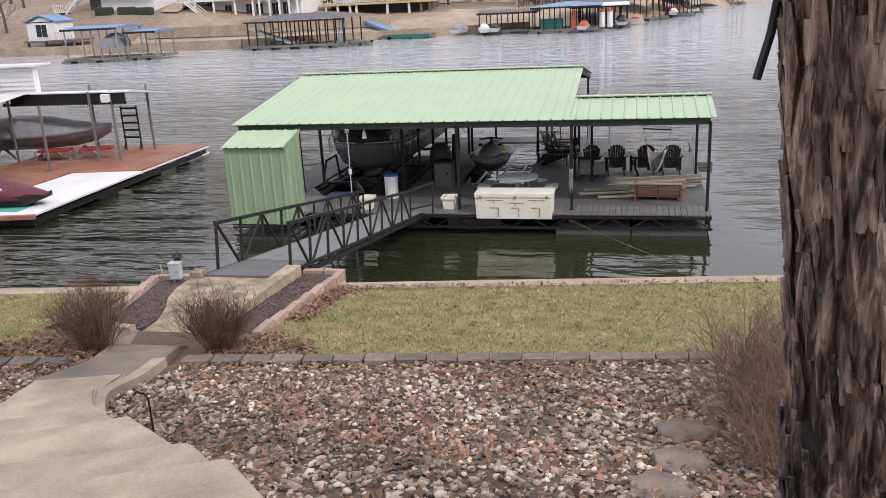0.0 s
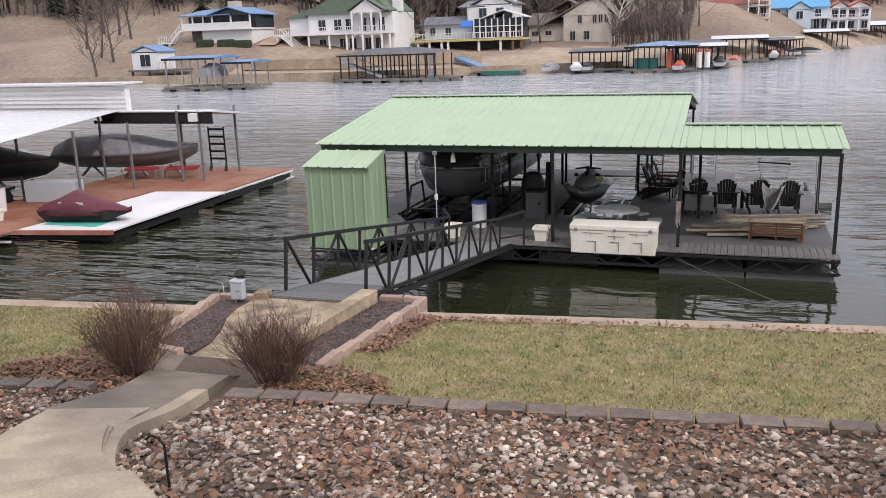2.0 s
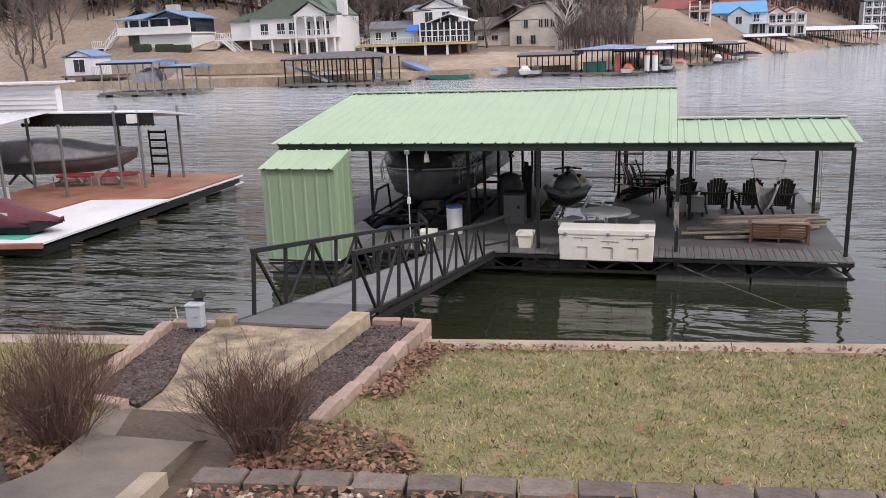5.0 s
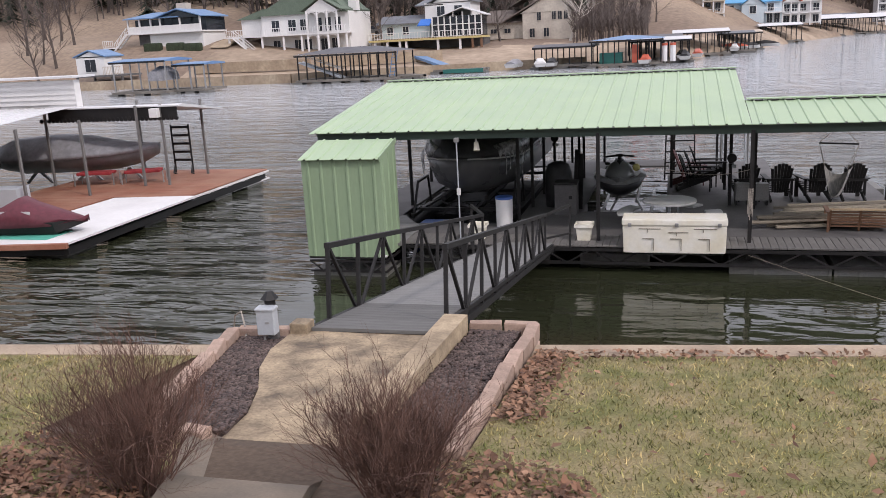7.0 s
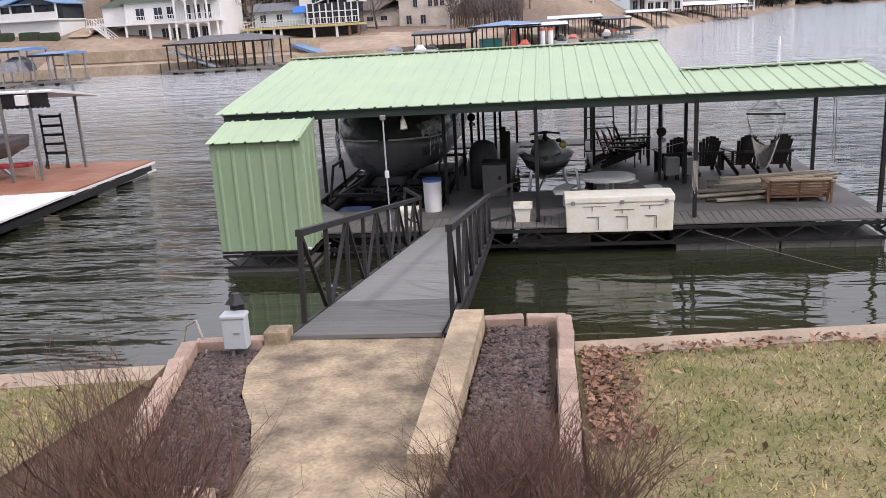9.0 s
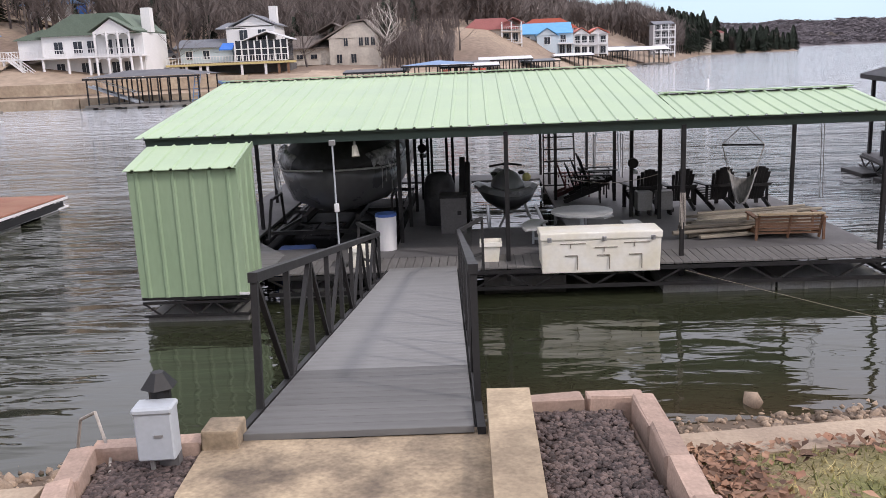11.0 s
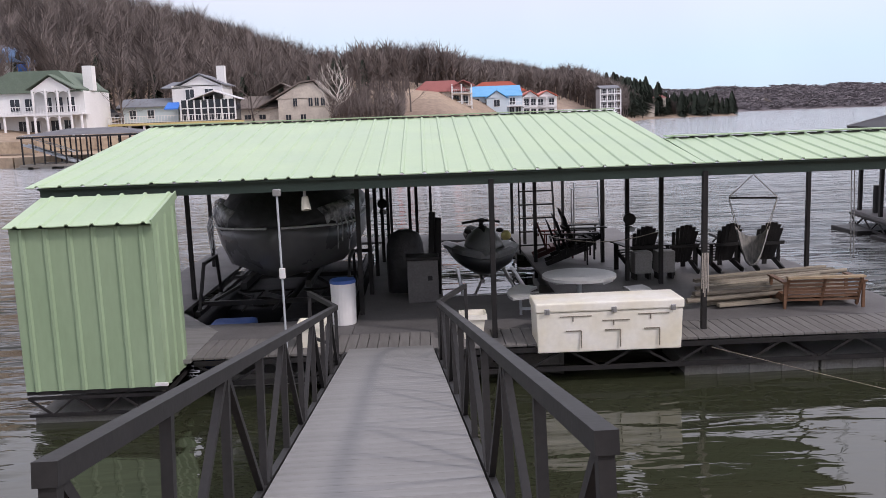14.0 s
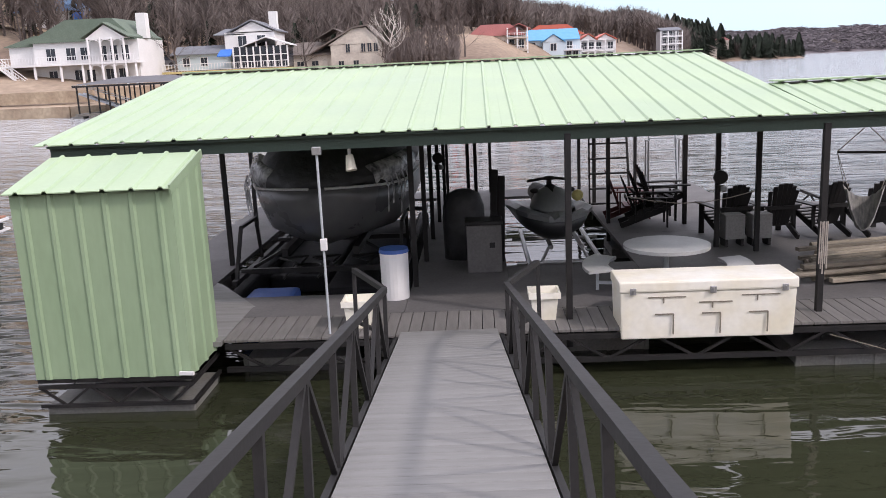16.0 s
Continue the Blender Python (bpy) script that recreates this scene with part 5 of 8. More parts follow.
def build_shore():
    rng = np.random.default_rng(9)
    n = 15000
    x = rng.uniform(-14, 8, n)
    y = rng.uniform(11.4, 17.2, n)
    z = ground_z(x, y)
    keep = (z > -0.25) & ~((x > -9.9) & (x < -6.7) & (y < 11.7)) & (y > q_line(11.2, 0) - 0.3)
    x, y, z = x[keep], y[keep], z[keep]
    size = rng.lognormal(math.log(0.03), 0.5, len(x)).clip(0.012, 0.10)
    big = np.argsort(-size + 0.01 * np.abs(x + 5))[:280]
    rest = np.ones(len(x), bool)
    rest[big] = False
    shore = tagged(new("rocky_shore"), "strip of jumbled brown and tan shore rocks below the seawall", "shore", kind="structure")
    tagged(lumps("shore_gravel", np.stack([x, y, z + 0.01], -1)[rest], size[rest], M["shore_stone"], rng, 0.9), "small brown and tan shore stones", "gravel", kind="stuff")
    shapes = [lumps("rock", [(0, 0, 0)], [1.0], M["shore_stone"], np.random.default_rng(60 + k), 0.9).data for k in range(9)]
    for ob in [o for o in bpy.data.objects if o.name.startswith("rock") and o.type == "MESH" and o.data in shapes]:
        bpy.data.objects.remove(ob)
    for k, i in enumerate(big):
        ob = new("rock", shapes[k % 9])
        ob.parent = shore
        s = float(size[i])
        ob.matrix_basis = pose(float(x[i]), float(y[i]), float(z[i]) + 0.01, rng.uniform(-25, 25), rng.uniform(-25, 25), rng.uniform(0, 360)) @ Matrix.Diagonal((s * 1.15, s * 0.95, s * 0.85, 1))
    for x, y, s in ((-4.65, 16.45, 0.15), (-8.6, 13.2, 0.2), (-2.4, 16.6, 0.15), (-6.4, 15.2, 0.13), (-11.2, 13.9, 0.3), (-12.2, 14.2, 0.24), (-10.6, 12.6, 0.26)):
        ob = lumps("boulder", [(0, 0, 0)], [s], M["shore_stone"], np.random.default_rng(int(abs(x * 10))), 0.9)
        ob.matrix_basis = pose(x, y, max(gz(x, y), -0.05) + s * 0.35)
        tagged(ob, "rough tan boulder at the waterline", "rock", group="boulders at the waterline")


def twigs(name, stems, material, parent=None, label=""):
    """Tapered three-sided twigs: each stem is (points, radius at base, radius at tip)."""
    V, F = [], []
    for pts, r0, r1 in stems:
        m = len(pts)
        off = len(V)
        for i, p in enumerate(pts):
            r = r0 + (r1 - r0) * i / (m - 1)
            for k in range(3):
                a = 2.0944 * k
                V.append((p[0] + r * math.cos(a), p[1] + r * math.sin(a), p[2]))
        for i in range(m - 1):
            for k in range(3):
                a, b = off + i * 3 + k, off + i * 3 + (k + 1) % 3
                F.append((a, b, b + 3, a + 3))
    ob = raw_mesh(name, V, F, material)
    if parent:
        ob.parent = parent
    return tagged(ob, label) if label else ob


def branch(rng, p, d, length, r, depth, out, spread=0.5, droop=0.0, kids=3, segs=3):
    pts = [p.copy()]
    q = p.copy()
    v = d.copy()
    for i in range(segs):
        v = (v + Vector((rng.gauss(0, 0.13), rng.gauss(0, 0.13), rng.gauss(0.03 - droop, 0.08)))).normalized()
        q = q + v * (length / segs)
        pts.append(q.copy())
    out.append((pts, r, r * 0.55 if depth else r * 0.3))
    if depth:
        for k in range(kids):
            f = 0.35 + 0.65 * (k + rng.random()) / kids
            i = min(segs - 1, int(f * segs))
            start = pts[i].lerp(pts[i + 1], f * segs - i if f < 1 else 1)
            nd = (v + Vector((rng.gauss(0, spread), rng.gauss(0, spread), rng.gauss(0.1, spread * 0.5)))).normalized()
            branch(rng, start, nd, length * rng.uniform(0.5, 0.75), r * 0.55, depth - 1, out, spread, droop, kids, segs)


def build_bushes():
    for seed, x, y, s in ((1, -8.46, 7.85, 1.28), (2, -7.02, 7.98, 1.12)):
        b = thing("bare_bush", "leafless reddish brown bush with dense thin twigs beside the walk", "bush", (x, y, gz(x, y)), 0, "bare bushes by the walk")
        rng = random.Random(seed)
        out = []
        for i in range(100):
            out = []
            a = rng.uniform(0, 6.28)
            r = rng.uniform(0, 0.16)
            lean = rng.uniform(0.05, 0.7)
            d = Vector((math.cos(a) * lean, math.sin(a) * lean, 1)).normalized()
            branch(rng, Vector((r * math.cos(a), r * math.sin(a), 0)), d, rng.uniform(0.22, 0.42) * s, 0.0055, 3, out, 0.62, 0, 4, 3)
            twigs("stem", out, M["twig"], b)


def build_tree():
    t = thing("big_tree", "large trunk with deeply furrowed shaggy grey brown bark", "tree", (-1.64, 3.25, gz(-1.64, 3.25) - 0.1))
    n, m = 240, 300
    V = []
    for j in range(m + 1):
        z = j / m * 7.5
        R = 0.325 + 0.14 * math.exp(-z / 0.45) - 0.006 * z
        for i in range(n):
            a = 2 * math.pi * i / n
            ridge = noise.noise(Vector((math.cos(a) * 4.2, math.sin(a) * 4.2, z * 1.5)))
            r2 = noise.noise(Vector((math.cos(a) * 9 + 5, math.sin(a) * 9, z * 2.4)))
            r3 = noise.noise(Vector((math.cos(a) * 20 + 5, math.sin(a) * 20, z * 3.4)))
            k = (1 - abs(ridge) * 3.0) * 0.040 + (1 - abs(r2) * 2.6) * 0.030 + r3 * 0.016
            r = R + k
            V.append((r * math.cos(a) + 0.02 * math.sin(z * 0.8) - 0.095 * (z - 0.4), r * math.sin(a), z))
    F = [(j * n + i, j * n + (i + 1) % n, (j + 1) * n + (i + 1) % n, (j + 1) * n + i) for j in range(m) for i in range(n)]
    F.append(tuple(range(m * n, m * n + n)))
    ob = raw_mesh("trunk", V, F, M["furrowed"], True)
    ob.parent = t
    rng = random.Random(4)
    for k in range(300):
        a = rng.uniform(1.8, 5.9)
        z = rng.uniform(0.3, 3.6)
        L = rng.uniform(0.12, 0.4)
        r = 0.335 - 0.006 * z + 0.14 * math.exp(-z / 0.45)
        bm = B()
        w = rng.uniform(0.014, 0.04)
        u = Vector((-math.sin(a), math.cos(a), 0))
        o = Vector((math.cos(a), math.sin(a), 0))
        ring = []
        for s, lift, ww in ((0, 0.028, w * 0.5), (0.4, 0.02, w), (1, 0.03, w * 0.6)):
            c = o * (r + lift) + Vector((-0.095 * (z + L * s - 0.4), 0, z + L * s)) + u * rng.uniform(-0.01, 0.01)
            ring.append([c - u * ww, c + o * 0.012, c + u * ww, c - o * 0.02])
        loft(bm, ring)
        part("bark_strip", bm, M["furrowed"], t)
    limb = B()
    tube(limb, [(-0.60, 0.0, 2.15), (-0.56, 0.02, 2.3), (-0.53, 0.0, 2.55), (-0.42, 0, 2.8)], 0.016, 6)
    part("snag", limb, M["black"], t, "dark broken branch stub")
    out = []
    for i in range(6):
        a = i * 1.05
        branch(rng, Vector((0.1 * math.cos(a) - 0.66, 0.1 * math.sin(a), 7.3)), Vector((math.cos(a) * 0.7, math.sin(a) * 0.7, 1)).normalized(), 3.0, 0.12, 3, out, 0.4, 0, 3, 3)
    twigs("crown", out, M["tree"], t, "bare upper limbs")


def build_yard_things():
    # electrical box on a post
    e = thing("electric_pedestal", "grey electrical box on a post with a black cap light behind", "electrical box", (-9.21, 10.84, 2.16), 4)
    part("box_body", box(B(), -0.085, 0.085, -0.06, 0.05, 0.11, 0.35, 0.008), M["greyplastic"], e)
    part("box_lid", box(B(), -0.092, 0.092, -0.07, 0.056, 0.335, 0.37, 0.01), M["greyplastic"], e)
    part("plate", box(B(), 0.0, 0.04, -0.066, -0.061, 0.225, 0.24, 0.001), M["galv"], e)
    f = B()
    rod(f, (-0.03, -0.03, 0.0), (-0.03, -0.03, 0.11), 0.012, 8)
    part("conduit", f, M["galv"], e)
    part("stake", box(B(), -0.01, 0.08, 0.0, 0.06, -0.05, 0.35), M["floor"], e, "dark post behind the box")
    cap = B()
    bmesh.ops.create_cone(cap, cap_ends=True, segments=6, radius1=0.085, radius2=0.03, depth=0.07, matrix=pose(0.0, 0.09, 0.45))
    rod(cap, (0.0, 0.09, 0.30), (0.0, 0.09, 0.42), 0.05, 10)
    part("cap_light", cap, M["black"], e)
    c = thing("cable", "thin grey cable looping out of the bed to the water", "cable", (0, 0, 0))
    f = B()
    tube(f, [(-9.42, 10.75, 2.2), (-9.5, 10.95, 2.22), (-9.62, 11.1, 2.38), (-9.75, 11.2, 2.30), (-9.86, 11.3, 2.0), (-9.95, 11.6, 0.7)], 0.008, 6)
    part("cable_run", f, M["rope"], c)
    # path light
    p = thing("path_light", "thin black metal path light stake beside the steps", "path light", (-6.15, 5.30, gz(-6.15, 5.3)))
    f = B()
    rod(f, (0, 0, 0), (0, 0, 0.30), 0.008, 6)
    part("light_stake", f, M["black"], p)
    f = B()
    tube(f, [(0, 0, 0.29), (-0.03, 0, 0.33), (-0.09, 0, 0.34), (-0.12, 0, 0.31)], 0.008, 6)
    part("light_arm", f, M["black"], p)
    # dark plastic thing in the rocks by the path, stepping stones by the tree
    for i, (x, y) in enumerate(((-2.27, 5.75), (-2.32, 5.05), (-2.45, 4.5))):
        rng = random.Random(i)
        o = [(0.2 * math.cos(a) * rng.uniform(0.8, 1.1), 0.19 * math.sin(a) * rng.uniform(0.8, 1.1)) for a in np.linspace(0, 6.283, 8)[:-1]]
        s = thing("stepping_stone", "irregular dark grey flat stepping stone among the rocks", "stepping stone", (x, y, gz(x, y)), 0, "stepping stones")
        bm = prism(B(), o, 0.0, 0.06)
        bmesh.ops.bevel(bm, geom=list(bm.edges), offset=0.008, segments=1, affect="EDGES")
        part("slab_stone", bm, M["curb"], s)
    # dry ornamental grass
    g = thing("dry_shrub", "tangled reddish brown dry shrub beside the tree", "shrub", (-1.55, 6.0, gz(-1.55, 6.0)))
    rng = random.Random(6)
    out = []
    for i in range(600):
        out = []
        a = rng.uniform(0, 6.28)
        d = Vector((math.cos(a) * rng.uniform(0.2, 1.0), math.sin(a) * rng.uniform(0.2, 1.0), 1)).normalized()
        branch(rng, Vector((rng.uniform(-0.4, 0.4), rng.uniform(-1.1, 1.1), 0)), d, rng.uniform(0.28, 0.55), 0.006, 2, out, 0.5, 0.12, 3, 4)
        twigs("stem", out, M["umber"], g)


M["furrowed"] = bark_material()
M["stand_grey"] = mat("grey_box", (0.24, 0.235, 0.23), 0.7, vary=0.15)
M["rubber"] = mat("black_float_plastic", (0.016, 0.016, 0.018), 0.85, vary=0.2, spec=0.2)
M["table_top"] = mat("pale_table_top", (0.40, 0.405, 0.40), 0.4, scale=3, vary=0.08, bump=0.05)
M["pale_wood"] = mat("pale_cedar", (0.42, 0.31, 0.19), 0.6, scale=3, fine=22, vary=0.15, stretch=(1, 8, 8))
M["shore_stone"] = mat("shore_stone", (0.34, 0.25, 0.175), 0.8, scale=1.4, fine=50, tint=(0.15, 0.11, 0.08), vary=0.25, island=0.55, bump=0.5, dist=0.004)
M["pale_stone"] = mat("pale_rock", (0.66, 0.57, 0.46), 0.85, scale=1.4, fine=50, tint=(0.47, 0.37, 0.30), vary=0.15, island=0.35, bump=0.5, dist=0.004)


# ---- more on the dock ----
def build_ladder(name, label, at, width, height, steps, turn, lean, m, wide=0.035, rails=False):
    l = thing(name, label, "ladder", at, turn)
    for s in (-1, 1):
        part("stile", beam(B(), (s * width / 2, 0, 0), (s * width / 2 * 0.86, lean, height), wide, 0.05), m, l)
    for i in range(steps):
        z = height * (i + 0.6) / steps
        w = width / 2 * (1 - 0.14 * z / height)
        part("tread", box(B(), -w, w, lean * z / height - 0.05, lean * z / height + 0.05, z - 0.015, z + 0.015), m, l)
    if rails:
        for s in (-1, 1):
            f = B()
            tube(f, [(s * (width / 2 + 0.03), -0.3, 0), (s * (width / 2 + 0.03), -0.3, height * 0.9), (s * (width / 2 + 0.03), 0.05, height * 0.9), (s * (width / 2 + 0.03), 0.1, 0)], 0.02, 8)
            part("handrail", f, M["galv"], l)


def build_dock_more():
    build_ladder("tall_ladder", "tall black metal ladder leaning up at the dock edge", (-5.58, 28.8, DZ), 0.82, 3.0, 10, 0, 0.6, M["black"])
    build_ladder("swim_ladder", "grey swim ladder with treads and bent handrails at the back edge", (-4.0, 31.2, DZ), 0.7, 1.35, 5, 0, 0.1, M["greyplastic"], rails=True)
    # porch swing bench
    s = thing("swing_bench", "cedar slatted porch swing bench standing on the deck", "bench", (-2.07, 22.72, DZ), -3)
    for i in range(6):
        z = 0.12 + i * 0.062
        part("back_slat", beam(B(), (-0.55, -0.20 - i * 0.022, z), (0.55, -0.20 - i * 0.022, z), 0.018, 0.036), M["wood"], s)
    part("top_slat", beam(B(), (-0.58, -0.33, 0.49), (0.58, -0.33, 0.49), 0.1, 0.03), M["pale_wood"], s)
    for i in range(6):
        y = -0.17 + i * 0.085
        part("seat_slat", box(B(), -0.55, 0.55, y, y + 0.07, 0.17, 0.19), M["wood"], s)
    for x in (-0.55, 0, 0.55):
        part("back_stile", beam(B(), (x, -0.15, 0.02), (x, -0.32, 0.48), 0.035, 0.05), M["wood"], s)
        part("seat_rail", box(B(), x - 0.02, x + 0.02, -0.2, 0.36, 0.08, 0.168), M["wood"], s)
    for x in (-0.59, 0.59):
        part("armrest", box(B(), x - 0.045, x + 0.045, -0.32, 0.36, 0.40, 0.425), M["wood"], s)
        part("arm_post", beam(B(), (x, 0.32, 0), (x, 0.32, 0.40), 0.04), M["wood"], s)
        part("rear_post", beam(B(), (x, -0.28, 0), (x, -0.28, 0.40), 0.04), M["wood"], s)
    # pile of posts and boards
    rng = random.Random(8)
    for i in range(20):
        y = 22.85 + (i % 9) * 0.22
        z = DZ + 0.06 + 0.10 * (i // 9)
        l = rng.uniform(1.0, 1.4)
        xc = -2.75 + rng.uniform(-0.2, 0.2) + 0.09 * (i % 9)
        p = thing("lumber", rng.choice(["weathered grey timber board lying in the pile on deck", "pale peeled pole lying in the pile on deck"]), "lumber", (xc, y, z), rng.uniform(8, 20), "pile of lumber")
        if i % 2:
            part("timber", rod(B(), (-l, 0, -0.01), (l, 0, 0.02), 0.045, 10, 0.034), M["oldwood"], p)
        else:
            part("timber", box(B(), -l, l, -0.05, 0.05, -0.028, 0.028, 0.004), M["oldwood"], p)
    # hammock chair
    h = thing("hammock_chair", "grey cloth hammock chair hanging from the roof on ropes", "hammock chair", (-2.08, 25.3, -0.14), -20)
    part("spreader", beam(B(), (-0.42, 0, 2.12), (0.42, 0, 2.12), 0.035), M["black"], h)
    f = B()
    rod(f, (0, 0, 2.95), (0, 0, 2.55), 0.01, 6)
    for x in (-0.42, 0.42):
        rod(f, (0, 0, 2.55), (x, 0, 2.13), 0.008, 6)
        rod(f, (x, 0, 2.12), (x * 0.72, 0.02, 1.62), 0.006, 6)
        rod(f, (x, 0, 2.12), (x * 0.55, -0.12, 1.55), 0.006, 6)
    part("rope_run", f, M["rope"], h)
    V, F = [], []
    nu, nv = 14, 12
    for j in range(nv + 1):
        for i in range(nu + 1):
            u, v = i / nu * 2 - 1, j / nv
            sag = 1.62 - 0.62 * math.sin(math.pi * min(v * 0.62 + 0.12, 1)) * (1 - 0.85 * u * u) - 0.25 * v * (1 - u * u)
            V.append((u * 0.31 * (1 - 0.15 * v), 0.1 - 0.42 * v * (1 - abs(u) * 0.5), max(sag, 0.9) + 0.012 * math.sin(u * 19)))
    F = [(j * (nu + 1) + i, j * (nu + 1) + i + 1, (j + 1) * (nu + 1) + i + 1, (j + 1) * (nu + 1) + i) for j in range(nv) for i in range(nu)]
    ob = raw_mesh("cloth", V, F, M["cloth"], True)
    ob.parent = h
    ob.modifiers.new("thick", "SOLIDIFY").thickness = 0.008
    # chain of the missing swing, speaker and fans on posts
    c = thing("swing_chains", "two thin swing chains hanging from the eave beam", "chain", (0, 0, 0))
    for x in (-1.25, -1.2):
        part("chain", rod(B(), (x, 23.4, 3.0), (x + 0.05, 23.4, 1.15), 0.008, 5), M["galv"], c)
    for x, y, z in ((-4.43, 25.2, 1.55), (-12.95, 21.6, 1.75), (-9.05, 28.4, 1.7)):
        p = thing("post_fan", "small black fan and lamp clamped to the dock post", "fan", (x, y, z), 0, "fans on posts")
        bm = B()
        bmesh.ops.create_torus(bm, major_segments=16, minor_segments=6, major_radius=0.10, minor_radius=0.02, matrix=pose(0.02, -0.08, 0.15, 80)) if hasattr(bmesh.ops, "create_torus") else rod(bm, (0.02, -0.06, 0.15), (0.02, -0.12, 0.15), 0.11, 16)
        part("fan_head", bm, M["black"], p)
        part("fan_base", box(B(), -0.05, 0.07, -0.10, -0.04, -0.08, 0.02, 0.01), M["black"], p)
        part("lamp", box(B(), 0.02, 0.12, -0.11, -0.05, -0.08, 0.0, 0.01), M["greyplastic"], p, "small grey lamp")
    # two grey blocks beside the first chair
    for x in (-4.15, -3.72):
        p = thing("side_stand", "small pale grey box stand beside the chairs", "stand", (x, 25.3, DZ), 4, "stands by the chairs")
        part("stand_body", box(B(), -0.16, 0.16, -0.14, 0.14, 0.12, 0.52, 0.012), M["stand_grey"], p)
        for sx in (-0.13, 0.13):
            part("stand_leg", box(B(), sx - 0.02, sx + 0.02, -0.12, 0.12, 0, 0.118), M["black"], p)
    # white conduit, switch and flood lamp
    p = thing("conduit_pole", "white conduit pole with a switch box under the eave", "pole", (-10.07, 21.2, DZ))
    part("pole", rod(B(), (0, 0, 0), (0, 0, 2.2), 0.015, 10), M["greyplastic"], p)
    part("switch_box", box(B(), -0.03, 0.05, -0.045, 0.0, 1.02, 1.16, 0.006), M["white_paint"], p)
    part("junction", box(B(), -0.05, 0.05, -0.04, 0.04, 2.13, 2.22, 0.008), M["galv"], p)
    p = thing("flood_lamp", "twin white flood lamp under the roof edge", "lamp", (-9.78, 21.75, 2.55))
    part("lamp_arm", rod(B(), (0, 0, 0.2), (0, 0, 0.05), 0.02, 8), M["white_paint"], p)
    bm = B()
    rod(bm, (0, 0, 0.06), (0.02, -0.05, -0.12), 0.045, 12, 0.07)
    part("lamp_head", bm, M["white"], p)
    # coiled rope hanging on a post, life line, mooring line
    p = thing("hanging_rope", "pale rope hanging loosely on the dock post", "rope", (-4.25, 21.42, 1.2))
    f = B()
    for k in range(5):
        rod(f, (-0.05 + k * 0.02, -0.01 * (k % 2), 0.45), (-0.06 + k * 0.022, -0.015, -0.05 - 0.06 * (k % 3)), 0.008, 5)
    part("rope_bundle", f, M["rope"], p)
    p = thing("rope_line", "thin white rope strung along the posts", "rope", (0, 0, 0))
    pts = [(-5.9 + 0.42 * i, 25.1 + 0.02 * i, 1.45 - 0.16 * math.sin(math.pi * i / 5)) for i in range(6)]
    part("rope_run", tube(B(), pts, 0.008, 5), M["rope"], p)
    p = thing("mooring_rope", "mooring rope running from the dock to the bank", "rope", (0, 0, 0))
    pts = [(-4.3 + (7.0) * i / 9, 21.0 - 8.2 * i / 9, 0.42 - 0.22 * math.sin(math.pi * i / 9) + 0.15 * i / 9) for i in range(10)]
    part("rope_run", tube(B(), pts, 0.0045, 6), M["oldwood"], p)
    # coiled hoses and clutter by the lift, on the left walkway
    p = thing("hose_coil", "coiled black hose lying by the boat lift", "hose", (-11.2, 25.6, 0.30))
    f = B()
    for k in range(3):
        tube(f, [(0.22 * math.cos(a), 0.22 * math.sin(a), 0.02 + 0.03 * k) for a in np.linspace(0, 6.283, 14)], 0.015, 5)
    part("hose_run", f, M["black"], p)


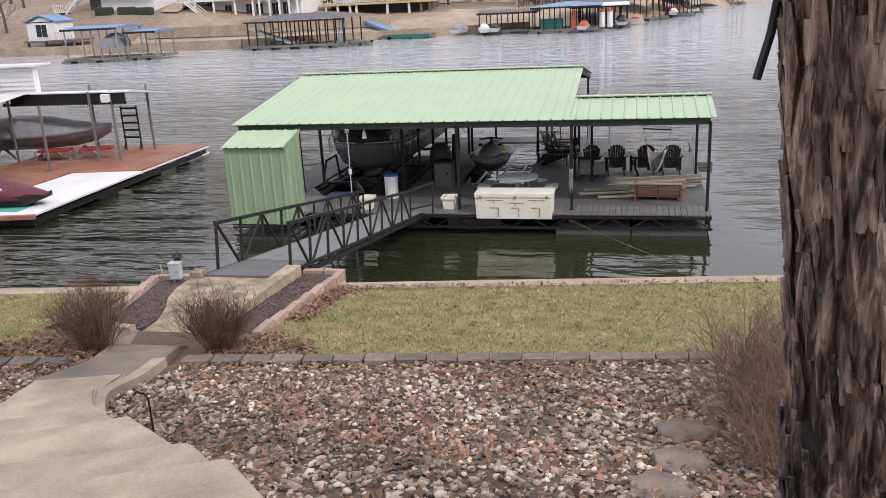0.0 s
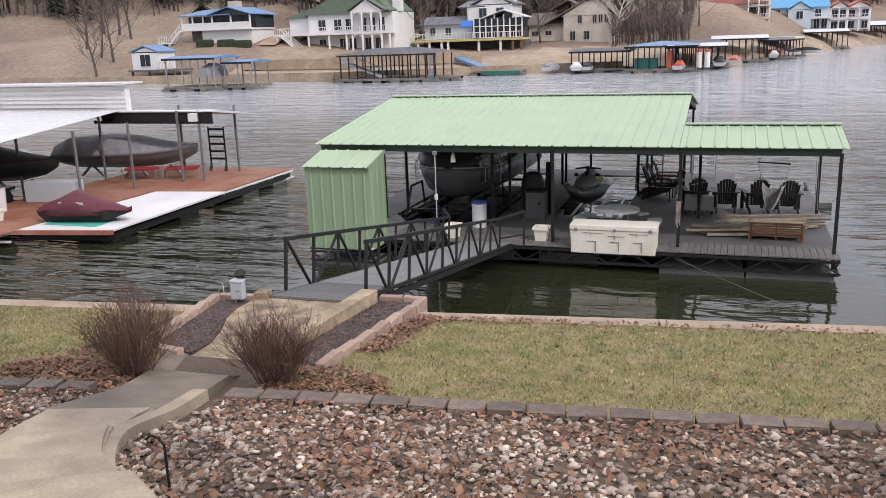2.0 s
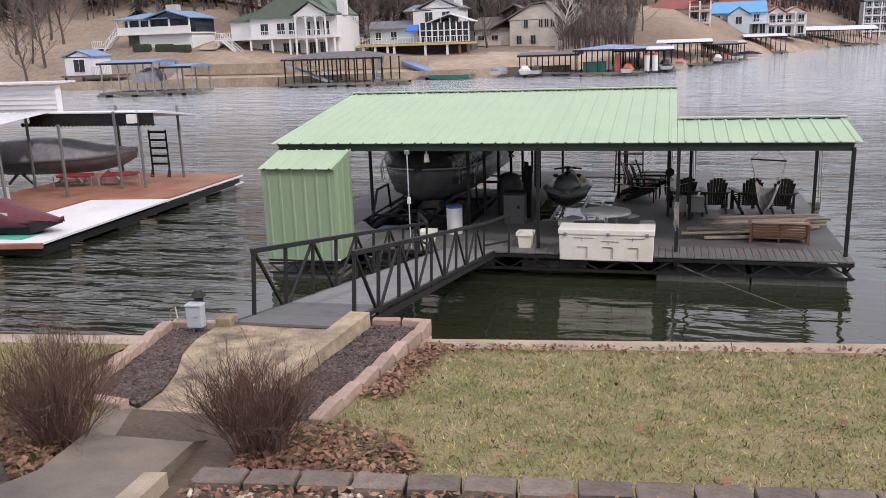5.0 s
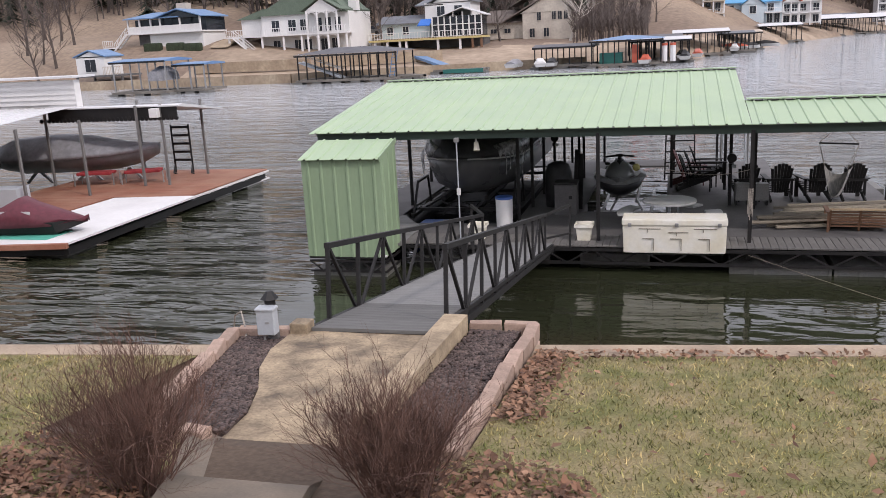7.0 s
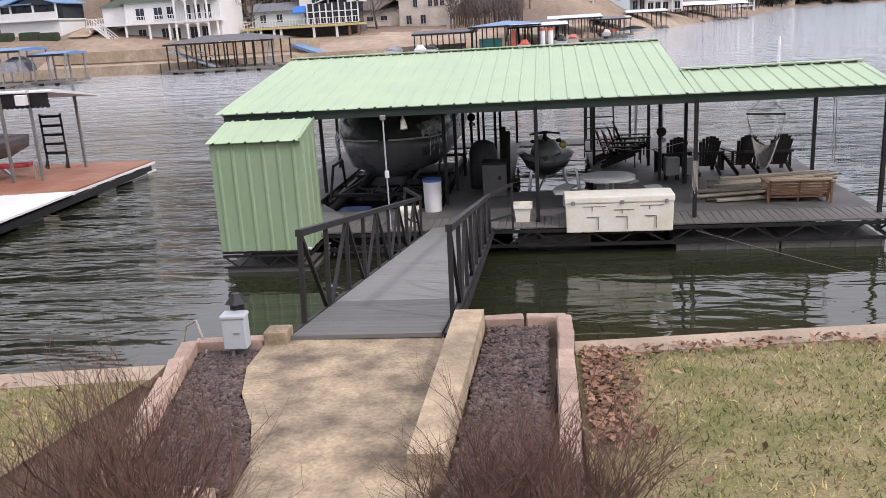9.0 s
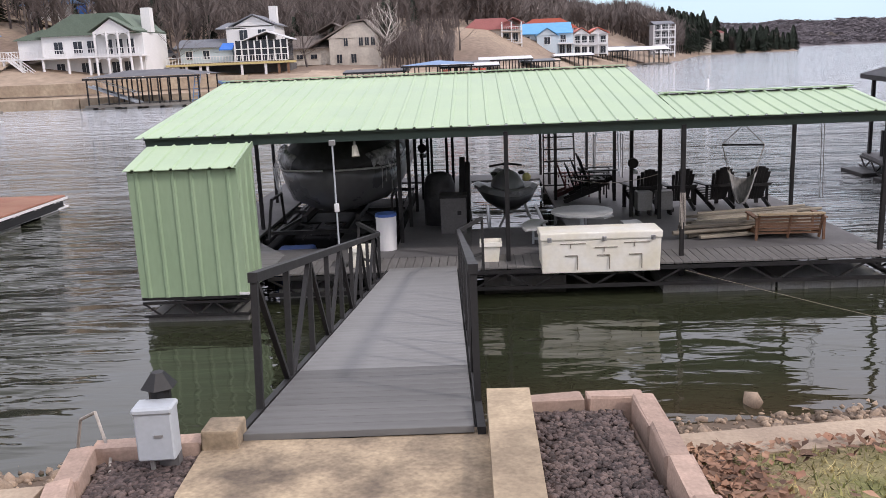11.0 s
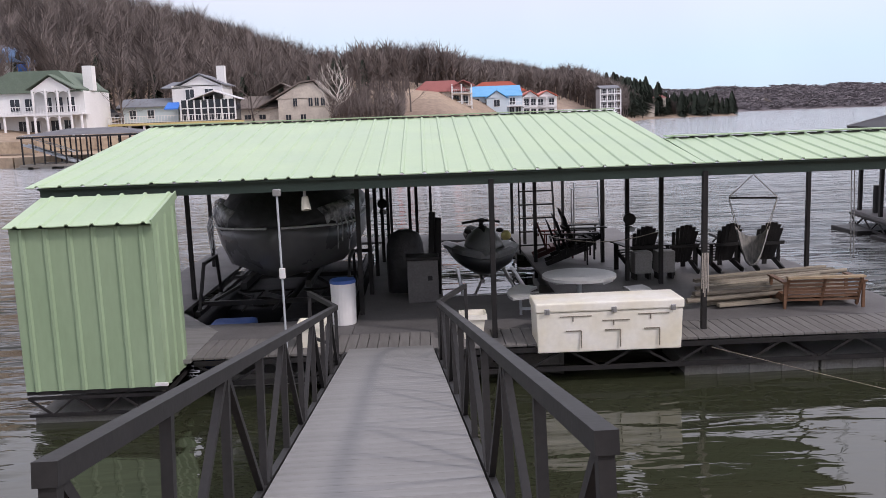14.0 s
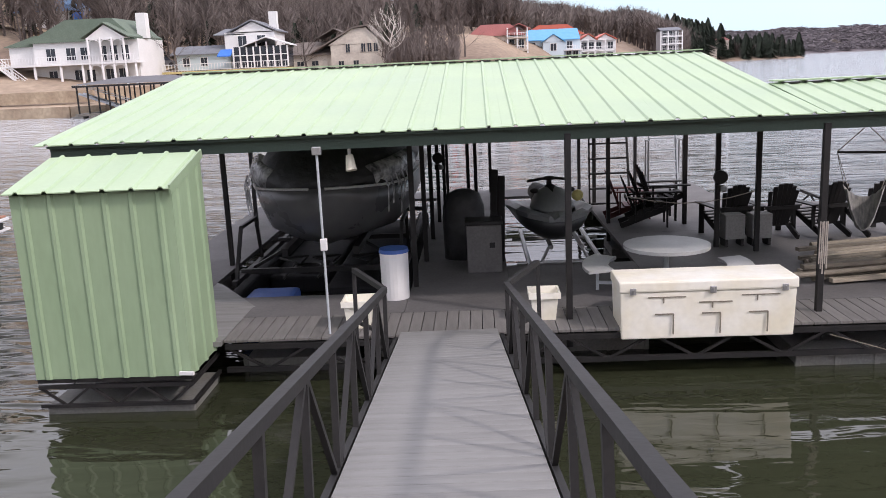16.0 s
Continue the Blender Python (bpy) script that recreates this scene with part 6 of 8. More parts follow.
# ---- neighbours' docks ----
def build_left_dock():
    d = thing("neighbour_dock", "neighbouring dock with red plank decking and white metal roofs", "boat dock")
    z = 0.45
    # white sheet part in front, red boards behind and beyond
    part("white_deck", prism(B(), [(-22.75, 20.35), (-19.8, 20.95), (-19.92, 26.95), (-22.6, 26.6)], z - 0.05, z + 0.004), M["white_paint"], d, "white sheet decking")
    part("edge_board", prism(B(), [(-36, 17.9), (-19.75, 20.8), (-19.78, 20.93), (-36, 18.05)], z - 0.12, z + 0.006), M["red_deck"], d)
    for i in range(46):
        a, b = (-26.6, -22.78) if i < 26 else (-26.6, -20.15)
        y0 = 19.75 + i * 0.27
        part("deck_board", box(B(), a, b, y0, y0 + 0.262, z - 0.04, z), M["red_deck"], d)
    part("deck_sheet", prism(B(), [(-40, 17.2), (-26.62, 19.6), (-26.62, 22.0), (-40, 19.6)], z - 0.05, z - 0.004), M["red_deck"], d)
    part("green_mat", box(B(), -22.5, -20.6, 21.15, 22.1, z + 0.006, z + 0.02), M["mat_green"], d, "turquoise mat")
    f, g = B(), B()
    for zz in (z - 0.08, z - 0.33):
        beam(f, (-20.12, 27.0, zz), (-20.12, 32.2, zz), 0.05, 0.06)
        beam(g, (-36, 17.95, zz), (-22.9, 20.25, zz), 0.05, 0.06)
    for i in range(9):
        u = (z - 0.33, z - 0.08) if i % 2 else (z - 0.08, z - 0.33)
        beam(f, (-20.12, 27.0 + i * 0.57, u[0]), (-20.12, 27.57 + i * 0.57, u[1]), 0.03)
    for i in range(12):
        u = (z - 0.33, z - 0.08) if i % 2 else (z - 0.08, z - 0.33)
        beam(g, (-36 + i * 1.1, 17.95 + i * 0.193, u[0]), (-34.9 + i * 1.1, 18.14 + i * 0.193, u[1]), 0.03)
    part("edge_truss", f, M["white_paint"], d, "white painted edge truss")
    part("edge_truss", g, M["white_paint"], d, "white painted edge truss")
    f = B()
    prism(f, [(-22.7, 20.5), (-19.95, 21.1), (-20.1, 31.9), (-22.7, 31.9)], z - 0.34, z - 0.14)
    part("skirt", f, M["black"], d, "dark rubber skirt")
    for x, y in ((-20.9, 21.3), (-20.9, 24.5), (-20.9, 28.4), (-20.9, 30.6), (-26, 20), (-30, 20)):
        part("float", box(B(), x - 0.55, x + 0.75, y, y + 1.1, -0.2, 0.12, 0.03), M["floats"], d)
    # roofs
    roof = part("roof", B(), M["white_roof"], d)
    x = -40.0
    while x < -23.9:
        bm = ribbed(B(), x + 0.002, x + 1.098, 20.75 - 0.09 * (-23.8 - x), 2.88, 28.85, 3.12)
        for v in bm.verts:
            if v.co.y > 25:
                v.co.x -= 2.1
        part("roof_panel", bm, M["white_roof"], roof)
        x += 1.1
    part("canopy", extrude(B(), [(28.8, 3.10), (29.1, 3.13), (31.6, 2.75), (31.6, 2.71), (28.8, 3.06)], "x", -26.6, -21.35), M["white_roof"], roof)
    part("canopy_beam", box(B(), -26.5, -21.5, 28.88, 28.94, 2.68, 3.05), M["black"], roof, "dark canopy edge")
    f = B()
    for i in range(34):
        rod(f, (-26.8 + i * 0.16, 28.86, 2.68), (-26.8 + i * 0.16, 28.90, 2.68), 0.075, 8)
    part("scallops", f, M["black"], roof, "scalloped dark trim")
    bm = B()
    extrude(bm, [(-42, 3.05), (-25.6, 3.05), (-25.6, 4.02), (-42, 4.05)], "y", 29.3, 29.6)
    part("upper_wall", bm, M["siding"], d, "white lap siding wall")
    for i in range(5):
        part("lap", box(B(), -42, -25.58, 29.26, 29.298, 3.2 + i * 0.17, 3.212 + i * 0.17), M["white_paint"], d)
    part("upper_roof", extrude(B(), [(-42, 4.16), (-25.4, 4.16), (-25.4, 4.10), (-42, 4.10)], "y", 29.0, 30.2), M["white_roof"], roof)
    for x, y in ((-24.5, 21.4), (-22.9, 28.7), (-24.8, 31.5), (-22.1, 28.9), (-22.0, 31.2), (-24.0, 24.5), (-23.8, 27.0), (-26.5, 28.7), (-27.5, 21), (-30.5, 20.6), (-28, 26), (-31.5, 27)):
        part("post", box(B(), x - 0.038, x + 0.038, y - 0.038, y + 0.038, z - 0.3, 2.86 if y < 28.6 else 3.13, 0.006), M["post_grey"], d)
    part("speaker", box(B(), -22.35, -22.05, 28.6, 28.8, 2.72, 3.02, 0.02), M["white_paint"], d, "white box lamp")
    # back wall of stored boats in shade
    s = thing("covered_jetski", "maroon covered watercraft on a white cradle", "watercraft", (-21.75, 21.9, z), 8)
    rings = []
    for x, w, h, b in ((-1.35, 0.1, 0.35, 0.2), (-1.1, 0.42, 0.52, 0.1), (-0.5, 0.58, 0.72, 0.05), (0.0, 0.6, 0.95, 0.05), (0.35, 0.58, 0.78, 0.05), (0.9, 0.5, 0.6, 0.05), (1.5, 0.25, 0.42, 0.15), (1.7, 0.05, 0.36, 0.25)):
        rings.append([(x, -w, b + 0.2), (x, -w * 0.9, h * 0.75), (x, -w * 0.3, h), (x, w * 0.3, h), (x, w * 0.9, h * 0.75), (x, w, b + 0.2)])
    part("cover", loft(B(), rings), M["maroon"], s, smooth=True)
    rings = [[(x, -w, 0.36), (x, -w * 0.8, b), (x, w * 0.8, b), (x, w, 0.36)] for x, w, b in ((-1.3, 0.25, 0.2), (-0.9, 0.5, 0.05), (1.0, 0.5, 0.05), (1.6, 0.15, 0.25))]
    part("hull", loft(B(), rings), M["black"], s)
    part("marking", beam(B(), (-0.35, -0.5, 0.62), (0.45, -0.5, 0.6), 0.02, 0.09), M["hull_line"], s, "pale marking on the cover")
    S = ((-3.1, 0.75, 0.55, 1.0, 0.15), (-2.3, 1.0, 0.62, 1.3, 0.0), (-0.8, 1.05, 0.66, 1.38, 0.0), (0.2, 1.05, 0.70, 1.30, 0.02), (1.4, 0.95, 0.76, 1.08, 0.1), (2.4, 0.6, 0.84, 1.0, 0.3), (3.0, 0.12, 0.92, 0.97, 0.6))
    runabout = ([[(x, -w, d), (x, -w * 0.8, (b + d) / 2), (x, 0, b), (x, w * 0.8, (b + d) / 2), (x, w, d)] for x, w, d, h, b in S], [[(x, -w * 1.03, d - 0.1), (x, -w * 1.03, d + 0.04), (x, -w * 0.55, h - 0.05), (x, 0, h), (x, w * 0.55, h - 0.05), (x, w * 1.03, d + 0.04), (x, w * 1.03, d - 0.1)] for x, w, d, h, b in S])
    for x, y, z0, turn, cover, lab in ((-26.2, 29.9, 0.3, 6, "grey_cover", "runabout boat under a pale grey canvas cover on a lift"), (-29.6, 26.2, 0.25, 4, "cover", "dark runabout boat stored under the white roof")):
        s = thing("covered_boat", lab, "boat", (x, y, z + z0), turn)
        part("boat_hull", loft(B(), runabout[0]), M["craft_grey" if cover == "grey_cover" else "hull_dark"], s, "glossy hull", smooth=True)
        part("boat_cover", loft(B(), runabout[1]), M[cover], s, smooth=True)
        for lx in (-1.8, 0.2, 1.8):
            f = B()
            beam(f, (lx - 0.5, 0, -0.35), (lx, 0, 0.12), 0.08)
            beam(f, (lx + 0.5, 0, -0.35), (lx, 0, 0.12), 0.08)
            part("lift_leg", f, M["galv"], s)
    # pontoon boat in the shaded slip
    s = thing("pontoon_boat", "dark pontoon boat with grey side panels moored in the shaded slip", "boat", (-32.2, 24.2, 0.15), 8)
    for y in (-1.05, 1.05):
        part("pontoon", rod(B(), (-4.0, y, 0.0), (3.8, y, 0.0), 0.33, 14), M["hull_dark"], s)
    part("boat_deck", box(B(), -4.1, 4.0, -1.3, 1.3, 0.35, 0.45, 0.01), M["hull_dark"], s)
    for k in range(3):
        part("side_panel", box(B(), -3.9, 3.8, -1.29, -1.24, 0.50 + k * 0.24, 0.68 + k * 0.24, 0.01), M["hull_dark" if k == 1 else "grey_cover"], s)
    part("boat_top", loft(B(), [[(x, y, zz + (0.0 if abs(y) > 1 else 0.25)) for y, zz in ((-1.3, 1.25), (-1.3, 1.3), (-0.6, 1.6), (0.6, 1.6), (1.3, 1.3), (1.3, 1.25))] for x in (-3.9, -1.5, 1.5, 3.8)]), M["cover"], s, "dark canvas mooring cover", smooth=True)
    for x, y in ((-27.3, 21.0), (-28.6, 20.9), (-29.9, 20.4)):
        s = thing("deck_chair", "dark metal chair standing on the red deck in shade", "chair", (x, y, z), 30, "chairs under the white roof")
        part("seat", box(B(), -0.28, 0.28, -0.25, 0.25, 0.38, 0.44, 0.015), M["grey_cover"], s)
        part("backrest", beam(B(), (0, 0.25, 0.42), (0, 0.42, 0.95), 0.54, 0.04), M["grey_cover"], s)
        for lx in (-0.25, 0.25):
            for ly in (-0.22, 0.22):
                part("leg", beam(B(), (lx, ly, 0), (lx, ly, 0.38), 0.035), M["black"], s)
    for x, y, lab in ((-25.7, 22.6, "white"), (-28.2, 20.6, "white")):
        s = thing("dock_bin", "white plastic bin standing on the red deck", "bin", (x, y, z))
        part("bin_body", rod(B(), (0, 0, 0), (0, 0, 0.75), 0.26, 14, 0.3), M["white_paint"], s)
    s = thing("storage_chest", "grey storage chest on the red deck", "storage box", (-25.2, 24.6, z), 10)
    part("chest_body", box(B(), -0.9, 0.9, -0.35, 0.35, 0, 0.68, 0.02), M["greyplastic"], s)
    s = thing("lounge_chair", "red cushioned lounge chair on the red deck", "chair", (-23.4, 29.4, z), 20, "red loungers")
    f = box(B(), -0.6, 0.6, -0.27, 0.27, 0.36, 0.46, 0.03)
    part("cushion", f, M["lounger_red"], s)
    for x in (-0.7, 0.7):
        for y in (-0.25, 0.25):
            part("leg", beam(B(), (x, y, 0), (x, y, 0.42), 0.035), M["galv"], s)
    copy_thing(s, pose(-25.0, 29.0, z, 0, 0, 10))
    p = thing("planter_pot", "square white plastic planter by the dock post", "planter", (-24.5, 21.3, z))
    part("pot", loft(B(), [[(-a, -a, h), (a, -a, h), (a, a, h), (-a, a, h)] for a, h in ((0.16, 0), (0.2, 0.3), (0.24, 0.3), (0.24, 0.38), (0.2, 0.38), (0.18, 0.25))]), M["white"], p)
    l = thing("swim_ladder", "black steel swim ladder standing above the red deck", "ladder", (-23.2, 31.6, z), 0)
    for s in (-1, 1):
        f = B()
        tube(f, [(s * 0.36 + 0.4 * (s > 0) * 0, 0, 0.0), (s * 0.36, 0, 1.75)], 0.035, 8)
        tube(f, [(s * 0.36, 0, 0.3), (s * 0.36 + 0.1, -0.3, 0.02), (s * 0.36 + 0.28, -0.42, 0.02)], 0.03, 6)
        part("stile", f, M["black"], l)
    for i in range(5):
        part("tread", box(B(), -0.36, 0.36, -0.06, 0.06, 0.42 + i * 0.3, 0.50 + i * 0.3), M["black"], l)


def build_right_dock():
    d = thing("lakeside_dock", "covered dock with a dark hipped metal roof and black truss deck", "boat dock", (0, 0, 0))
    z = 0.5
    # deck: from its near left corner (4.8, 34.8) towards the camera's right
    ax, ay = 4.8, 34.9
    part("deck_sheet", prism(B(), [(4.75, 35.0), (3.4, 27.0), (3.1, 25.6), (9.0, 24.6), (11.5, 34.0)], z - 0.08, z), M["floor"], d)
    f = B()
    for zz in (z - 0.1, z - 0.4):
        beam(f, (4.72, 35.0, zz), (3.05, 25.6, zz), 0.06)
    for i in range(16):
        u = (z - 0.4, z - 0.1) if i % 2 else (z - 0.1, z - 0.4)
        beam(f, (4.72 - 0.104 * i, 35.0 - 0.587 * i, u[0]), (4.72 - 0.104 * (i + 1), 35.0 - 0.587 * (i + 1), u[1]), 0.035)
    part("edge_truss", f, M["black"], d)
    for i in range(4):
        part("float", box(B(), 3.9, 5.4, 26.4 + i * 2.2, 27.9 + i * 2.2, -0.2, 0.12, 0.03), M["black"], d)
    bm = B()
    v = [bm.verts.new(p) for p in ((4.6, 35.2, 3.0), (3.1, 25.0, 2.86), (10.5, 24.0, 2.9), (12.0, 34.5, 3.0), (7.2, 32.0, 4.05), (6.6, 27.6, 3.95))]
    for q in ((0, 1, 5, 4), (1, 2, 5), (2, 3, 4, 5), (3, 0, 4)):
        bm.faces.new([v[i] for i in q])
    bmesh.ops.solidify(bm, geom=list(bm.faces), thickness=0.06)
    part("roof", bm, M["dark_roof"], d, "dark grey hipped metal roof")
    part("fascia", beam(B(), (4.62, 35.1, 2.93), (3.12, 25.1, 2.80), 0.06, 0.14), M["black"], d)
    for x, y in ((4.85, 34.7), (4.55, 33.0), (4.3, 31.6), (3.7, 28.6), (3.4, 26.6), (6.5, 34.5), (8.0, 33.6), (6.5, 27)):
        part("post", box(B(), x - 0.05, x + 0.05, y - 0.05, y + 0.05, z, 2.9, 0.005), M["black"], d)
    for x, y, h in ((4.9, 33.9, 0.8), (4.6, 32.4, 1.0), (4.2, 31.2, 0.9)):
        c = thing("boat_bumper", "dark upright dock bumper", "bumper", (x, y, z), 0, "bumpers on the dark dock")
        part("bumper_body", rod(B(), (0, 0, 0), (0, 0, h), 0.09, 8), M["black"], c)


M["lounger_red"] = mat("red_cushion", (0.30, 0.03, 0.035), 0.8, vary=0.15)
M["post_grey"] = mat("grey_painted_post", (0.16, 0.155, 0.15), 0.6, vary=0.15)
M["mat_green"] = mat("turquoise_mat", (0.08, 0.42, 0.32), 0.8, vary=0.1)
M["dark_roof"] = mat("dark_roof_metal", (0.06, 0.06, 0.07), 0.5, scale=1, fine=6, vary=0.1, bump=0.03)


# ---- far shore ----
def openings(parent, wall_y, xs, z0, w, h, frame, name="window", bars=True):
    """Windows set into a wall that faces the lake (towards -y)."""
    for x in xs:
        win = part(name, box(B(), x - w / 2 - 0.08, x + w / 2 + 0.08, wall_y - 0.09, wall_y - 0.02, z0 - 0.08, z0 + h + 0.08), frame, parent)
        for sx in (-1, 1):
            part("pane", box(B(), x + (sx - 1) * w / 4 + (0.03 if sx < 0 else 0.03) - (0 if sx < 0 else 0), x + (sx + 1) * w / 4 - 0.03, wall_y - 0.11, wall_y - 0.093, z0, z0 + h), M["glass"], win)


def gable_roof(parent, x0, x1, y0, y1, z, rise, material, along="x", over=0.5, name="roof"):
    t = 0.15
    if along == "x":
        m = (y0 + y1) / 2
        o = [(y0 - over, z), (m, z + rise), (y1 + over, z), (y1 + over, z + t), (m, z + rise + t), (y0 - over, z + t)]
        bm = extrude(B(), o, "x", x0 - over, x1 + over)
    else:
        m = (x0 + x1) / 2
        o = [(x0 - over, z), (m, z + rise), (x1 + over, z), (x1 + over, z + t), (m, z + rise + t), (x0 - over, z + t)]
        bm = extrude(B(), o, "y", y0 - over, y1 + over)
    return part(name, bm, material, parent)


def gable_wall(parent, x0, x1, y0, y1, z, rise, material, along="x"):
    if along == "x":
        bm = extrude(B(), [(y0, z), (y1, z), ((y0 + y1) / 2, z + rise)], "x", x0, x1)
    else:
        bm = extrude(B(), [(x0, z), (x1, z), ((x0 + x1) / 2, z + rise)], "y", y0, y1)
    return part("gable", bm, material, parent)


def railing(parent, x0, x1, y, z, h=1.0, step=0.35, material=None):
    f = B()
    beam(f, (x0, y, z + h), (x1, y, z + h), 0.08)
    beam(f, (x0, y, z + 0.15), (x1, y, z + 0.15), 0.06)
    x = x0
    while x <= x1:
        beam(f, (x, y, z), (x, y, z + h), 0.05)
        x += step
    part("railing", f, material or M["white_paint"], parent)


def outer_stairs(parent, x0, z0, x1, z1, y, material=None):
    f = B()
    for k in (0, 1.0):
        beam(f, (x0, y + k, z0), (x1, y + k, z1), 0.12, 0.25)
        beam(f, (x0, y + k, z0 + 1), (x1, y + k, z1 + 1), 0.08, 0.08)
    n = 9
    for i in range(n):
        t = (i + 0.5) / n
        x, z = x0 + (x1 - x0) * t, z0 + (z1 - z0) * t
        beam(f, (x, y, z), (x, y + 1, z), 0.25, 0.05)
        beam(f, (x, y, z), (x, y, z + 1), 0.05)
    part("stairs", f, material or M["white_paint"], parent)


def build_houses():
    W = M["white_paint"]
    # raised cottage with blue roof
    h = thing("house", "white lake cottage with a blue metal roof and screened upper porch", "house")
    part("wall", box(B(), -86.4, -77.0, 125, 132, 4.2, 7.6), M["siding"], h)
    # this stretch of wall has its shade put in as a dark colour
    part("wall", box(B(), -89.4, -86.4, 126.5, 132, 4.2, 7.6), M["floor"], h, "lower wall darkened to stand for shade")
    part("upper_wall", box(B(), -89.6, -76.9, 126.2, 132, 7.6, 9.8), M["glass"], h, "dark screened porch")
    part("porch_floor", box(B(), -89.9, -76.7, 124.2, 132, 7.55, 7.75), W, h)
    for x in (-89.7, -87.6, -85.6, -83.9, -80.4, -76.9):
        part("post", box(B(), x - 0.12, x + 0.12, 124.3, 124.5, 7.7, 9.9), W, h)
    part("parapet", box(B(), -89.7, -76.9, 124.32, 124.42, 7.75, 8.75), M["siding"], h)
    part("roof", extrude(B(), [(123.9, 9.85), (132.5, 11.0), (132.5, 11.15), (123.9, 10.0)], "x", -90.2, -80.3), M["blue_roof"], h)
    gable_roof(h, -84.3, -76.6, 123.9, 132, 9.8, 1.2, M["blue_roof"], "y", 0.3)
    gable_wall(h, -84.0, -76.9, 124.3, 131.6, 9.75, 1.1, M["glass"], "y")
    part("chimney", box(B(), -83.6, -81.8, 129, 130.5, 10.2, 12.2), M["beige"], h)
    outer_stairs(h, -92.5, 5.2, -89.8, 7.7, 124)
    part("landing", box(B(), -94.2, -92.3, 123.6, 125.4, 5.6, 5.8), W, h)
    railing(h, -94.2, -92.3, 123.6, 5.8)
    for x in (-85, -81, -78):
        b = thing("hedge", "clipped dark green hedge before the cottage", "hedge", (x, 123.4, gz(x, 123.4)), 0, "hedges by the cottage")
        part("hedge_body", box(B(), -1.5, 1.5, -0.5, 0.5, -0.3, 1.15, 0.3), M["hedge"], b)
    # large white house with colonnade
    h = thing("house", "large white two storey house with arched porches and green roof", "house")
    part("wall", box(B(), -68.6, -54.0, 128.5, 138, 3.0, 9.4), M["siding"], h)
    part("wall", box(B(), -72.6, -68.6, 129.5, 137, 6.3, 9.0), M["siding"], h, "white side wing")
    part("balcony_floor", box(B(), -73.6, -53.4, 125.9, 129, 6.15, 6.4), W, h)
    for x in (-73.2, -70.8, -67.6, -64.0, -61.0, -53.7):
        part("column", rod(B(), (x, 126.2, 3.0), (x, 126.2, 6.2), 0.18, 8), W, h)
    for x in (-59.9, -58.2, -56.6, -55.0):
        part("column", rod(B(), (x, 126.1, 3.2), (x, 126.1, 9.6), 0.17, 8), W, h)
    for z in (5.55, 8.85):
        for x in (-59.05, -57.4, -55.8):
            f = B()
            pts = [(x + 0.72 * math.cos(a), 126.1, z + 0.5 * math.sin(a)) for a in np.linspace(0, math.pi, 8)]
            for p, q in zip(pts, pts[1:]):
                beam(f, p, q, 0.14, 0.14)
            box(f, x - 0.85, x + 0.85, 126.0, 126.2, z + 0.5, z + 0.72)
            part("arch", f, W, h)
    railing(h, -73.4, -53.6, 125.95, 6.4, 0.95, 0.4)
    gable_roof(h, -60.3, -54.5, 126.0, 138, 9.55, 1.9, M["green_shingle"], "y", 0.35)
    gable_wall(h, -60.1, -54.7, 126.05, 138, 9.5, 1.75, M["siding"], "y")
    bm = B()
    extrude(bm, [(-69.4, 9.3), (-54.0, 9.3), (-57.0, 12.2), (-63.5, 12.2)], "y", 128.0, 138.5)
    part("roof", bm, M["green_shingle"], h, "green hipped roof")
    part("roof", extrude(B(), [(-73.2, 8.95), (-68.4, 8.95), (-68.4, 10.4)], "y", 129.0, 138.0), M["green_shingle"], h)
    part("chimney", box(B(), -54.9, -53.6, 131, 132.4, 9.5, 12.9), M["siding"], h)
    openings(h, 128.5, (-66.2, -63.4, -61.4), 6.9, 1.3, 1.6, W)
    openings(h, 128.5, (-58.9, -57.4, -55.8), 6.6, 1.0, 2.0, W, "french_door")
    openings(h, 128.5, (-66.2, -62.6, -60.9, -58.2, -56.4), 3.4, 1.2, 2.1, W, "french_door")
    outer_stairs(h, -68.2, 3.2, -71.9, 6.3, 124.8)
    # grey roofed house on piles
    h = thing("house", "white lake house with grey roof, glazed sunroom and raised deck", "house")
    part("wall", box(B(), -53.2, -44.6, 140, 147, 4.9, 7.2), M["blue_siding"], h)
    gable_roof(h, -53.2, -44.6, 140, 147, 7.1, 1.3, M["grey_roof"], "x", 0.5)
    part("wall", box(B(), -45.6, -38.0, 141, 148, 4.9, 10.2), M["siding"], h)
    gable_roof(h, -44.6, -38.0, 141, 148, 10.1, 1.7, M["grey_roof"], "y", 0.5)
    gable_wall(h, -44.6, -38.0, 141.0, 147.9, 10.05, 1.6, M["siding"], "y")
    part("roof", extrude(B(), [(141, 9.8), (148, 11.0), (148, 11.15), (141, 9.95)], "x", -47.3, -42.5), M["grey_roof"], h)
    part("chimney", box(B(), -39.4, -38.2, 144, 145.2, 10.5, 13.2), M["siding"], h)
    openings(h, 141, (-42.9, -40.0), 8.1, 1.3, 1.5, W)
    openings(h, 140, (-51.4, -48.7), 5.5, 1.0, 1.2, W)
    part("sunroom", box(B(), -43.4, -35.4, 137.2, 141, 4.9, 7.9), M["glass"], h, "dark glazed sunroom")
    for x in np.linspace(-43.4, -35.4, 9):
        part("mullion", box(B(), x - 0.1, x + 0.1, 137.05, 137.18, 4.9, 7.9), W, h)
    part("mullion", box(B(), -43.4, -35.4, 137.0, 137.15, 6.6, 6.72), W, h)
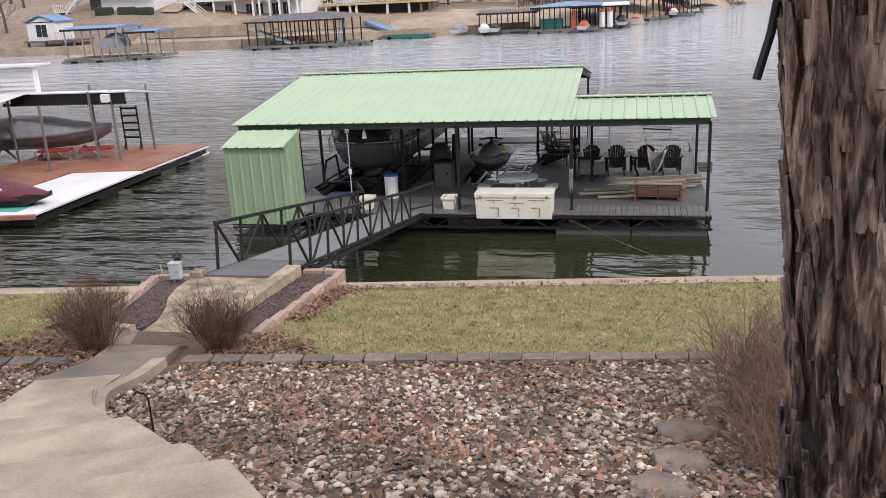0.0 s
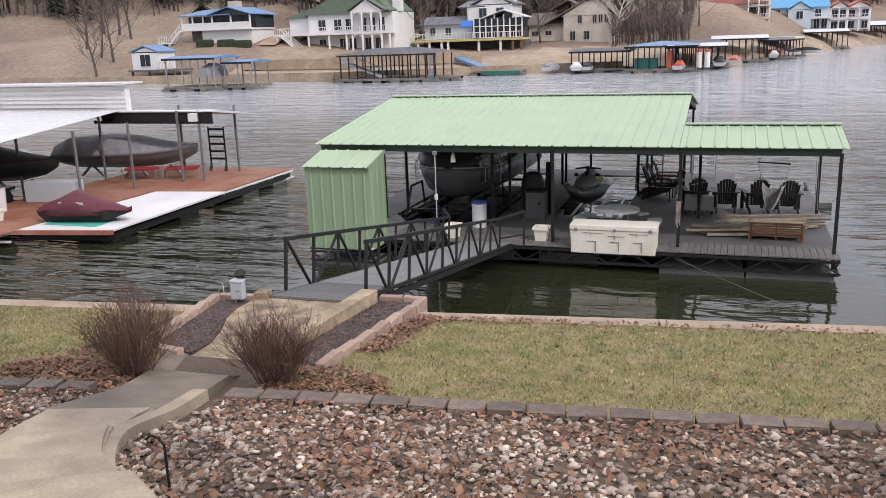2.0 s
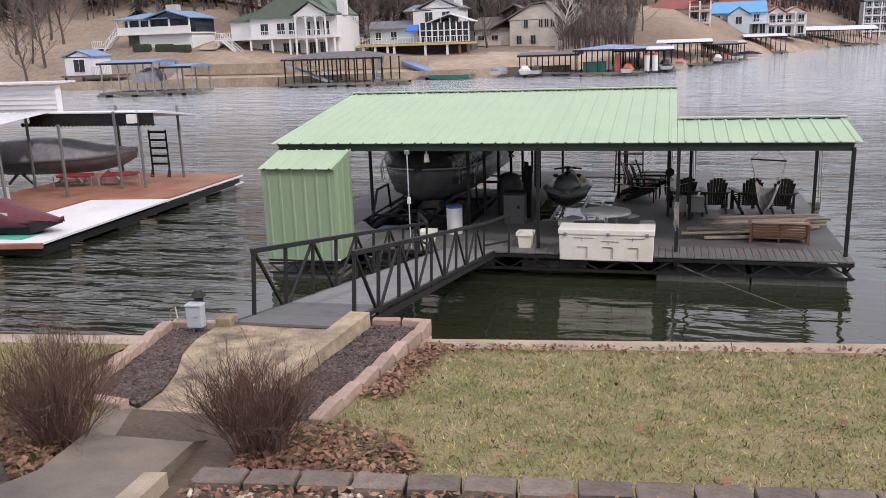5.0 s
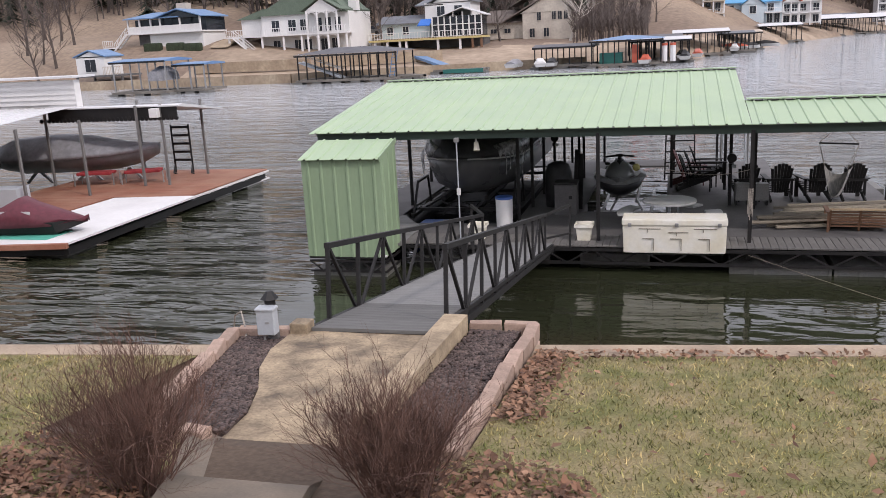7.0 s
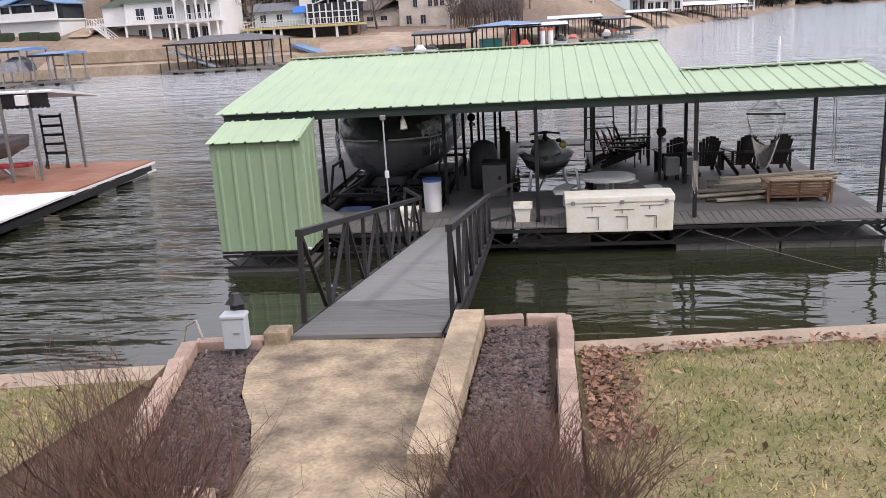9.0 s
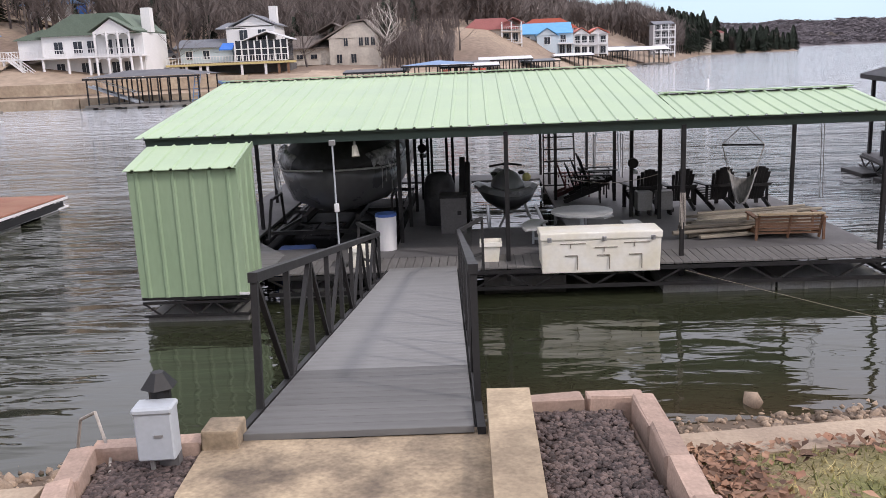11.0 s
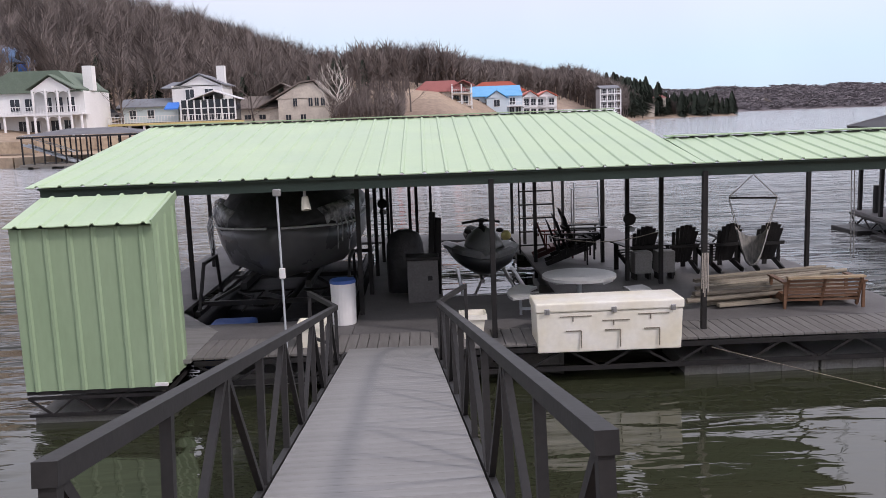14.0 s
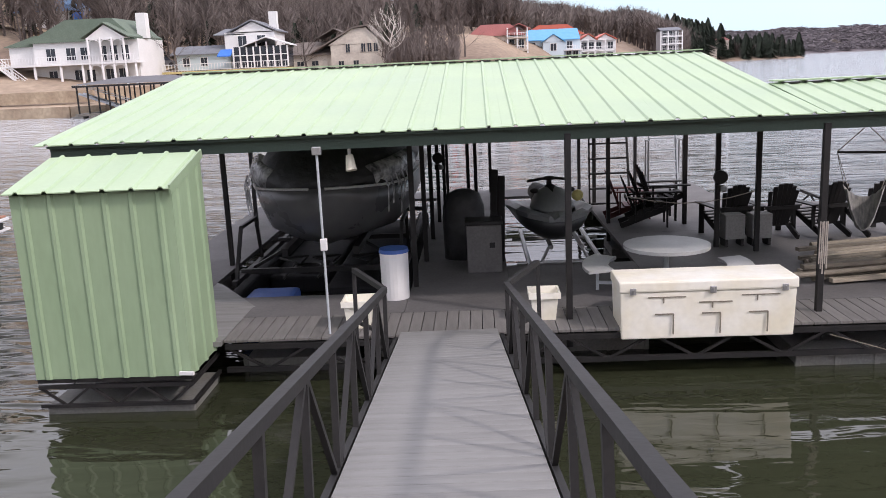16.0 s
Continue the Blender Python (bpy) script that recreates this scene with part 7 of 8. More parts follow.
    gable_roof(h, -41.6, -35.2, 137.0, 141, 7.85, 1.2, M["white_roof"], "y", 0.4)
    for x in (-39.9, -38.4, -36.9):
        part("mullion", box(B(), x - 0.08, x + 0.08, 136.95, 137.05, 7.8, 8.5), W, h)
    part("deck", box(B(), -53.6, -35.0, 135.4, 141, 4.45, 4.75), M["yellow_wood"], h, "pale yellow timber deck edge")
    railing(h, -53.5, -35.1, 135.5, 4.75, 1.0, 0.45)
    for x in (-52.6, -50.6, -48.5, -47.4, -42.2, -38.6, -36.6, -35.2):
        part("pile", box(B(), x - 0.17, x + 0.17, 135.6, 135.9, 1.6, 4.5), W if x < -38 else M["wood"], h)
    part("awning", extrude(B(), [(136.2, 6.6), (138.5, 7.6), (138.5, 7.7), (136.2, 6.75)], "x", -45.6, -43.6), M["bright_awning"], h, "bright blue awning")
    # dark block in place of the shade beneath the raised floor
    part("undercroft", box(B(), -52.6, -36, 140.2, 146, 2.0, 4.4), M["floor"], h, "dark block standing for the shade under the house")
    # cream house with a large gable
    h = thing("house", "weathered cream stucco house with brown roof and long side wing", "house")
    part("wall", box(B(), -31.2, -23.0, 150, 158, 3.5, 8.0), M["cream_wall"], h)
    bm = extrude(B(), [(-31.6, 7.9), (-22.8, 7.9), (-25.4, 10.5), (-27.6, 10.3)], "y", 150.0, 158)
    part("gable", bm, M["cream_wall"], h)
    part("roof", extrude(B(), [(-34.6, 6.6), (-27.4, 10.4), (-25.2, 10.7), (-22.3, 7.7), (-22.3, 7.9), (-25.1, 10.95), (-27.5, 10.65), (-34.6, 6.8)], "y", 149.6, 158.5), M["brown_roof"], h)
    part("wall", box(B(), -37.5, -31.2, 151, 158, 3.9, 6.8), M["cream_wall"], h)
    part("roof", extrude(B(), [(150.5, 6.7), (156, 8.8), (159, 8.8), (159, 8.6), (156, 8.6), (150.5, 6.5)], "x", -38.0, -30.6), M["brown_roof"], h)
    gable_roof(h, -33.5, -28.5, 153, 159, 9.2, 1.4, M["brown_roof"], "y", 0.3)
    openings(h, 150, (-28.4, -25.9, -24.9, -23.9), 6.7, 0.7, 1.3, M["cream_wall"])
    openings(h, 150, (-29.6, -27.2), 4.0, 0.9, 1.4, M["cream_wall"])
    openings(h, 151, (-36.4, -34.0), 4.9, 1.1, 0.7, M["cream_wall"])
    # pink-roofed house, blue and orange roofs beyond
    h = thing("house", "beige three storey lake house with faded red roof and balconies", "house")
    part("wall", box(B(), -9.2, -1.0, 201, 212, 3.5, 10.0), M["beige"], h)
    bm = extrude(B(), [(-9.9, 9.9), (3.0, 9.9), (-0.3, 12.3), (-6.6, 12.3)], "y", 200.4, 212)
    part("roof", bm, M["pink_roof"], h)
    part("dark_strip", box(B(), -4.2, -1.4, 200.8, 201, 6.4, 7.3), M["glass"], h, "long dark window")
    part("bay", box(B(), -8.4, -6.2, 200.3, 201, 7.4, 9.2), M["beige"], h)
    for z in (6.7, 9.4):
        part("balcony", box(B(), -1.0, 3.6, 199.6, 204, z - 0.25, z), M["beige"], h)
        railing(h, -0.9, 3.5, 199.7, z, 0.9, 0.5)
    for x in (-0.9, 1.2, 3.4):
        part("post", box(B(), x - 0.15, x + 0.15, 199.7, 200, 3.2, 11.4), W, h)
    part("wall", box(B(), -1.0, 3.4, 204, 211, 3.5, 11.0), M["beige"], h)
    gable_roof(h, -0.6, 3.8, 200, 211, 11.0, 1.2, M["pink_roof"], "y", 0.4)
    openings(h, 204, (0.2, 2.3), 4.4, 1.1, 1.8, W)
    openings(h, 204, (0.2, 2.3), 7.2, 1.1, 1.8, W)
    h = thing("house", "pale blue lake house with a bright blue metal roof", "house")
    part("wall", box(B(), 4.6, 16.6, 216, 226, 3.6, 8.8), M["blue_siding"], h)
    gable_roof(h, 4.6, 16.0, 216, 226, 8.8, 2.6, M["bright_blue"], "x", 0.6)
    part("wall", box(B(), 7.8, 12.6, 213.6, 216, 3.6, 8.4), M["blue_siding"], h)
    gable_roof(h, 7.8, 12.6, 213.6, 220, 8.3, 1.8, M["bright_blue"], "y", 0.4)
    gable_wall(h, 7.8, 12.6, 213.6, 219, 8.3, 1.7, M["blue_siding"], "y")
    openings(h, 213.6, (10.2,), 6.4, 1.4, 1.6, W)
    openings(h, 216, (14.0, 15.6), 4.2, 1.2, 2.0, W)
    railing(h, 12.8, 17.0, 213.8, 6.5, 0.9, 0.5)
    part("balcony", box(B(), 12.7, 17.0, 213.7, 216, 6.3, 6.5), W, h)
    openings(h, 216, (5.6, 14.2), 6.8, 1.3, 1.6, W)
    h = thing("house", "white lake house with orange red metal roof behind", "house")
    part("wall", box(B(), 4.5, 18.5, 230, 238, 4, 10.6), M["siding"], h)
    bm = extrude(B(), [(3.4, 10.4), (19.4, 10.4), (15.0, 12.9), (8.0, 12.9)], "y", 229, 239)
    part("roof", bm, M["red_roof"], h)
    h = thing("house", "white two storey lake house with small orange gables and balconies", "house")
    for x0, x1, y in ((16.9, 20.6, 219), (20.8, 25.6, 222)):
        part("wall", box(B(), x0, x1, y, y + 8, 3.6, 8.6), M["siding"], h)
        gable_roof(h, x0, x1, y - 1.5, y + 8, 8.5, 1.4, M["red_roof"], "y", 0.4)
        gable_wall(h, x0, x1, y - 1.4, y + 7, 8.45, 1.3, M["siding"], "y")
        openings(h, y, (x0 + 1.0, x1 - 1.0), 6.5, 1.3, 1.5, W)
        openings(h, y, (x0 + 1.0, x1 - 1.0), 3.9, 1.3, 1.6, W)
        part("balcony", box(B(), x0, x1, y - 1.5, y, 5.9, 6.1), W, h)
        railing(h, x0, x1, y - 1.4, 6.1, 0.9, 0.5)
        for x in (x0 + 0.1, (x0 + x1) / 2, x1 - 0.1):
            part("post", box(B(), x - 0.12, x + 0.12, y - 1.5, y - 1.25, 3.2, 8.5), W, h)
    # tall white frame building
    h = thing("house", "tall white four storey house with open balconies", "house")
    part("wall", box(B(), 51.5, 57.0, 291, 299, 2.5, 12.0), M["grey_wall"], h)
    for k in range(4):
        z = 3.0 + k * 2.35
        part("balcony", box(B(), 50.6 + 0.3 * k, 57.8, 288.6, 291, z, z + 0.3), W, h)
        railing(h, 50.6 + 0.3 * k, 57.8, 288.8, z + 0.3, 0.8, 0.7)
        openings(h, 291, (52.6, 54.4, 56.1), z + 0.4, 1.1, 1.5, W)
    for x in (50.9, 53.2, 55.6, 57.6):
        part("post", box(B(), x - 0.16, x + 0.16, 288.6, 288.9, 1.5, 11.8), W, h)
    gable_roof(h, 51.5, 57, 290, 299, 12, 1.0, M["grey_roof"], "x", 0.6)
    # boathouse hut
    h = thing("boathouse", "small white hut with blue trimmed gable on a low deck", "hut")
    part("wall", box(B(), -88.6, -83.9, 109.5, 113.5, 2.0, 4.6), M["siding"], h)
    gable_roof(h, -88.6, -83.9, 109.5, 113.5, 4.5, 0.9, M["blue_roof"], "y", 0.3)
    gable_wall(h, -88.6, -83.9, 109.5, 113.4, 4.45, 0.8, M["siding"], "y")
    openings(h, 109.5, (-86.2,), 2.5, 1.8, 1.7, W)
    part("deck", box(B(), -88.8, -80.8, 108.6, 113.5, 1.75, 2.0), M["floor"], h)
    railing(h, -83.8, -80.9, 108.8, 2.0, 1.1, 0.25, M["beige"])
    for x in (-88.4, -85.5, -82.6, -81.0):
        part("pile", box(B(), x - 0.12, x + 0.12, 108.9, 109.2, 0.2, 1.75), M["floor"], h)
    # hilltop house
    h = thing("house", "hilltop house with a blue roof among the trees", "house")
    part("wall", box(B(), -92, -82, 171, 179, 13, 17.2), M["siding"], h)
    bm = extrude(B(), [(-93, 17.0), (-81, 17.0), (-86.5, 20.6)], "y", 170, 180)
    part("roof", bm, M["blue_roof"], h)
    part("tarp", box(B(), -82, -79.5, 170.2, 171, 14.5, 16.6, 0.2), M["bright_awning"], h, "blue tarp beside the wall")
    # small far houses on the point
    for i, (x, y, z, w, m) in enumerate(((128, 520, 4, 9, "brown_roof"), (170, 600, 6, 10, "beige"), (143, 545, 10, 7, "pink_roof"), (500, 1560, 2, 22, "beige"), (640, 1600, 3, 30, "tan"), (420, 1500, 2, 14, "siding"))):
        h = thing("far_house", "small distant lakeside house among trees", "house", (x, y, z), 0, "distant houses")
        part("wall", box(B(), -w / 2, w / 2, 0, 8, -3, w * 0.4), M["beige"], h)
        part("roof", extrude(B(), [(-w * 0.6, w * 0.38), (w * 0.6, w * 0.38), (0, w * 0.68)], "y", -0.5, 8.5), M["brown_roof"] if m != "pink_roof" else M["pink_roof"], h)


def far_dock(name, label, x0, x1, y, depth, h, roof_mat, post_mat, deck_h=0.5, slope=0.5, n=6, hip=False, floats=True):
    d = thing(name, label, "boat dock", (x0, y, 0), 0, "docks on the far shore")
    w = x1 - x0
    if roof_mat:
        if hip:
            bm = B()
            v = [bm.verts.new(p) for p in ((-0.4, -0.4, h), (w + 0.4, -0.4, h), (w + 0.4, depth + 0.4, h), (-0.4, depth + 0.4, h), (depth * 0.5, depth / 2, h + slope), (w - depth * 0.5, depth / 2, h + slope))]
            for q in ((0, 1, 5, 4), (1, 2, 5), (2, 3, 4, 5), (3, 0, 4), (3, 2, 1, 0)):
                bm.faces.new([v[i] for i in q])
            bmesh.ops.recalc_face_normals(bm, faces=bm.faces)
        else:
            bm = extrude(B(), [(-0.4, h), (depth / 2, h + slope), (depth + 0.4, h), (depth + 0.4, h - 0.15), (-0.4, h - 0.15)], "x", -0.3, w + 0.3)
        part("roof", bm, roof_mat, d)
        f = B()
        box(f, -0.3, w + 0.3, -0.42, -0.36, h - 0.25, h - 0.05)
        part("fascia", f, M["black"], d)
        for i in range(n + 1):
            for yy in (0, depth):
                x = w * i / n
                part("post", box(B(), x - 0.07, x + 0.07, yy - 0.07, yy + 0.07, deck_h - 0.1, h - 0.1), post_mat, d)
    part("deck", box(B(), -0.2, w + 0.2, -0.6, 1.0, deck_h - 0.25, deck_h), M["old_deck"], d)
    part("deck", box(B(), -0.2, w + 0.2, depth - 1, depth + 0.4, deck_h - 0.25, deck_h), M["old_deck"], d)
    for i in range(max(2, n // 2) + 1):
        x = w * i / max(2, n // 2)
        part("finger", box(B(), x - 0.5, x + 0.5, 1.0, depth - 1.0, deck_h - 0.25, deck_h), M["old_deck"], d)
        part("float", box(B(), x - 0.6, x + 0.6, -0.55, 0.8, -0.2, deck_h - 0.26), M["floats"], d)
    return d


def skiff(x, y, l, turn, cover, label):
    s = thing("moored_boat", label, "boat", (x, y, 0.35), turn, "moored boats")
    rings = [[(xx * l, -w * l * 0.35, 0.55), (xx * l, -w * l * 0.25, 0.1), (xx * l, w * l * 0.25, 0.1), (xx * l, w * l * 0.35, 0.55)] for xx, w in ((-0.5, 0.5), (0, 0.55), (0.3, 0.4), (0.5, 0.05))]
    part("boat_hull", loft(B(), rings), M["hull_line"], s)
    rings = [[(xx * l, -w * l * 0.33, 0.56), (xx * l, -w * l * 0.15, hh), (xx * l, w * l * 0.15, hh), (xx * l, w * l * 0.33, 0.56)] for xx, w, hh in ((-0.48, 0.5, 0.8), (0, 0.52, 1.15), (0.3, 0.38, 0.9), (0.46, 0.08, 0.62))]
    part("boat_cover", loft(B(), rings), cover, s)


def build_far_docks():
    G = M["galv"]
    far_dock("far_dock", "small dock with blue metal roof", -68.4, -61.6, 90.0, 5, 3.9, M["blue_roof"], G, n=3, slope=0.25)
    far_dock("far_dock", "low annex dock with blue roof", -61.2, -57.6, 91.5, 4, 3.3, M["blue_roof"], G, n=2, slope=0.2)
    b = thing("stored_boat", "grey covered boat raised on a lift", "boat", (-63.0, 92, 1.6), 90)
    part("cover", loft(B(), [[(x, -w, 0), (x, -w * 0.6, h), (x, w * 0.6, h), (x, w, 0)] for x, w, h in ((-2.4, 0.8, 1.0), (0, 1.0, 1.6), (2.4, 0.4, 0.8))]), M["grey_cover"], b)
    far_dock("far_dock", "long dock with a dark hipped roof and many posts", -50.6, -38.0, 101.5, 7, 3.5, M["dark_roof"], M["black"], n=11, hip=True, slope=0.7)
    d = thing("dock_walkway", "grey inclined walkway down to the dock", "walkway", (0, 0, 0))
    f = B()
    for k in (0, 1.2):
        beam(f, (-51.6, 104 + k, 2.6), (-45.0, 101.3 + k, 0.7), 0.12, 0.2)
        beam(f, (-51.6, 104 + k, 3.6), (-45.0, 101.3 + k, 1.7), 0.07)
    beam(f, (-51.6, 104.6, 2.55), (-45.0, 101.9, 0.65), 1.2, 0.08)
    part("walkway_frame", f, M["greyplastic"], d)
    far_dock("far_dock", "low open swim platform", -38.4, -35.6, 103, 2.0, 3, None, None, n=2, deck_h=0.55)
    l = thing("slide_ladder", "blue steel ladder on the platform", "ladder", (-38.9, 102.5, 0.5))
    f = B()
    for s in (-0.3, 0.3):
        beam(f, (s, 0, 0), (s + 0.6, 0, 3.1), 0.08)
    for i in range(7):
        beam(f, (-0.3 + 0.085 * i, 0, 0.4 * i + 0.2), (0.3 + 0.085 * i, 0, 0.4 * i + 0.2), 0.07)
    part("ladder_frame", f, M["blue_roof"], l)
    # blue ramp and platform
    d = thing("blue_ramp", "blue painted ramp leading to a small floating platform", "ramp", (0, 0, 0))
    part("ramp_deck", beam(B(), (-41.5, 121.5, 2.4), (-35.2, 116.4, 0.7), 1.6, 0.35), M["blue_roof"], d)
    far_dock("far_dock", "small floating platform at the ramp's end", -36.8, -30.4, 114.5, 3.0, 3, None, None, n=2, deck_h=0.6)
    part("side_panel", box(B(), -35.6, -30.2, 113.8, 113.9, 0.1, 0.62), M["teal"], d)
    far_dock("far_dock", "dock with a blue roof, teal and red panels", -16.2, -7.8, 113.5, 8, 3.35, M["blue_roof"], M["black"], n=6, slope=0.5, hip=True)
    s = thing("dock_cabin", "teal painted enclosure on the dock", "cabin", (-13.8, 114.2, 0.5))
    part("cabin_wall", box(B(), -1.5, 1.3, 0, 1.5, 0, 1.3), M["teal"], s)
    s = thing("dock_banner", "red upright panel on the dock", "panel", (-10.9, 114.0, 0.5))
    part("panel_board", box(B(), -0.4, 0.4, 0, 0.2, 0, 2.2), M["red_roof"], s)
    for x in (-7.4, -6.4):
        s = thing("dock_tank", "white cylinder with a red cap on the dock", "tank", (x, 114.5, 0.5), 0, "tanks on the dock")
        part("tank_body", rod(B(), (0, 0, 0), (0, 0, 1.9), 0.35, 10), M["white_paint"], s)
        part("tank_cap", rod(B(), (0, 0, 1.9), (0, 0, 2.2), 0.38, 10), M["red_roof"], s, "red cap")
    far_dock("far_dock", "grey roofed dock with open slips", -24.0, -16.4, 117.5, 6, 2.8, M["dark_roof"], M["rail"], n=5, slope=0.3)
    far_dock("far_dock", "long dock with a pale metal roof", -6.4, 1.2, 138.0, 10, 3.6, M["white_roof"], M["black"], n=8, slope=0.4)
    far_dock("far_dock", "dark roofed dock behind the others", -12.5, -5.5, 128.0, 8, 3.2, M["dark_roof"], M["black"], n=6, slope=0.4)
    far_dock("far_dock", "low dock with a white metal roof and dark slips", -11.6, -4.4, 121.0, 7, 3.0, M["white_roof"], M["black"], n=8, slope=0.35)
    far_dock("far_dock", "open dock with many thin posts and a grey roof", 0.4, 5.4, 147.0, 8, 3.1, M["grey_roof"], M["rail"], n=8, slope=0.3)
    far_dock("far_dock", "white roofed dock off the next cove", 10.5, 18.5, 196.0, 9, 3.6, M["white_roof"], M["black"], n=8, slope=0.5)
    for x, y, c, lab in ((-9.6, 112.9, "red_roof", "small red boat moored at the far dock"), (-3.2, 127.5, "red_roof", "red covered watercraft by the far dock"), (2.6, 146.0, "siding", "white runabout moored by the open dock"), (-4.9, 120.2, "cover", "dark covered boat by the white roofed dock")):
        skiff(x, y, 4.0, 85, M[c], lab)
    far_dock("far_dock", "open dock with a beige roof", 1.6, 7.6, 160.0, 8, 3.0, M["beige"], M["rail"], n=6, slope=0.3)
    far_dock("far_dock", "community dock with pale roof", 17.5, 33.0, 236.0, 12, 4.4, M["white_roof"], M["black"], n=12, slope=0.9)
    far_dock("far_dock", "community dock with white roof and dark slips", 30.0, 47.0, 250.0, 12, 4.2, M["white_roof"], M["black"], n=12, slope=1.0)
    far_dock("far_dock", "dark roofed boat slips beyond", 24.0, 42.0, 268.0, 12, 4.6, M["grey_roof"], M["black"], n=12, slope=1.0)
    far_dock("far_dock", "distant covered dock off the wooded point", 168, 186, 640, 14, 4.5, M["dark_roof"], M["rail"], n=6, slope=1.5)
    far_dock("far_dock", "tan community dock on the far side", 196, 214, 690, 14, 4.0, M["beige"], M["rail"], n=6, slope=1.2)
    for x, y, l, t, c, lab in ((-26.5, 117, 4.5, 80, "grey_cover", "white boat under a pale cover"), (-23.0, 115.5, 4.5, 100, "siding", "small white boat under a white cover"), (-21.5, 116, 4, 90, "cover", "small dark boat under a cover"), (2.6, 152, 6, 20, "red_roof", "boat with a red cover"), (5.0, 155, 5, 30, "black", "small dark boat moored by dock"), (8.5, 163, 5, 0, "black", "small dark boat moored by dock"), (-5.2, 126, 5, 90, "black", "small dark boat moored by dock"), (3.5, 158, 4, 10, "hull", "small grey boat moored by dock")):
        skiff(x, y, l, t, M[c], lab)
    b = thing("buoy", "white marker buoy floating on the lake", "buoy", (16.6, 97.2, -0.1))
    part("buoy_body", rod(B(), (0, 0, 0), (0, 0, 1.0), 0.16, 10, 0.12), M["white_paint"], b)
    # retaining wall, terraces, road
    w = tagged(new("retaining_wall"), "long tan stone retaining wall along the far shore", "retaining wall", kind="structure")
    xs = [-100, -88.5]
    pts = [(-110, 109.5), (-89, 107.6), (-70, 107.2), (-54, 106.6), (-44, 111.5), (-34, 116.6), (-24, 121), (-18, 123.6)]
    for (xa, ya), (xb, yb) in zip(pts, pts[1:]):
        k = max(1, round((xb - xa) / 3))
        for i in range(k):
            a, c = i / k, (i + 1) / k
            p, q = (xa + (xb - xa) * a, ya + (yb - ya) * a), (xa + (xb - xa) * c, ya + (yb - ya) * c)
            part("wall_section", beam(B(), (*p, 0.35), (q[0] - 0.03, q[1], 0.35), 0.5, 1.7), M["tan"], w)
    for (xa, ya, za), (xb, yb, zb) in (((-72, 113.5, 2.2), (-54, 113, 2.2)), ((-54, 114.5, 2.3), (-38, 122.5, 2.3))):
        part("upper_wall", beam(B(), (xa, ya, za), (xb, yb, zb), 0.5, 1.4), M["tan"], w)
    t = tagged(new("road"), "pale gravel track climbing the far hillside", "road", kind="structure")
    for a, b2, wd in (((-61, 139), (-54, 168), 4.5), ((-110, 166), (-60, 167), 3.5), ((-74, 124), (-76, 150), 3.0)):
        bm = B()
        n = 14
        rows = []
        for i in range(n + 1):
            x, y = a[0] + (b2[0] - a[0]) * i / n, a[1] + (b2[1] - a[1]) * i / n
            dd = Vector((b2[1] - a[1], a[0] - b2[0])).normalized() * wd / 2
            rows.append([bm.verts.new((x + s * dd.x, y + s * dd.y, max(hill_z(x + s * dd.x, y + s * dd.y), hill_z(x, y)) + 0.25)) for s in (-1, 0, 1)])
        for r, s in zip(rows, rows[1:]):
            for i in range(2):
                bm.faces.new((r[i], r[i + 1], s[i + 1], s[i]))
        part("track", bm, M["track"], t)
    for x, y, m, lab in ((-63.5, 152, "white_paint", "white pickup truck parked on the hillside track"), (-60.2, 141.5, "maroon", "dark red car parked by the white house"), (-58.5, 150, "hull", "dark grey car parked on the track")):
        c = thing("parked_car", lab, "car", (x, y, hill_z(x, y) + 0.3), 5)
        part("body", extrude(B(), [(-2.3, 0.35), (2.3, 0.35), (2.35, 0.9), (1.2, 1.0), (-2.3, 1.0)], "y", -0.9, 0.9), M[m], c)
        part("cabin", extrude(B(), [(-0.9, 1.0), (1.2, 1.0), (0.7, 1.6), (-0.6, 1.6)], "y", -0.8, 0.8), M["glass"], c)
        for wx in (-1.4, 1.4):
            for wy in (-0.85, 0.85):
                part("wheel", rod(B(), (wx, wy - 0.1, 0.35), (wx, wy + 0.1, 0.35), 0.35, 10), M["black"], c)


def hill_z(x, y):
    z = float(ground_z(x, y))
    hill = min(max((y - float(shore_y(x)) - 12) / 60, 0), 1)
    return z + hill * (2.5 * math.sin(x * 0.043 + 1) * math.cos(y * 0.031) + 1.2 * math.sin(x * 0.11) * math.sin(y * 0.09))


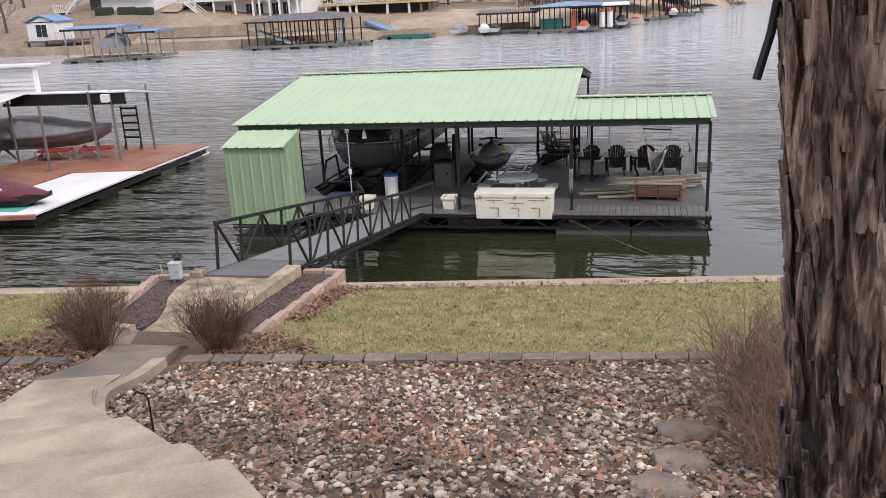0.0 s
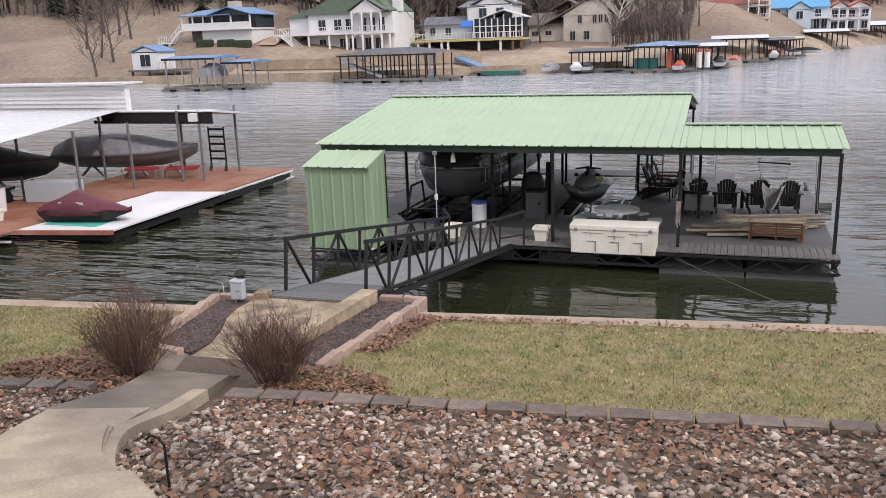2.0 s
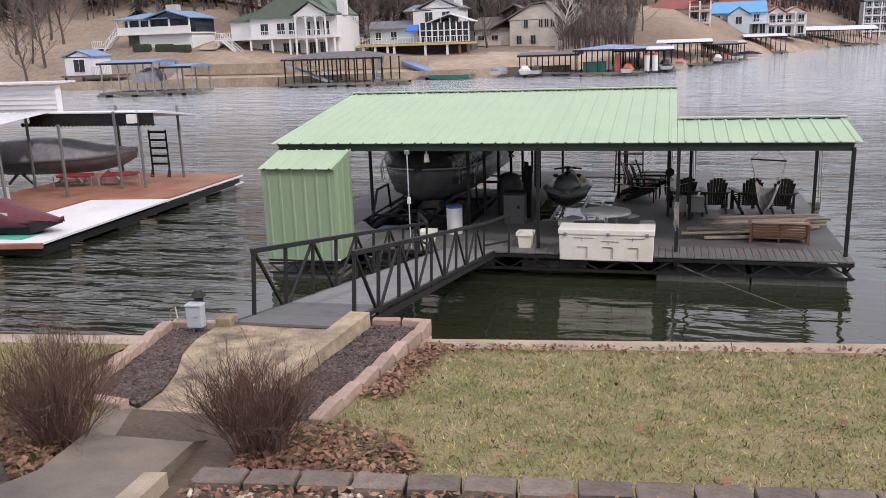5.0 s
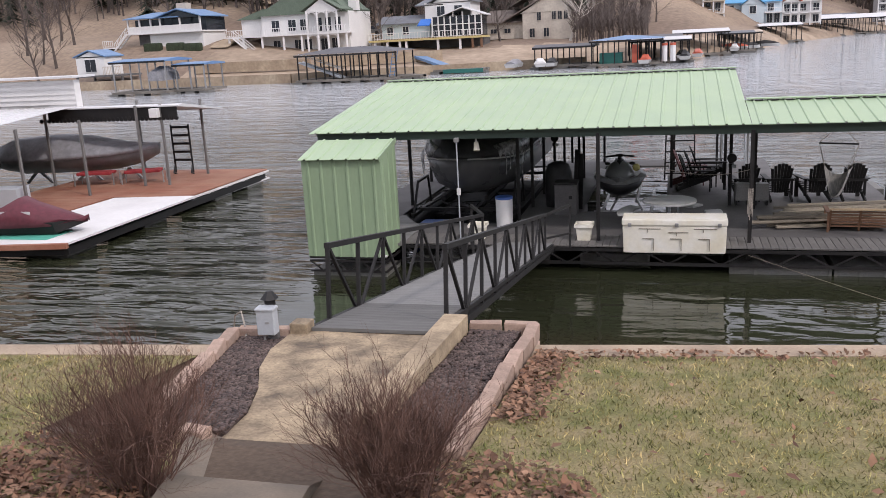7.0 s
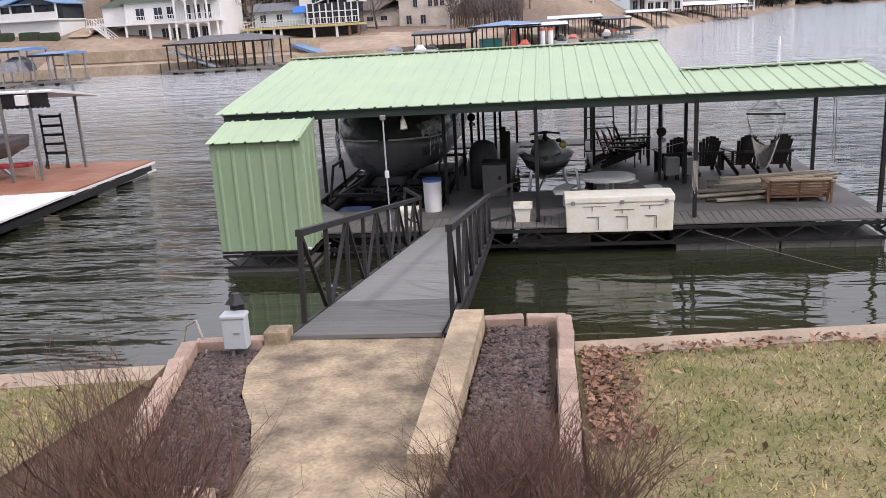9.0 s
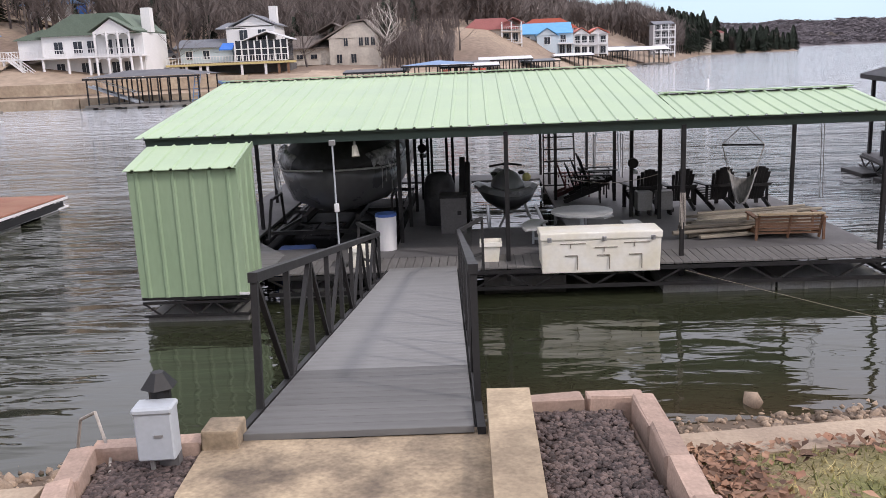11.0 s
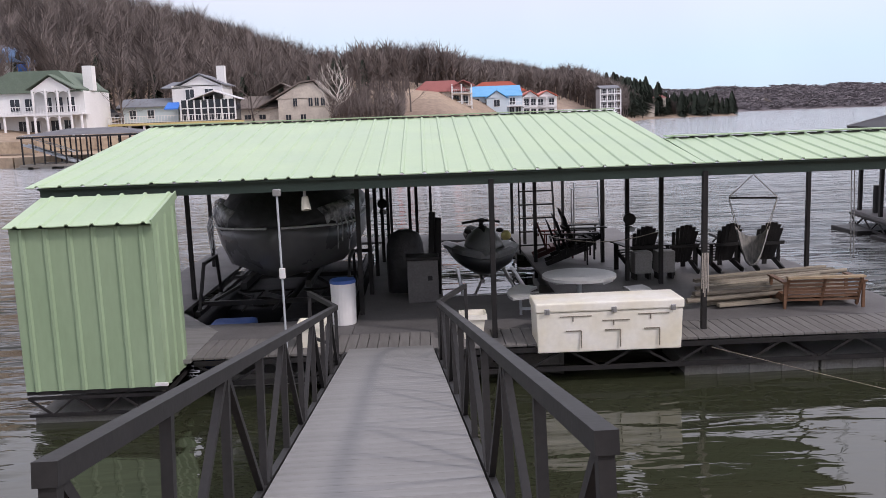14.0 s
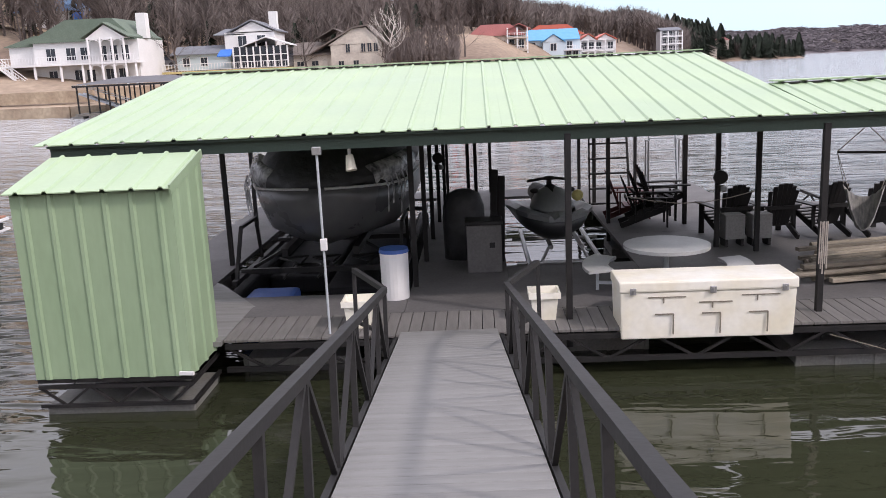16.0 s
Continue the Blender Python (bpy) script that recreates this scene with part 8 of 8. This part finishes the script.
def tree_model(seed, h, depth=4, kids=3, white=False):
    t = thing("bare_tree", "tall leafless tree with grey trunk and fine bare branches", "tree", (0, 0, 0), 0, "bare trees on the far bank")
    rng = random.Random(seed)
    out = []
    p, pts = Vector((0, 0, -0.5)), []
    v = Vector((rng.uniform(-0.1, 0.1), rng.uniform(-0.1, 0.1), 1)).normalized()
    q = p.copy()
    for i in range(7):
        pts.append(q.copy())
        v = (v + Vector((rng.gauss(0, 0.06), rng.gauss(0, 0.06), 0.05))).normalized()
        q = q + v * (h * 0.8 / 6)
    twigs("trunk", [(pts, h * 0.027, h * 0.004)], M["pale_bark"] if white else M["tree"], t)
    for k in range(13):
        f = 0.25 + 0.72 * k / 13
        i = min(5, int(f * 6))
        s = pts[i].lerp(pts[i + 1], f * 6 - i)
        a = rng.uniform(0, 6.28)
        branch(rng, s, Vector((math.cos(a), math.sin(a), rng.uniform(0.5, 1.1))).normalized(), h * 0.33 * (1.15 - f * 0.6), h * 0.007, 3, out, 0.45, 0.0, kids, 3)
    twigs("crown", out, M["pale_bark"] if white else M["crown"], t)
    return t


def build_trees():
    rng = random.Random(31)
    models = [tree_model(s, h) for s, h in ((1, 12), (2, 14), (3, 10), (4, 13))]
    spots = [(-98, 112.5, 10), (-103, 120, 10), (-99, 118, 11), (-92, 140, 12), (-88, 146, 13), (-96, 150, 13), (-80, 148, 12), (-74, 152, 13), (-66, 156, 12), (-52, 137, 10.5), (-47.5, 152, 12), (-55, 160, 13), (-45, 160, 13), (-34.5, 147, 9), (-20, 148, 7), (-42, 158, 13), (-35, 164, 14), (-28, 166, 13), (-20, 156, 10), (-17, 150, 9), (-15, 160, 10), (-12, 166, 9), (-10, 175, 9), (-13, 182, 10), (-19, 170, 12), (-24, 175, 13), (-110, 125, 12), (-115, 140, 12), (-106, 132, 12), (-100, 160, 13), (-84, 160, 12), (-70, 165, 12), (-61, 172, 12), (-57.5, 141.5, 9)]
    for i, (x, y, h) in enumerate(spots):
        m = models[i % 4]
        base = (12, 14, 10, 13)[i % 4]
        c = copy_thing(m, pose(x, y, hill_z(x, y), 0, 0, rng.uniform(0, 360)))
        k = h / base
        c.scale = (k, k, k)
    for m in models:
        m.matrix_basis = pose(rng.uniform(-140, -118), rng.uniform(140, 175), 12, 0, 0, 0)
        x, y, _ = m.location
        m.location.z = hill_z(x, y)
    w = tree_model(9, 11, white=True)
    w["label"] = "leaning white barked sycamore with pale bare limbs"
    w.matrix_basis = pose(-22.5, 143, hill_z(-22.5, 143), 0, 12, 0)
    # woods on the hills
    gen = np.random.default_rng(77)

    def woods(name, pts, heights, material, label, twigs_each=46, fat=0.1, cone=False):
        n = len(pts)
        k = twigs_each
        pts = np.asarray(pts)
        H = np.asarray(heights)[:, None]
        f = gen.uniform(0.15, 1.0, (n, k))
        az = gen.uniform(0, 2 * np.pi, (n, k))
        if cone:
            reach = (1.08 - f) ** 0.7 * 0.36 * H
            base = np.stack([0 * f, 0 * f, f * H], -1)
            tip = base + np.stack([np.cos(az) * reach, np.sin(az) * reach, -0.12 * H + 0 * f], -1)
            wide = 0.07 * H + 0 * f
        else:
            base = np.stack([np.cos(az) * 0.05 * H * f, np.sin(az) * 0.05 * H * f, (0.2 + 0.6 * f) * H], -1)
            reach = gen.uniform(0.08, 0.26, (n, k)) * H
            tip = base + np.stack([np.cos(az) * reach, np.sin(az) * reach, gen.uniform(0.06, 0.32, (n, k)) * H], -1)
            wide = gen.uniform(0.5, 1.5, (n, k)) * fat
        side = np.stack([-np.sin(az + 0.8), np.cos(az + 0.8), gen.uniform(-0.4, 0.4, (n, k))], -1) * wide[..., None] / 2
        tri = np.stack([base - side, base + side, tip], 2) + pts[:, None, None, :]
        v = tri.reshape(-1, 3)
        tz = np.zeros((n, 2, 3, 3))
        for j, (dx, dy) in enumerate(((1, 0), (0, 1))):
            r = 0.018 * H[:, 0]
            tz[:, j, 0] = pts + np.stack([-r * dx, -r * dy, 0 * r - 1], -1)
            tz[:, j, 1] = pts + np.stack([r * dx, r * dy, 0 * r - 1], -1)
            tz[:, j, 2] = pts + np.stack([0 * r, 0 * r, H[:, 0] * 0.95], -1)
        v = np.concatenate([v, tz.reshape(-1, 3)])
        m = len(v) // 3
        me = bpy.data.meshes.new(name)
        me.vertices.add(len(v))
        me.vertices.foreach_set("co", v.ravel())
        me.loops.add(len(v))
        me.loops.foreach_set("vertex_index", np.arange(len(v)))
        me.polygons.add(m)
        me.polygons.foreach_set("loop_start", np.arange(m) * 3)
        me.update(calc_edges=True)
        me.materials.append(material)
        tagged(new(name, me), label, "woods", kind="stuff")

    def scatter(n, x0, x1, d0, d1, power=1.0):
        x = gen.uniform(x0, x1, n)
        d = d0 + (d1 - d0) * gen.uniform(0, 1, n) ** power
        y = shore_y(x) + d
        z = np.array([hill_z(a, b) for a, b in zip(x, y)])
        return np.stack([x, y, z], -1)

    P = scatter(4200, -260, -25, 46, 260)
    woods("hillside_woods", P, gen.uniform(8, 14, len(P)) * np.interp(P[:, 0], [-100, -60, -30], [1.15, 1.0, 0.75]), M["woods"], "dense leafless brown woods on the far hillside", 80, 0.19)
    P = scatter(170, -22, -11, 16, 55)
    woods("bank_scrub", P, gen.uniform(3, 6, len(P)), M["woods"], "bare brown scrub between the far houses", 50, 0.10)
    P = scatter(3000, -25, 130, 90, 320)
    woods("ridge_woods", P, gen.uniform(9, 12, len(P)), M["woods"], "bare grey brown woods along the ridge", 50, 0.34)
    P = scatter(1300, 60, 200, 12, 130)
    woods("point_woods", P, gen.uniform(10, 16, len(P)), M["woods"], "bare woods on the wooded point", 70, 0.40)
    P = scatter(300, 95, 205, 3, 70)
    woods("cedars", P, gen.uniform(10, 21, len(P)), M["pine"], "dark evergreen cedars on the wooded point", 190, 0.5, True)
    P = scatter(90, -150, -20, 40, 90)
    woods("hill_cedars", P, gen.uniform(5, 9, len(P)), M["pine"], "dark evergreens among the bare hillside trees", 150, 0.4, True)
    P = scatter(12000, 200, 3000, 5, 420)
    woods("distant_woods", P, gen.uniform(6, 9, len(P)), M["far_woods"], "hazy distant woods across the lake", 12, 20.0)


M["yellow_wood"] = mat("yellow_pine", (0.55, 0.45, 0.20), 0.8, vary=0.1)
M["bright_awning"] = mat("blue_awning", (0.03, 0.16, 0.55), 0.7, vary=0.05)
M["cream_wall"] = mat("stained_cream_stucco", (0.56, 0.51, 0.44), 0.85, scale=0.5, fine=3, tint=(0.44, 0.39, 0.34), vary=0.12, bump=0.1)
M["brown_roof"] = mat("brown_shingle", (0.15, 0.125, 0.11), 0.9, scale=1, fine=5, vary=0.15)
# white house wall, greyed so its colour holds the shade behind the balconies
M["grey_wall"] = mat("shaded_grey_wall", (0.30, 0.30, 0.31), 0.8, vary=0.1)
M["old_deck"] = mat("old_dock_boards", (0.22, 0.20, 0.175), 0.85, scale=1, fine=6, tint=(0.13, 0.12, 0.105), vary=0.2)
M["track"] = mat("gravel_track", (0.40, 0.31, 0.22), 0.95, scale=0.3, fine=3, vary=0.15)
M["crown"] = mat("grey_twigs", (0.115, 0.09, 0.08), 0.95, vary=0.15, bump=0, island=0.2)
M["pale_bark"] = mat("white_bark", (0.50, 0.46, 0.42), 0.9, vary=0.15, bump=0)
# distance haze is mixed into this purple-grey colour
M["far_woods"] = mat("haze_tinted_woods", (0.17, 0.15, 0.16), 1.0, scale=0.01, fine=0.1, vary=0.15, bump=0, island=0.2)


build_ground()
LAWN = "strip of pale winter lawn above the seawall"
strip(7.36, 10.9, -34, -9.78, 0.012, M["lawn"], "lawn", LAWN, "lawn", 80)
strip(7.36, 10.9, -6.82, 30, 0.012, M["lawn"], "lawn", LAWN, "lawn", 120)
strip(7.36, 8.75, -9.78, -8.5, 0.012, M["lawn"], "lawn", LAWN, "lawn", 8)
build_walk()
build_pad()
build_edges()
build_dock()
build_shed()
build_gangway()
build_dock_box()
build_dock_things()
build_boat()
build_pwc()
build_dock_more()
build_left_dock()
build_right_dock()
build_houses()
build_far_docks()
build_trees()
build_yard_things()
build_tree()
build_bushes()
build_shore()
build_rock_bed()
build_grass()
